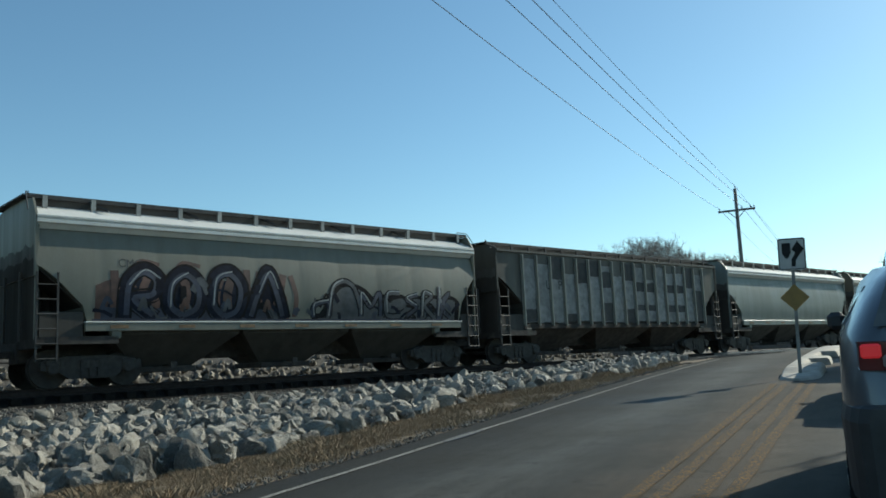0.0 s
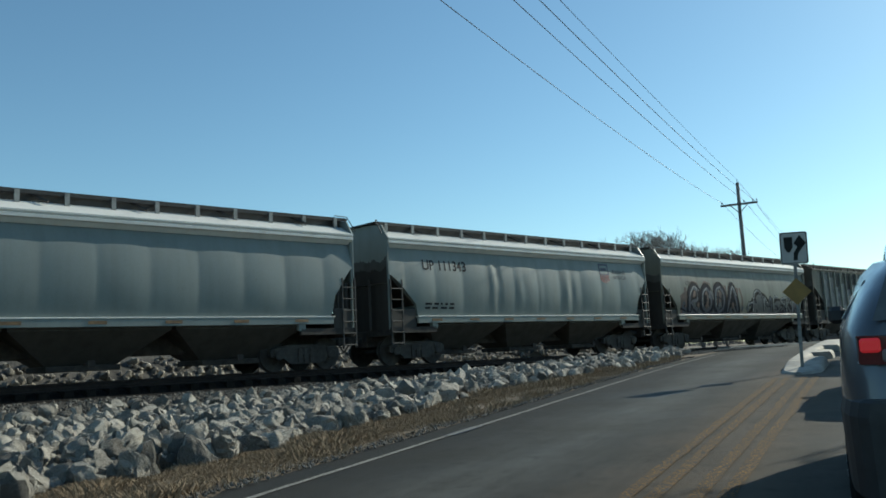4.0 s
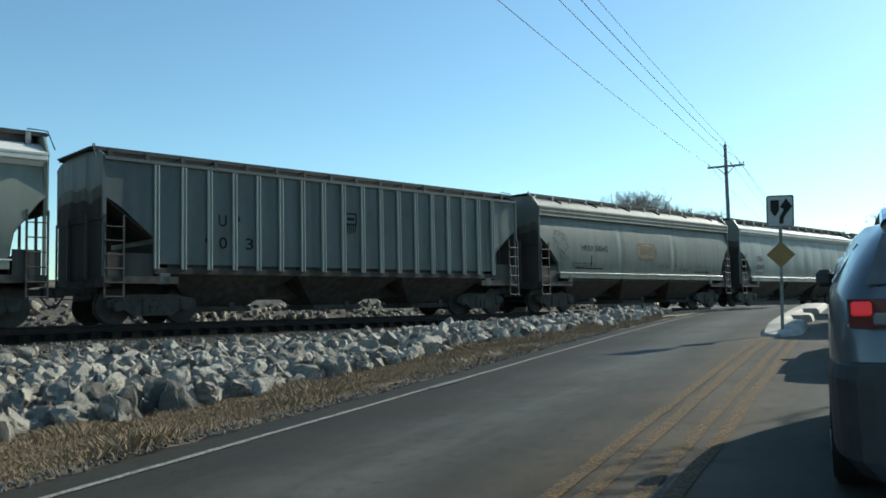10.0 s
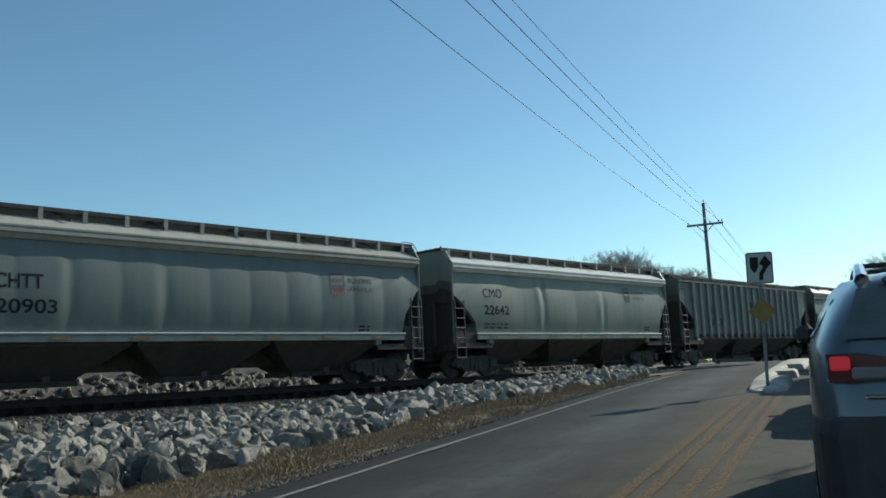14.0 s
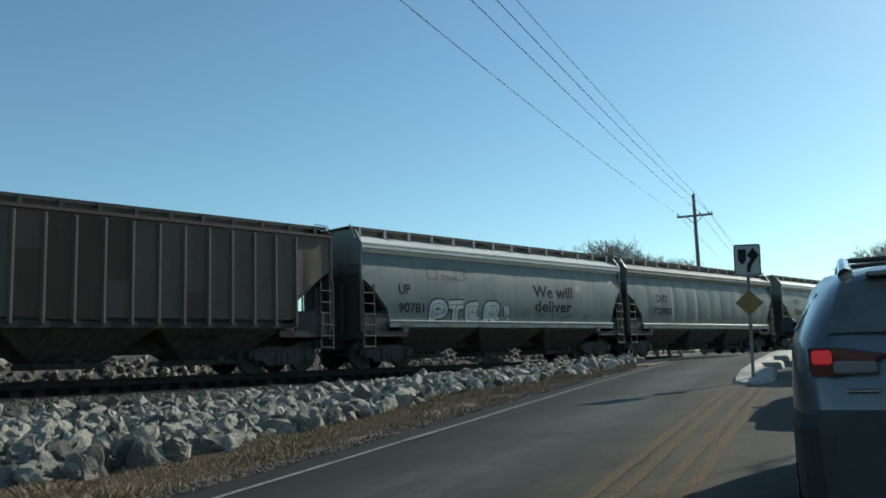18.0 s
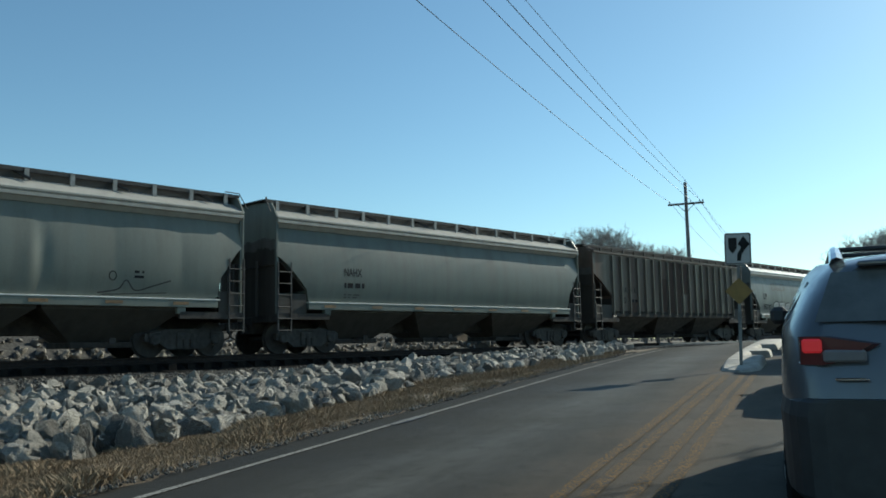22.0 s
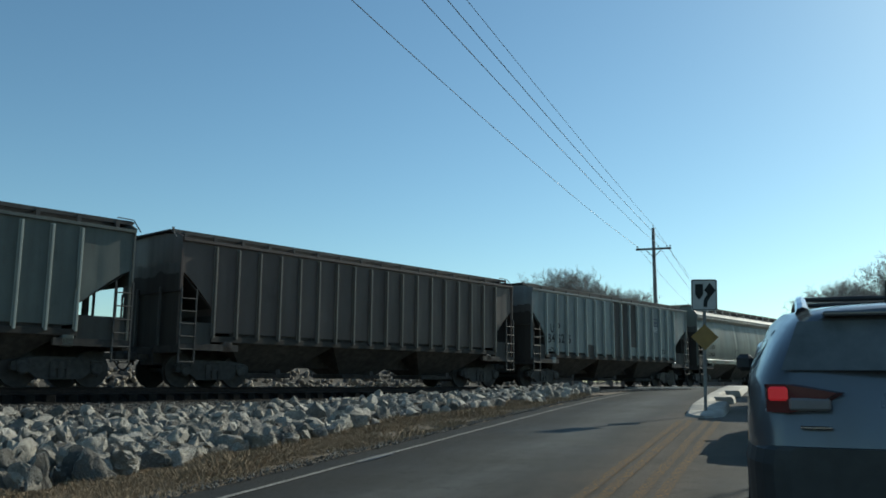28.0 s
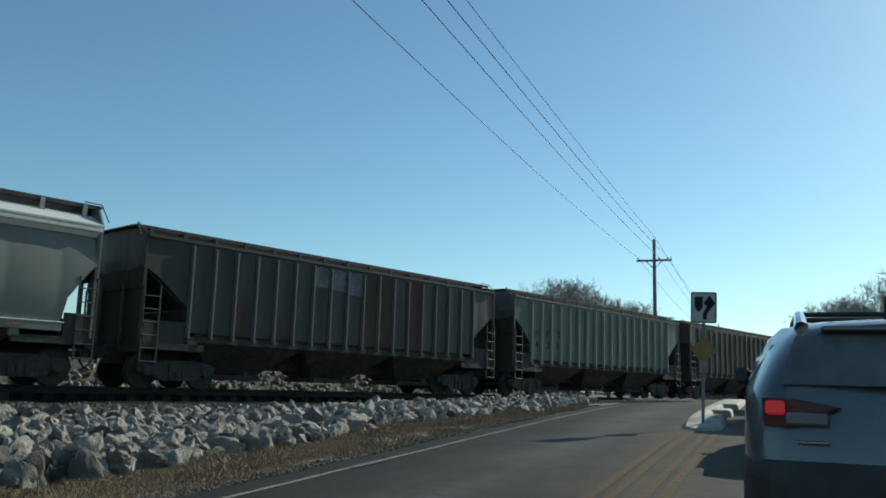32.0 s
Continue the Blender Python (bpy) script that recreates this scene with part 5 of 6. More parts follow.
def spray_mass(x0, x1, z0, top, material, lift):
    """A filled patch of spray paint with a bumpy upper edge."""
    n = int((x1 - x0) / 0.12)
    xs = [x0 + (x1 - x0) * k / n for k in range(n + 1)]
    vs = [(x, z0 + (top(x) - z0) * f / 6) for x in xs for f in range(7)]
    fs = [(k * 7 + f, k * 7 + 7 + f, k * 7 + 8 + f, k * 7 + 1 + f) for k in range(n) for f in range(6)]
    decal("graffiti", vs, fs, smooth_y, material, car_a, "spray-painted graffiti fill", lift)


def lobes(x, centres, half, low, high):
    return max(low + (high - low) * math.sqrt(max(0.0, 1 - ((x - c) / half) ** 2)) for c in centres)


spray_mass(-5.75, -0.35, 1.54, lambda x: 0.34 * noise.noise(Vector((x * 4.1, 4, 0))) + lobes(x, (-5.2, -4.3, -3.2, -2.1, -1.1), 0.75, 1.8, 2.58), G_RED, 0.008)
spray_mass(-5.45, -0.62, 1.54, lambda x: lobes(x, (-4.65, -3.5, -2.3, -1.1), 0.62, 1.95, 2.60), G_NAVY, 0.0105)
spray_mass(-5.60, -0.55, 1.54, lambda x: 1.86 + 0.16 * noise.noise(Vector((x * 1.7, 1, 0))), G_BLUE, 0.013)
spray_mass(0.40, 6.25, 1.54, lambda x: max(lobes(x, (1.75,), 1.0, 1.75, 2.66), lobes(x, (2.9, 3.6, 4.4, 5.1, 5.8), 0.6, 1.75, 2.36)) + 0.05 * noise.noise(Vector((x * 3, 8, 0))), G_BLACK, 0.0105)
spray_mass(0.60, 6.05, 1.56, lambda x: max(lobes(x, (1.75,), 0.86, 1.62, 2.54), lobes(x, (2.9, 3.6, 4.4, 5.1, 5.8), 0.5, 1.62, 2.24)) + 0.05 * noise.noise(Vector((x * 3, 8, 0))), G_GREY, 0.013)
GLYPHS = (                                            # looped letters, each its own shape
    (-5.05, [(0.0, 1.6), (0.05, 2.3), (0.45, 2.62), (0.85, 2.45), (0.75, 2.1), (0.2, 1.98), (0.8, 1.6)]),
    (-3.95, [(0.4, 1.58), (0.02, 1.85), (0.08, 2.35), (0.5, 2.6), (0.88, 2.3), (0.85, 1.8), (0.4, 1.58)]),
    (-2.75, [(0.38, 1.56), (0.0, 1.9), (0.1, 2.5), (0.55, 2.66), (0.9, 2.3), (0.8, 1.75), (0.38, 1.56)]),
    (-1.55, [(-0.1, 1.58), (0.15, 2.2), (0.5, 2.7), (0.75, 2.3), (1.05, 1.58)]))
for k, (x, pts) in enumerate(GLYPHS):
    q = [(x + a, z) for a, z in pts]
    mid = (x + 0.42, 2.05)
    spray(car_a, q, 0.40, G_BLACK, 0.016)
    spray(car_a, q, 0.28, G_NAVY, 0.019)
    spray(car_a, [(mid[0] + (a - mid[0]) * 0.86, mid[1] + (z - mid[1]) * 0.86) for a, z in q], 0.14, G_BLUE, 0.022)
    spray(car_a, [(a + 0.06, z - 0.02) for a, z in q[1:4]], 0.035, G_SILVER, 0.027)
    spray(car_a, [(mid[0] - 0.05, 1.75), (mid[0] + 0.05, 2.0), (mid[0] + 0.12, 1.8)], 0.10, G_RED if k % 2 else G_GREY, 0.024)
    spray(car_a, [(x + r.uniform(0, 0.3), 2.5), (x + 0.4, 2.78), (x + r.uniform(0.6, 0.9), 2.72)], 0.10, G_RED, 0.012)
for i, (x, pts) in enumerate(((0.45, [(0, 1.62), (0.0, 1.9), (0.5, 2.0), (0.55, 1.65)]), (0.95, [(0, 1.6), (0.15, 2.3), (0.55, 2.52), (0.95, 2.35), (1.2, 1.75)]),
                              (2.15, [(0, 1.65), (0.0, 2.2), (0.35, 1.9), (0.7, 2.25), (0.75, 1.65)]), (3.05, [(0.6, 2.25), (0.1, 2.2), (0.1, 1.7), (0.65, 1.66)]),
                              (3.85, [(0.55, 2.22), (0.08, 2.1), (0.5, 1.9), (0.1, 1.66)]), (4.6, [(0.0, 1.62), (0.05, 2.25), (0.4, 2.2), (0.1, 1.95), (0.5, 1.64)]),
                              (5.3, [(0, 1.62), (0.05, 2.45), (0.1, 1.98), (0.5, 2.3), (0.1, 1.95), (0.55, 1.62)]))):
    q = [(x + a, z) for a, z in pts]
    spray(car_a, q, 0.20, G_BLACK, 0.018)
    spray(car_a, q, 0.12, G_GREY if i % 2 else G_BLUE, 0.022)
    spray(car_a, [(a + 0.02, z + 0.05) for a, z in q[:3]], 0.04, G_SILVER, 0.026)
for k in range(46):                                   # quick dark fill, shadows and loose ends
    x = r.uniform(-5.6, 6.0)
    tall = 2.25 if x < -0.6 else 2.0
    mat = r.choice((G_NAVY, G_BLACK, G_BLUE, G_GREY, G_RED if x < 0 else G_NAVY))
    a, z = r.uniform(-0.5, 0.5), r.uniform(1.56, tall)
    spray(car_a, [(x, z), (x + a * 0.5, z + r.uniform(-0.05, 0.25)), (x + a, max(1.56, z + r.uniform(-0.3, 0.3)))], r.uniform(0.04, 0.20), mat, 0.015 if k % 2 else 0.021)
spray(car_a, [(-5.8, 1.56), (-3, 1.57), (0, 1.56), (3, 1.57), (6.0, 1.56)], 0.05, G_BLUE, 0.028)
for x, pts in ((-4.7, [(0.05, 1.5), (0.1, 2.05), (0.5, 2.08), (0.55, 1.82), (0.15, 1.74)]), (-3.95, [(0.0, 2.08), (0.65, 2.1), (0.35, 2.05), (0.3, 1.55)]),
               (-3.1, [(0.5, 2.08), (0.05, 2.0), (0.1, 1.6), (0.55, 1.56)]), (-3.1, [(0.1, 1.82), (0.45, 1.84)]),
               (-2.2, [(0.0, 1.55), (0.05, 2.05), (0.5, 2.08), (0.45, 1.82), (0.1, 1.8), (0.6, 1.55)]), (-1.3, [(0.1, 2.1), (0.15, 1.75)]), (-1.25, [(0.1, 1.6), (0.16, 1.56)])):
    q = [(-4.42 + (x + a + 4.7) * 1.13, z) for a, z in pts]
    spray(car_l, q, 0.40, G_BLACK, 0.014)
    spray(car_l, q, 0.30, PALE_SPRAY, 0.020)
    spray(car_l, q, 0.02, G_GREY, 0.026)

G_GREEN = plain("faded green spray paint", (0.05, 0.075, 0.05), 0.7, 0, 0.4, 5)
G_RUST = plain("faint rust-red outline", (0.16, 0.11, 0.085), 0.75, 0, 0.3, 6)
rs = random.Random(21)
for k in range(16):                                   # scribbles along the sill of the stepped car and under the slogan
    for car, xa, xb in ((car_h, 0.6, 5.8), (car_l, 0.4, 4.6)):
        x, z = rs.uniform(xa, xb), rs.uniform(1.58, 1.86)
        spray(car, [(x, z), (x + rs.uniform(0.0, 0.2), z + rs.uniform(0.05, 0.25)), (x + rs.uniform(0.1, 0.45), z + rs.uniform(-0.06, 0.12))], rs.uniform(0.02, 0.05), G_GREEN if k % 3 else G_GREY, 0.010 + 0.0004 * k)
for k in range(14):
    x, z = rs.uniform(-6.6, -5.7), rs.uniform(2.0, 3.0)
    spray(car_h, [(x, z), (x + rs.uniform(-0.2, 0.25), z + rs.uniform(0.1, 0.3)), (x + rs.uniform(0.0, 0.4), z + rs.uniform(-0.1, 0.2))], 0.022, DARK_SPRAY, 0.010 + 0.0004 * k)
spray(car_o, [(3.2, 1.62), (3.7, 1.72), (3.9, 1.95), (4.15, 1.70), (4.6, 1.82), (5.1, 1.98)], 0.035, DARK_SPRAY, 0.012)
spray(car_o, [(3.3, 1.58), (4.2, 1.62), (5.0, 1.66)], 0.022, DARK_SPRAY, 0.0125)
ring_o = [(3.55 + 0.09 * math.cos(k * math.tau / 10), 2.05 + 0.11 * math.sin(k * math.tau / 10)) for k in range(11)]
spray(car_o, ring_o, 0.025, LETTER, 0.012)
for pts in ([(-4.5, 3.35), (-4.5, 2.98), (-4.05, 2.98), (-4.05, 3.35), (-4.5, 3.35)], [(-3.85, 3.10), (-3.1, 3.05), (-3.1, 3.35), (-2.65, 3.35), (-2.65, 2.98), (-3.85, 2.98)]):
    for a, b in zip(pts, pts[1:]):
        spray(car_l, [a, b], 0.03, G_RUST, 0.012)
decal("poster", [(3.97, 2.82), (4.40, 2.82), (4.40, 3.06), (3.97, 3.06)], [(0, 1, 2, 3)], smooth_y, PALE_FIELD, car_l, "small pale sticker", 0.012)
spray(car_h, [(-5.2, 1.72), (-4.3, 1.71), (-3.35, 1.71)], 0.05, G_BLACK, 0.012)
spray(car_h, [(-4.18, 1.82), (-4.15, 2.24)], 0.05, G_BLACK, 0.012)

# pale painted-over blocks in the panels of the dark ribbed car, and on the black one
PATCH = plain("pale grey overpaint", (0.24, 0.235, 0.225), 0.65, 0, 0.35, 4)
DULL = plain("dull grey overpaint", (0.15, 0.158, 0.168), 0.65, 0, 0.4, 4)


def panel_patches(car, L, ribs, first, last, marks, material):
    for i, z0, z1 in marks:
        step = (L - first - last) / (ribs - 1)
        x = -L / 2 + first + step * i
        n = max(2, int((z1 - z0) / 0.12))
        vs = [(x + 0.08 + (step - 0.16) * c / 4, z0 + (z1 - z0) * r / n + 0.05 * noise.noise(Vector((c * 1.3, i, r * 0.9)))) for r in range(n + 1) for c in range(5)]
        fs = [(r * 5 + c, r * 5 + c + 1, r * 5 + c + 6, r * 5 + c + 5) for r in range(n) for c in range(4)]
        decal("overpaint", vs, fs, flat_y, material, car, "pale block of overpaint between the posts" if material is PATCH else "stained sheet between the posts", 0.013 if material is not DARK_SPRAY else 0.019)


rb = random.Random(8)
panel_patches(car_b, 15.15, 17, 1.35, 1.25, [(k, 1.45 + rb.uniform(0, 0.12), 3.55 + rb.uniform(-0.35, 0.3)) for k in range(16)], PATCH)
panel_patches(car_b, 15.15, 17, 1.35, 1.25, [(0, 1.5, 1.95), (2, 3.1, 3.9), (3, 1.5, 1.8), (4, 3.0, 3.8), (5, 3.3, 3.9), (6, 2.85, 3.5), (6, 1.5, 2.25), (8, 3.2, 3.9), (8, 1.45, 2.0), (9, 2.75, 3.15), (9, 1.95, 2.2),
                                           (10, 2.75, 3.15), (10, 1.95, 2.2), (12, 2.75, 3.1), (12, 1.9, 2.2), (13, 2.75, 3.1), (13, 1.9, 2.2), (14, 3.0, 3.9), (15, 1.5, 2.9)], DARK_SPRAY)
panel_patches(car_s, 14.8, 18, 1.38, 1.29, [(6, 3.22, 3.86), (7, 3.2, 3.86), (8, 3.12, 3.86)], DULL)
STAINED = car_paint("brown-stained panel", (0.15, 0.13, 0.11), (0.05, 0.035, 0.025), 0.8, 0.75)
RUST = car_paint("bare rust", (0.165, 0.105, 0.08), (0.06, 0.035, 0.025), 0.7, 0.85)
panel_patches(car_p, 14.45, 16, 1.015, 1.575, [(7, 1.45, 4.0), (8, 1.42, 4.0), (9, 1.9, 4.0), (4, 1.42, 1.9)], STAINED)
panel_patches(car_m, 14.9, 18, 1.50, 1.32, [(6, 1.5, 3.1), (7, 1.45, 3.95), (8, 1.45, 3.95), (9, 2.4, 3.95), (2, 1.45, 1.9), (12, 1.5, 2.2)], RUST)
panel_patches(car_s, 14.8, 18, 1.38, 1.29, [(9, 1.5, 3.86), (10, 1.5, 3.86), (12, 1.6, 3.86), (2, 1.5, 2.4), (4, 1.5, 2.1)], RUST)

# ---------------------------------------------------------------- road sign on the median
CONCRETE = plain("pale kerb concrete", (0.40, 0.37, 0.315), 0.85, 0, 0.25, 4, 0.3)


def median():
    """A raised kerb island with a low nose and two drain notches in one side."""
    def notch(s):
        k = 0.0
        for a, b in ((22.1, 24.7), (26.0, 30.2)):
            k = max(k, smooth01((s - a) / 0.25) * smooth01((b - s) / 0.12))
        return k

    bm = bmesh.new()
    rows = []
    n = 260
    for i in range(n + 1):
        s = 18.95 + 21.5 * i / n
        nose = min(1.0, math.sqrt(max(0.0, (s - 18.93) / 0.55)))
        left, right = -1.48 - 0.40 * nose - 0.004 * (s - 19), -1.48 + (0.40 - 0.46 * notch(s)) * nose
        rise = 0.05 + 0.15 * smooth01((s - 19.0) / 2.2)
        line = []
        for o, h in ((left - 0.05, -0.06), (left, rise - 0.05), (left + 0.06, rise), (right - 0.06, rise), (right, rise - 0.05), (right + 0.05, -0.06)):
            p = on_road(s, o)
            line.append(bm.verts.new((p.x, p.y, road_z(s) + h + 0.008 * noise.noise(Vector((s * 2, o * 3, 1))))))
        rows.append(line)
    for a, b in zip(rows, rows[1:]):
        for k in range(5):
            bm.faces.new((a[k], a[k + 1], b[k + 1], b[k]))
    bm.faces.new(rows[0])
    bm.faces.new(rows[-1][::-1])
    return tagged(new("median_kerb", sharp(mesh_of(bm, "median_kerb", CONCRETE), 40)), "pale concrete median kerb with a low nose and drain notches", "kerb", kind="structure")


median()


def rounded(w, h, r, n=4):
    pts = []
    for cx, cz, a0 in ((w / 2 - r, h / 2 - r, 0), (-w / 2 + r, h / 2 - r, 90), (-w / 2 + r, -h / 2 + r, 180), (w / 2 - r, -h / 2 + r, 270)):
        for k in range(n + 1):
            a = radians(a0 + 90 * k / n)
            pts.append((cx + r * math.cos(a), cz + r * math.sin(a)))
    return pts


def flat_mark(name, outline, y, material, parent, label=""):
    bm = bmesh.new()
    bm.faces.new([bm.verts.new((x, y, z)) for x, z in outline])
    return part(name, bm, material, parent, label)


SIGN_WHITE = plain("white sign sheeting", (0.42, 0.42, 0.40), 0.5, 0, 0.1, 5, 0)
SIGN_BLACK = plain("black sign ink", (0.02, 0.02, 0.02), 0.6, 0, 0.2, 5, 0)
SIGN_YELLOW = plain("yellow sign sheeting", (0.23, 0.135, 0.025), 0.5, 0, 0.15, 5, 0)
sign = tagged(new("road_sign"), "white curving-arrow sign over a yellow diamond on a steel post", "road sign")
sign.location = (7.70, 18.36, road_z(19.9) + 0.10)
sign.rotation_euler = (0, radians(1.6), radians(-24))
top = 3.76 - sign.location.z
bm = bmesh.new()
prism_y(bm, [(-0.025, -0.12), (0.025, -0.12), (0.025, top - 0.03), (-0.025, top - 0.03)], -0.012, 0.012)
prism_y(bm, [(-0.035, -0.12), (-0.025, -0.12), (-0.025, top - 0.03), (-0.035, top - 0.03)], 0.0, 0.03)
prism_y(bm, [(0.025, -0.12), (0.035, -0.12), (0.035, top - 0.03), (0.025, top - 0.03)], 0.0, 0.03)
part("post", bm, plain("galvanised sign post", (0.22, 0.22, 0.21), 0.55, 0.5, 0.25, 6), sign, "grey steel channel post")
bm = bmesh.new()
zc = top - 0.36
prism_y(bm, [(x, zc + z) for x, z in rounded(0.575, 0.72, 0.05)], -0.022, -0.018)
panel = part("sign_panel", bm, SIGN_WHITE, sign, "white sign panel with a black border")
border = rounded(0.545, 0.69, 0.045)
inner = rounded(0.515, 0.66, 0.035)
bm = bmesh.new()
a = [bm.verts.new((x, -0.026, zc + z)) for x, z in border]
b = [bm.verts.new((x, -0.026, zc + z)) for x, z in inner]
for k in range(len(a)):
    bm.faces.new((a[k], a[(k + 1) % len(a)], b[(k + 1) % len(b)], b[k]))
part("border", bm, SIGN_BLACK, panel)
flat_mark("island_symbol", [(-0.20, zc + 0.25), (-0.02, zc + 0.25), (-0.02, zc + 0.02), (-0.07, zc - 0.07), (-0.11, zc - 0.11), (-0.15, zc - 0.07), (-0.20, zc + 0.02)], -0.027, SIGN_BLACK, panel)
arrow = [(-0.02, -0.28), (0.065, -0.28), (0.075, -0.15), (0.15, -0.03), (0.168, 0.10), (0.255, 0.10), (0.125, 0.285), (-0.005, 0.10), (0.078, 0.10), (0.06, 0.0), (-0.012, -0.12)]
bm = bmesh.new()
vs = [bm.verts.new((x, -0.027, zc + z)) for x, z in arrow]
f = bm.faces.new(vs)
bmesh.ops.triangulate(bm, faces=[f])
part("arrow", bm, SIGN_BLACK, panel, "black curving arrow")
bm = bmesh.new()
zd = top - 1.33
prism_y(bm, [(0, zd + 0.30), (-0.30, zd), (0, zd - 0.30), (0.30, zd)], -0.022, -0.018)
part("diamond_panel", bm, SIGN_YELLOW, sign, "plain yellow diamond panel")


# ---------------------------------------------------------------- power line along the road
WOOD = plain("weathered pole wood", (0.19, 0.18, 0.17), 0.9, 0, 0.35, 8, 0.4)
WIRE = plain("dark aluminium wire", (0.06, 0.06, 0.065), 0.5, 0.5, 0.1, 3, 0)
CERAMIC = plain("brown glazed insulator", (0.06, 0.04, 0.035), 0.25, 0, 0.2, 5, 0)
POLE = Vector((20.35, 56.2, 0.5))
LINE = Vector((RS, RC, 0))
ACROSS = Vector((RC, -RS, 0))


def power_pole(base):
    pole = tagged(new("power_pole"), "weathered wooden power pole with one crossarm", "power pole", "poles of the power line")
    pole.location = base
    pole.rotation_euler = (0, 0, -ROAD_AZ)
    bm = bmesh.new()
    tube(bm, [(0, 0, -0.6), (0, 0, 6), (0, 0, 11.75)], 0.165, 0.11, 12)
    part("mast", bm, WOOD, pole, smooth=True)
    bm = bmesh.new()
    box(bm, -1.22, 1.22, -0.20, -0.09, 10.15, 10.29, 0.01)
    part("crossarm", bm, WOOD, pole)
    for sgn in (-1, 1):
        bm = bmesh.new()
        tube(bm, [(sgn * 0.55, -0.16, 10.16), (0.0, -0.15, 9.6)], 0.025, sides=5)
        part("brace", bm, STEEL, pole)
    for x in (-1.12, 0.34, 0.92, 1.15):
        bm = bmesh.new()
        lathe = [(10.29, 0.012), (10.34, 0.012), (10.35, 0.05), (10.40, 0.05), (10.41, 0.03), (10.45, 0.035), (10.47, 0.0)]
        prev = None
        for z, rr in lathe:
            ringv = [bm.verts.new((x + max(rr, 0.002) * math.cos(k * math.tau / 8), -0.145 + max(rr, 0.002) * math.sin(k * math.tau / 8), z)) for k in range(8)]
            if prev:
                for k in range(8):
                    bm.faces.new((prev[k], prev[(k + 1) % 8], ringv[(k + 1) % 8], ringv[k]))
            prev = ringv
        bm.faces.new(prev)
        part("insulator", bm, CERAMIC, pole)
    bm = bmesh.new()
    tube(bm, [(0, 0, 11.7), (0, 0, 12.0)], 0.03, 0.02, 6)
    part("top_pin", bm, CERAMIC, pole)
    return pole


SPAN = 80.0
poles = [POLE - LINE * SPAN + Vector((0, 0, -0.3)), POLE, POLE + LINE * SPAN + Vector((0, 0, 0.4))]
for p in poles:
    power_pole(p)
for a, b in zip(poles, poles[1:]):
    for off, z, sag, rad in ((-1.12, 10.45, 0.85, 0.0115), (0.34, 10.45, 0.8, 0.0115), (0.92, 10.45, 0.85, 0.012), (0.0, 11.98, 0.5, 0.010)):
        bm = bmesh.new()
        p0, p1 = a + ACROSS * off + Vector((0, 0, z)), b + ACROSS * off + Vector((0, 0, z))
        tube(bm, [p0.lerp(p1, k / 40) - Vector((0, 0, 4 * sag * (k / 40) * (1 - k / 40))) for k in range(41)], rad, sides=5)
        tagged(new("power_wire", mesh_of(bm, "power_wire", WIRE)), "thin dark overhead wire sagging between wooden poles", "wire", "wires of the power line")


# ---------------------------------------------------------------- bare winter trees
BARK = plain("grey bark", (0.11, 0.095, 0.085), 0.9, 0, 0.3, 6, 0.3)
TWIG = plain("pale brown twigs", (0.30, 0.27, 0.245), 0.9, 0, 0.25, 3, 0)


def bare_tree(name, x, y, height, spread, seed, label, depth=5, trunk=0.22, z=None):
    rr = random.Random(seed)
    tree = tagged(new(name), label, "tree", "bare winter trees")
    tree.location = (x, y, ground_z(x, y) if z is None else z)
    bt, bc = bmesh.new(), bmesh.new()

    def grow(p, d, length, r0, level):
        pts = [p]
        q = p.copy()
        for k in range(3):
            d = (d + Vector((rr.gauss(0, 0.13), rr.gauss(0, 0.13), rr.gauss(0.03, 0.08)))).normalized()
            q = q + d * length / 3
            pts.append(q.copy())
        tube(bt if level == 0 else bc, pts, max(r0, 0.014), max(r0 * 0.62, 0.010), 7 if level == 0 else (5 if level < 3 else 3), cap=level == 0)
        if level >= depth:
            return
        kids = rr.choice((3, 4)) if level < 2 else rr.choice((3, 3, 4))
        for k in range(kids):
            f = rr.uniform(0.35, 1.0) if level else rr.uniform(0.6, 1.0)
            i = min(2, int(f * 3))
            start = pts[i].lerp(pts[i + 1], f * 3 - i)
            a = rr.uniform(0, math.tau)
            side = d.cross(Vector((math.cos(a), math.sin(a), 0.3))).normalized()
            nd = (d * rr.uniform(0.5, 0.95) + side * spread * rr.uniform(0.6, 1.1) + Vector((0, 0, 0.22))).normalized()
            grow(start, nd, length * rr.uniform(0.58, 0.8), r0 * rr.uniform(0.42, 0.58), level + 1)

    grow(Vector((0, 0, -0.2)), Vector((rr.gauss(0, 0.05), rr.gauss(0, 0.05), 1)), height * 0.36, trunk, 0)
    k = height / max(v.co.z for v in bc.verts)           # grown to its full height
    for v in (*bt.verts, *bc.verts):
        v.co *= k
    part("trunk", bt, BARK, tree)
    part("crown", bc, TWIG, tree, "fine bare branches")
    return tree


LABEL = "bare grey winter tree with a fine twiggy crown"


def at_bearing(deg, dist):
    return dist * math.sin(radians(deg)), dist * math.cos(radians(deg))


grown = [bare_tree("bare_tree", *at_bearing(deg, dist), h, sp, seed, LABEL, 7, 0.26) for deg, dist, h, sp, seed in ((14.3, 122, 17.6, 0.95, 31), (16.9, 132, 15.8, 0.95, 32), (32.0, 128, 15.6, 0.95, 33))]
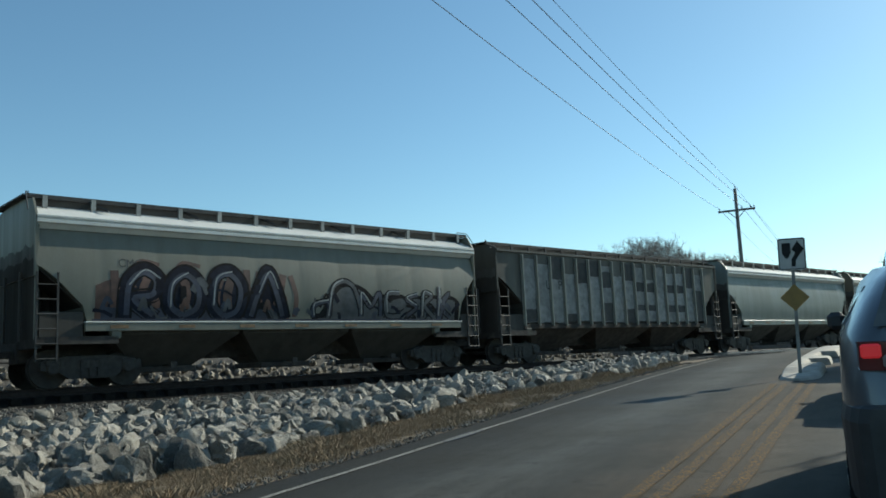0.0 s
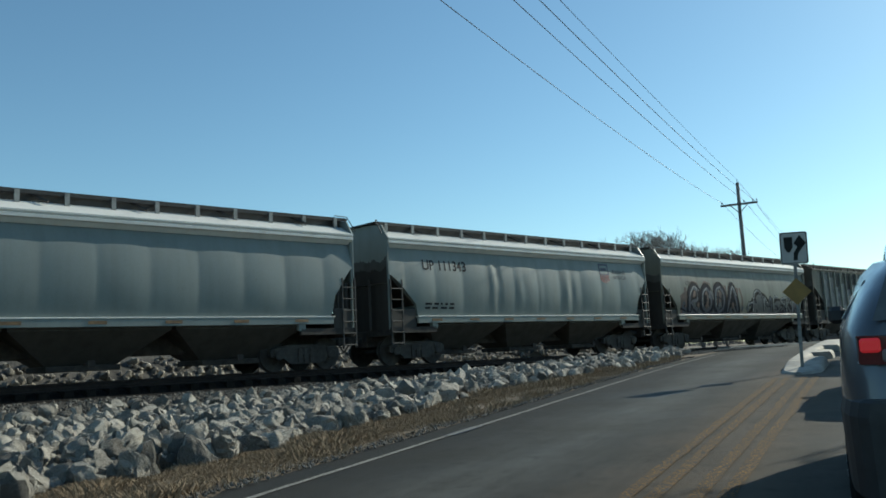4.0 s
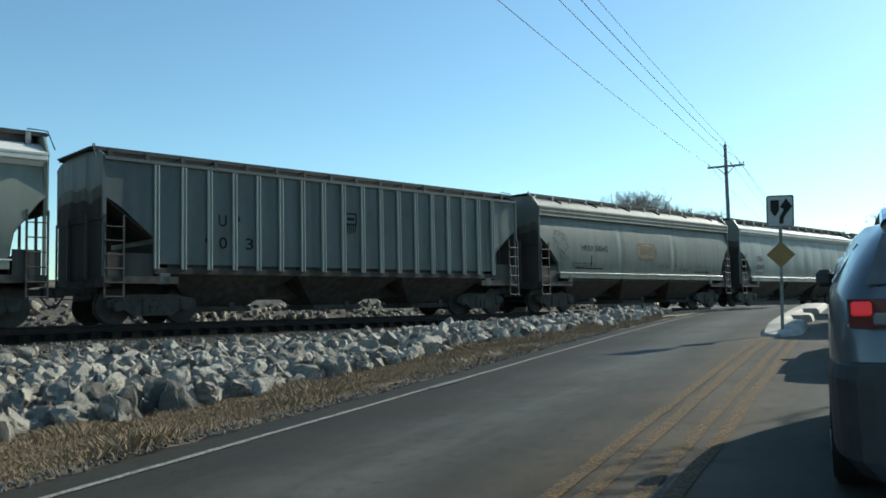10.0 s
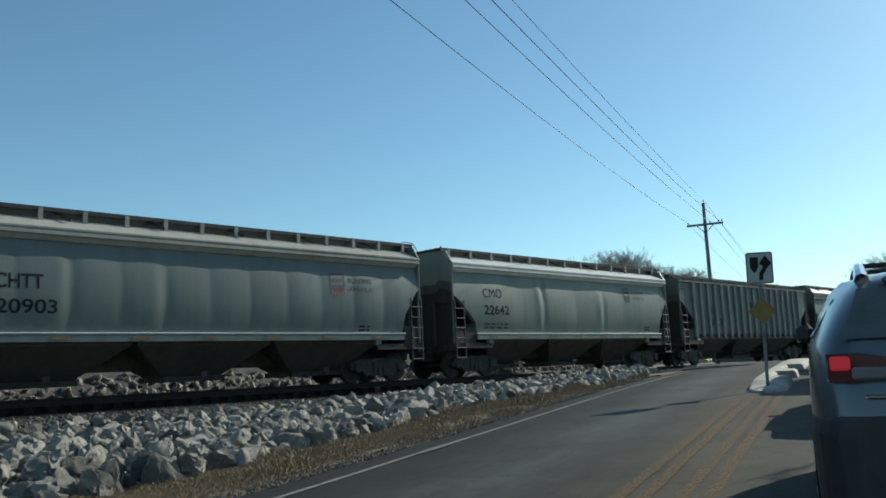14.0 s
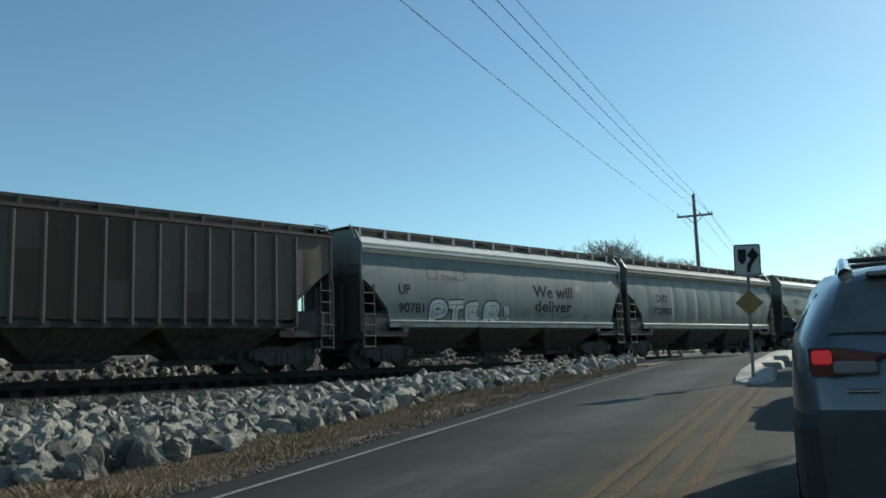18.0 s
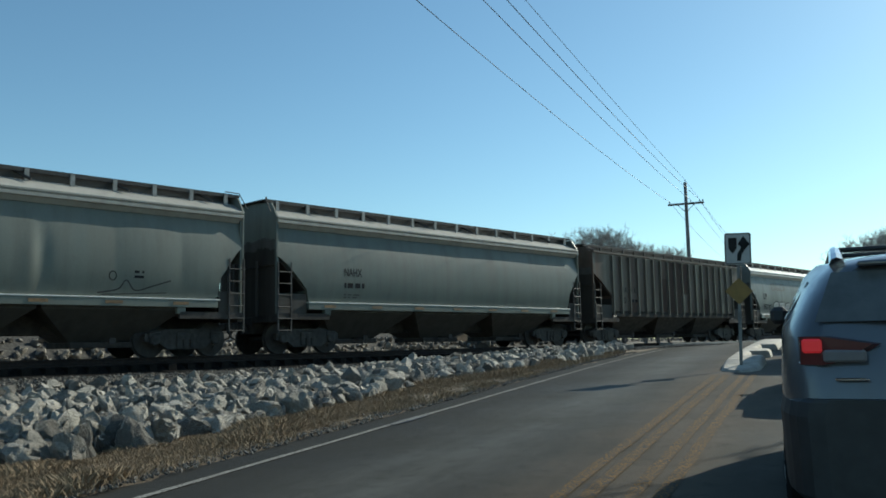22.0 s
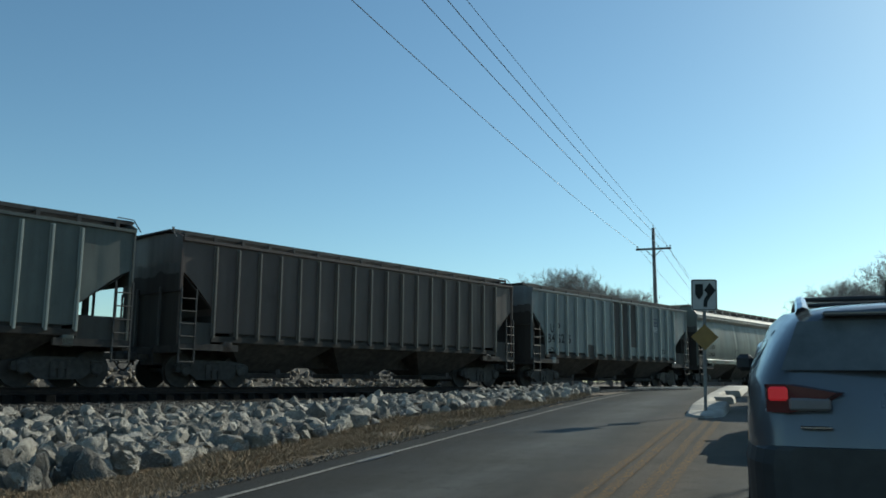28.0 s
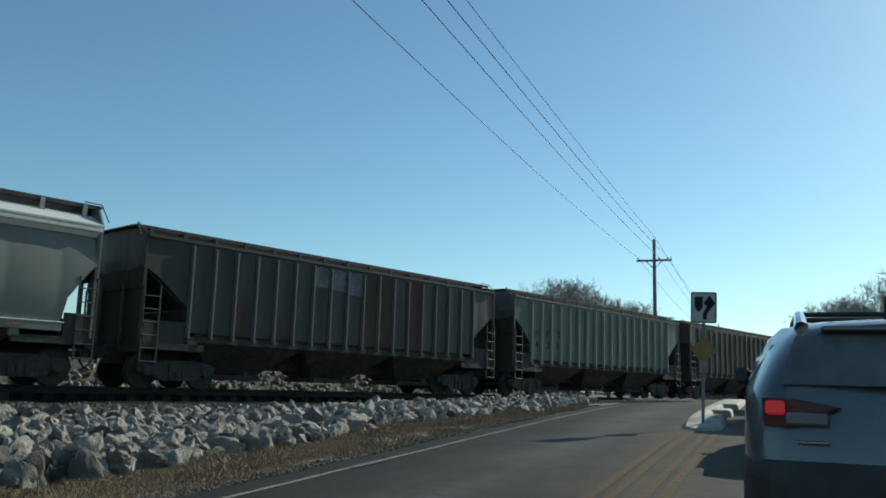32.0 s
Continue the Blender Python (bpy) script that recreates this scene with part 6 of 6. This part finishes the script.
for k, (deg, dist, f) in enumerate(((13.2, 124, 1.02), (15.5, 127, 1.08), (17.7, 134, 1.08), (18.4, 138, 0.92), (12.4, 126, 0.92),
                                    (29.8, 140, 0.82), (30.9, 134, 0.92), (33.2, 122, 0.98), (34.6, 114, 0.98), (36.0, 108, 0.98))):
    x, y = at_bearing(deg, dist)
    copy_thing(grown[k % 3], Matrix.LocRotScale((x, y, ground_z(x, y)), Euler((0, 0, k * 2.1)), None) @ Matrix.Diagonal((f, f, f, 1)))
x, y = at_bearing(42.4, 58)
bare_tree("bare_tree", x, y, 17, 0.75, 60, "tall bare tree beside the road", 6, 0.34)
x, y = at_bearing(43.8, 17.3)
bare_tree("bare_tree", x, y, 9, 0.7, 61, "bare roadside tree that shades the lane", 5, 0.22)


def woods():
    """A far line of leafless woodland: many thin upright stems and twig clumps."""
    rr = random.Random(77)
    verts, faces = [], []
    for k in range(5200):
        deg, dist = rr.uniform(-60, 62), rr.uniform(260, 420)
        h = 5 + 6 * (0.5 + 0.5 * noise.noise(Vector((deg * 0.35, 1, 0)))) * rr.uniform(0.5, 1.1)
        x, y = at_bearing(deg, dist)
        w = rr.uniform(0.05, 0.16)
        lean, i = rr.gauss(0, 0.9), len(verts)
        c, s = math.cos(radians(deg)), -math.sin(radians(deg))
        verts += [(x - w * c, y - w * s, 0), (x + w * c, y + w * s, 0), (x + lean * c + 0.03, y + lean * s, h), (x + lean * c - 0.03, y + lean * s, h)]
        faces.append((i, i + 1, i + 2, i + 3))
        for _ in range(5):
            f, l2 = rr.uniform(0.25, 0.9), rr.gauss(0, 1.6)
            bx, by, bz = x + lean * f * c, y + lean * f * s, h * f
            i = len(verts)
            verts += [(bx, by, bz - 0.06), (bx, by, bz + 0.06), (bx + l2 * c, by + l2 * s, bz + abs(l2) * rr.uniform(0.5, 1.1))]
            faces.append((i, i + 1, i + 2))
    for k in range(9000):                                # undergrowth
        deg, dist = rr.uniform(-60, 62), rr.uniform(250, 400)
        if 15.0 < deg < 19.8:
            continue
        x, y = at_bearing(deg, dist)
        c, s = math.cos(radians(deg)), -math.sin(radians(deg))
        w, hh, i = rr.uniform(0.3, 1.3), rr.uniform(0.8, 3.6), len(verts)
        verts += [(x - w * c, y - w * s, 0), (x + w * c, y + w * s, 0), (x + w * rr.uniform(-1, 1) * c, y + w * rr.uniform(-1, 1) * s, hh)]
        faces.append((i, i + 1, i + 2))
    me = bpy.data.meshes.new("far_woods")
    me.from_pydata(verts, [], faces)
    me.materials.append(plain("hazy far twigs", (0.12, 0.108, 0.10), 0.95, 0, 0.2, 0.05, 0))
    return tagged(new("far_woods", me), "low line of leafless woodland in the distance", "woods", kind="stuff")


woods()


# ---------------------------------------------------------------- waiting cars
def loft(rings, close_ends=True):
    """Half outlines of (y, z) at each x, mirrored and joined."""
    bm = bmesh.new()
    out = []
    for x, half in rings:
        out.append([bm.verts.new((x if not isinstance(x, tuple) else x[k], y, z)) for k, (y, z) in enumerate(half)] +
                   [bm.verts.new((x if not isinstance(x, tuple) else x[k], -y, z)) for k, (y, z) in reversed(list(enumerate(half)))])
    n = len(out[0])
    for a, b in zip(out, out[1:]):
        for k in range(n):
            bm.faces.new((a[k], a[(k + 1) % n], b[(k + 1) % n], b[k]))
    bm.faces.new(out[0][::-1])
    bm.faces.new(out[-1])
    return bm


def car_gloss(name, color, metal=0.5, rough=0.28):
    m, nt, b = nodes_of(name)
    v = coords(nt)
    dust, fine = noise_of(nt, v, 1.6, 5, 0.6), noise_of(nt, v, 40, 3)
    c = mixed(nt, ramp(nt, dust, [(0.35, (0, 0, 0)), (0.75, (0.35, 0.35, 0.35))]), color, (0.09, 0.08, 0.07))
    nt.links.new(c, b.inputs["Base Color"])
    nt.links.new(ramp(nt, dust, [(0.3, (rough,) * 3), (0.75, (rough + 0.3,) * 3)]), b.inputs["Roughness"])
    b.inputs["Metallic"].default_value = metal
    b.inputs["Coat Weight"].default_value, b.inputs["Coat Roughness"].default_value = 0.8, 0.10
    bumped(nt, b, fine, 0.03, 0.004)
    return m


# dusty glass, its base colour lifted to stand for windscreen haze
TINT = plain("dusty haze-lifted tinted glass", (0.12, 0.124, 0.12), 0.22, 0, 0.25, 5, 0)
TRIM = plain("black car plastic", (0.032, 0.032, 0.033), 0.55, 0, 0.25, 9)
TYRE = plain("tyre rubber", (0.02, 0.02, 0.02), 0.85, 0, 0.25, 12)
ALLOY = plain("alloy rim", (0.45, 0.46, 0.47), 0.35, 0.9, 0.15, 8)
CHROME = plain("chrome trim", (0.7, 0.71, 0.72), 0.15, 1.0, 0.05, 5, 0)
LENS_RED = plain("dark red lamp lens", (0.10, 0.022, 0.026), 0.12, 0, 0.2, 6, 0)
LENS_CLEAR = plain("clear lamp lens", (0.20, 0.19, 0.19), 0.12, 0, 0.1, 6, 0)
BRAKE = plain("glowing brake lamp", (0.30, 0.02, 0.03), 0.2, 0, 0.1, 6, 0, (1.0, 0.05, 0.06), 0.20)


PLATE_GREY = plain("dull plate", (0.09, 0.09, 0.09), 0.6, 0, 0.2, 8)


def wheel(car, x, y, rad):
    bm = bmesh.new()
    sgn = 1 if y > 0 else -1
    lathe_y(bm, 0, 0, [(-sgn * 0.11, rad * 0.62), (-sgn * 0.11, rad * 0.93), (-sgn * 0.08, rad), (sgn * 0.08, rad), (sgn * 0.11, rad * 0.93), (sgn * 0.11, rad * 0.66)], 28)
    w = part("tyre", bm, TYRE, car, loc=(x, y, rad))
    bm = bmesh.new()
    lathe_y(bm, 0, 0, [(sgn * 0.03, rad * 0.64), (sgn * 0.085, rad * 0.66), (sgn * 0.085, rad * 0.58), (sgn * 0.05, rad * 0.56), (sgn * 0.05, 0.05)], 24)
    for k in range(5):
        a = k * math.tau / 5
        tube(bm, [(0.04 * math.cos(a), sgn * 0.09, 0.04 * math.sin(a)), (rad * 0.6 * math.cos(a), sgn * 0.08, rad * 0.6 * math.sin(a))], 0.035, sides=6)
    part("rim", bm, ALLOY, w)


def vehicle(name, label, s, o, paint, W, H, LEN, belt, suv=True, rails=True, rad=0.36):
    """A waiting road car seen from behind; x runs forward, its tail at x = 0."""
    car = tagged(new(name), label, "car", "cars waiting at the crossing")
    base = on_road(s, o)
    car.location = (base.x, base.y, road_z(s) - 0.01)
    car.rotation_euler = (0, -math.atan(0.034), math.pi / 2 - ROAD_AZ)
    w = W / 2
    rw = w * 0.70

    def half(top, wt, wb, floor=0.28):
        return [(0.02, floor), (w * 0.86, floor), (w * 0.97, floor + 0.10), (w, 0.55), (w * 0.995, belt - 0.30), (wb - 0.02, belt - 0.06), (wb - 0.03, belt),
                (wt + (wb - wt) * 0.45, belt + (top - belt) * 0.52), (wt + 0.05, top - 0.10), (wt - 0.03, top - 0.025), (wt * 0.6, top + 0.022), (0.02, top + 0.045)]

    hood = belt + 0.02
    tail_top = H - 0.05
    def xs(lo, up):
        return (lo, lo - 0.03, lo - 0.02, lo, lo, lo, lo + 0.04, lo + (up - lo) * 0.55, lo + (up - lo) * 0.92, up, up, up)
    def tucked(half_ring, k):
        return [(y * k, z) for y, z in half_ring]

    rings = [(xs(0.0, 0.34), tucked(half(tail_top, rw - 0.02, w - 0.06), 0.80)), (xs(0.035, 0.37), tucked(half(tail_top + 0.01, rw - 0.02, w - 0.05), 0.87)),
             (xs(0.10, 0.43), tucked(half(H - 0.03, rw - 0.01, w - 0.04), 0.92)), (xs(0.22, 0.54), tucked(half(H - 0.015, rw, w - 0.03), 0.955)),
             (xs(0.55, 0.84), tucked(half(H, rw + 0.01, w - 0.01), 0.985)), (1.05, half(H + 0.01, rw + 0.05, w)),
             (1.6, half(H + 0.02, rw + 0.06, w)), (2.5, half(H, rw + 0.05, w))]
    if not suv:
        rings = [(xs(0.0, 0.06), half(belt + 0.08, rw + 0.08, w - 0.06)), (xs(0.1, 0.3), half(belt + 0.10, rw + 0.08, w - 0.02)), (xs(0.7, 1.0), half(belt + 0.14, rw + 0.06, w)),
                 (1.65, half(H - 0.03, rw, w)), (2.3, half(H, rw, w))]
    rings += [(LEN - 1.75, half(H - 0.10, rw - 0.02, w)), (LEN - 1.15, half(hood + 0.10, rw + 0.08, w - 0.01)), (LEN - 0.5, tucked(half(hood - 0.06, rw + 0.06, w - 0.03), 0.95)), (LEN - 0.2, tucked(half(hood - 0.16, rw + 0.03, w - 0.08), 0.84)), (LEN - 0.02, tucked(half(hood - 0.26, rw, w - 0.12), 0.66))]
    part("body", sharp(mesh_of(loft(rings), "body", paint), 32), None, car)
    # rear window, set into the tail
    zt, zb = (tail_top - 0.04, belt + 0.04)
    if suv:
        x_of = lambda z: 0.04 + (0.335 - 0.04) * ((z - belt) / (tail_top - belt)) - 0.02
        y_of2 = lambda z: (w - 0.215) + ((rw - 0.065) - (w - 0.215)) * ((z - belt) / (tail_top - belt))
    else:
        zt, zb = H - 0.10, belt + 0.17
        x_of = lambda z: 0.92 + (1.58 - 0.92) * ((z - zb) / (zt - zb)) - 0.03
        y_of2 = lambda z: (w - 0.22) + (rw - 0.1 - (w - 0.22)) * ((z - zb) / (zt - zb))
    bm = bmesh.new()
    grid = []
    for j in range(6):
        z = zb + (zt - zb) * j / 5
        grid.append([bm.verts.new((x_of(z) - 0.035 * (1 - (2 * k / 8 - 1) ** 2), y_of2(z) * (2 * k / 8 - 1), z)) for k in range(9)])
    for a, b in zip(grid, grid[1:]):
        for k in range(8):
            bm.faces.new((a[k], a[k + 1], b[k + 1], b[k]))
    part("rear_window", bm, TINT, car, "large dark tinted rear window", smooth=True)
    if suv:
        bm = bmesh.new()
        tube(bm, [(0.0, 0.02, belt + 0.05), (0.01, -0.18, belt + 0.075), (0.02, -0.36, belt + 0.13)], 0.014, 0.009, 6)
        part("rear_wiper", bm, TRIM, car, "black rear wiper arm")
        bm = bmesh.new()
        box(bm, 0.20, 0.36, -rw * 0.72, rw * 0.72, tail_top - 0.012, tail_top + 0.018, 0.01)
        part("roof_spoiler", bm, paint, car, "small spoiler over the rear window")
    # side windows
    for sgn in (-1, 1):
        x0 = 0.62 if suv else 1.5
        cuts = [x0, 1.55, 2.45, LEN - 1.75]
        for a, b in zip(cuts, cuts[1:]):
            bm = bmesh.new()
            lo, hi = belt + 0.05, H - 0.13
            yl, yh = (w - 0.045, rw + 0.085) if suv else (w - 0.035, rw + 0.055)
            fr = b >= LEN - 1.8
            q = [(a + 0.05, yl, lo), (b - 0.05 + (0.45 if fr else 0), yl, lo), (b - 0.05 - (0.12 if fr else 0), yh, hi), (a + 0.05 + (0.14 if a == x0 else 0), yh, hi)]
            snug = lambda x, y: y * (float(np.interp(x, (0.1, 0.55, 1.05), (0.92, 0.965, 1.0))) if suv else 1.0)
            vs = [bm.verts.new((x, sgn * (snug(x, y) + 0.012), z)) for x, y, z in q]
            ws = [bm.verts.new((x, sgn * (snug(x, y) - 0.02), z)) for x, y, z in q]
            bm.faces.new(vs)
            bm.faces.new(ws[::-1])
            for k in range(4):
                bm.faces.new((vs[k], ws[k], ws[(k + 1) % 4], vs[(k + 1) % 4]))
            part("side_window", bm, TINT, car, "dark side glass")
        bm = bmesh.new()                                     # door mirror
        mx = LEN - 1.75
        box(bm, mx - 0.02, mx + 0.14, sgn * (w + 0.05) - 0.08, sgn * (w + 0.05) + 0.06, belt - 0.02, belt + 0.13, 0.035)
        box(bm, mx + 0.02, mx + 0.10, min(sgn * (w - 0.05), sgn * (w + 0.1)), max(sgn * (w - 0.05), sgn * (w + 0.1)), belt + 0.03, belt + 0.09, 0.01)
        part("door_mirror", bm, TRIM, car, "black door mirror")
        # wedge tail lamp wrapping the corner
        zt2, zb2 = belt - 0.04, belt - 0.20
        tail = part("tail_lamp", lamp_wedge(sgn, w * 0.885 if suv else w, zb2, zt2, 0.40 if suv else 0.50), LENS_RED, car, "wrap-round red tail lamp with a clear band")
        part("clear_band", lamp_block(sgn * (w - (0.37 if suv else 0.31)), 0.22, zb2 + 0.015, zb2 + 0.085, -0.062), LENS_CLEAR, tail, "clear reversing lens")
        part("brake_bulb", lamp_block(sgn * (w - (0.205 if suv else 0.14)), 0.105, zt2 - 0.092, zt2 - 0.012, -0.060), BRAKE, tail, "lit red brake lamp")
    lip = 0.88 if suv else 0.60                              # bumper that wraps the rounded tail
    wrap = lambda k: [(0.02, 0.24), (w * 0.88 * k, 0.24), (w * 0.99 * k, 0.34), (w * 1.005 * k, lip - 0.10), (w * 0.985 * k, lip - 0.02), (w * 0.95 * k, lip), (0.02, lip)]
    bm = loft([(-0.075, wrap(0.74)), (-0.055, wrap(0.83)), (0.0, wrap(0.89)), (0.09, wrap(0.935)), (0.22, wrap(0.966)), (0.52, wrap(0.993))])
    part("bumper", bm, TRIM, car, "dark plastic rear bumper")
    bm = bmesh.new()
    box(bm, -0.042, 0.0, 0.48 if suv else 0.29, 0.65 if suv else 0.52, belt - 0.29, belt - 0.272, 0.005)
    part("badge_bar", bm, CHROME, car, "thin chrome badge on the tailgate")
    bm = bmesh.new()
    box(bm, -0.046, 0.0, -0.16, 0.16, belt - 0.48, belt - 0.33, 0.004)
    plate = part("number_plate", bm, PLATE_GREY, car, "dusty grey number plate")
    bm = bmesh.new()
    box(bm, -0.052, -0.046, -0.12, 0.12, belt - 0.43, belt - 0.38, 0)
    part("plate_bar", bm, SIGN_BLACK, plate)
    if rails:
        for sgn in (-1, 1):
            y = sgn * (rw - 0.09)
            bm = bmesh.new()
            tube(bm, [(0.62, y, H - 0.01), (0.78, y, H + 0.06), (1.2, y, H + 0.085), (2.2, y, H + 0.08), (2.75, y, H + 0.05), (2.9, y, H - 0.01)], 0.022, sides=8)
            rail = part("roof_rail", bm, TRIM, car, "black roof rail")
            bm = bmesh.new()
            tube(bm, [(0.46, y, H - 0.035), (0.56, y, H + 0.005), (0.70, y, H + 0.045), (0.84, y, H + 0.065)], 0.045, 0.034, 8)
            part("rail_foot", bm, CHROME, rail, "silver rail foot")
        for cx in (0.95, 1.75):
            bm = bmesh.new()
            box(bm, cx, cx + 0.09, -rw + 0.09, rw - 0.09, H + 0.065, H + 0.095, 0.012)
            part("cross_bar", bm, TRIM, car, "black roof cross bar")
        bm = bmesh.new()
        tube(bm, [(0.9, 0.05, H + 0.03), (0.84, 0.05, H + 0.19)], 0.022, 0.016, 6)
        part("antenna", bm, TRIM, car, "stubby roof antenna")
    for x in (0.95, LEN - 0.95):
        for y in (-(w - 0.11), w - 0.11):
            wheel(car, x, y, rad)
    return car


def lamp_wedge(sgn, w, z0, z1, reach):
    bm = bmesh.new()
    pts = [(0.34, w + 0.012, z1 - 0.02), (0.02, w - 0.035, z1), (-0.045, w - 0.14, z1), (-0.055, w - reach, z1 - 0.045), (-0.052, w - reach + 0.16, z0 + 0.02), (-0.045, w - 0.14, z0), (0.02, w - 0.03, z0), (0.22, w + 0.014, z0 + 0.05)]
    a = [bm.verts.new((x, sgn * y, z)) for x, y, z in pts]
    b = [bm.verts.new((x + 0.06, sgn * (y - 0.05), z)) for x, y, z in pts]
    quads = [(0, 1, 6, 7), (1, 2, 5, 6), (2, 3, 4, 5)]
    for q in quads:
        bm.faces.new([a[i] for i in q])
        bm.faces.new([b[i] for i in reversed(q)])
    for i in range(8):
        bm.faces.new((a[i], b[i], b[(i + 1) % 8], a[(i + 1) % 8]))
    return bm


def lamp_block(y, width, z0, z1, x):
    bm = bmesh.new()
    box(bm, x, x + 0.03, y - width / 2, y + width / 2, z0, z1, 0.012)
    return bm


# the nearest car's blue is lightened for the same haze
vehicle("suv", "dusty dark blue estate car with roof rails and lit brake lamps", 5.25, 0.745, car_gloss("dusty haze-lifted dark blue car paint", (0.085, 0.094, 0.112), 0.3, 0.22), 1.93, 1.69, 4.4, 1.27)
vehicle("sedan", "dark saloon car waiting behind others at the crossing", 12.9, 0.75, car_gloss("black car paint", (0.02, 0.02, 0.024), 0.2), 1.82, 1.48, 4.6, 0.98, False, False, 0.33)
vehicle("suv", "dark grey estate car waiting in the queue", 20.6, 0.42, car_gloss("dark grey car paint", (0.06, 0.06, 0.065), 0.4), 1.85, 1.68, 4.6, 1.12, True, True)
vehicle("sedan", "pale saloon car at the head of the queue", 27.4, 0.35, car_gloss("pale beige car paint", (0.35, 0.33, 0.30), 0.3), 1.82, 1.48, 4.6, 0.98, False, False, 0.33)

# ---------------------------------------------------------------- motion
TRAIN = [(0, -0.00), (2, 12.66), (4, 25.59), (6, 38.83), (8, 52.37), (10, 66.14), (12, 80.10), (14, 94.24), (16, 108.58), (18, 123.10), (20, 137.82), (22, 152.75), (24, 167.86), (26, 183.10), (28, 198.49), (30, 214.06), (32, 229.82)]


def train_at(t):
    """How far the train has run after t seconds."""
    for (t0, s0), (t1, s1) in zip(TRAIN, TRAIN[1:]):
        if t <= t1 + 1e-6:
            return s0 + (s1 - s0) * (t - t0) / (t1 - t0)
    return TRAIN[-1][1]


def motions():
    for car, x in CARS:
        walk(car, [(t, Matrix.Translation(on_track(x + s, 0, RAIL_Z)) @ pose(0, 0, 0, 0, 0, 43)) for t, s in TRAIN])
    for car, x in CARS:
        for ob in car.children_recursive:
            if ob.name.startswith("wheelset"):
                at = ob.location.copy()
                walk(ob, [(k / 15, pose(at.x, at.y, at.z, 0, math.degrees(train_at(k / 15) / 0.457) % 360, 0)) for k in range(481)])


motions()
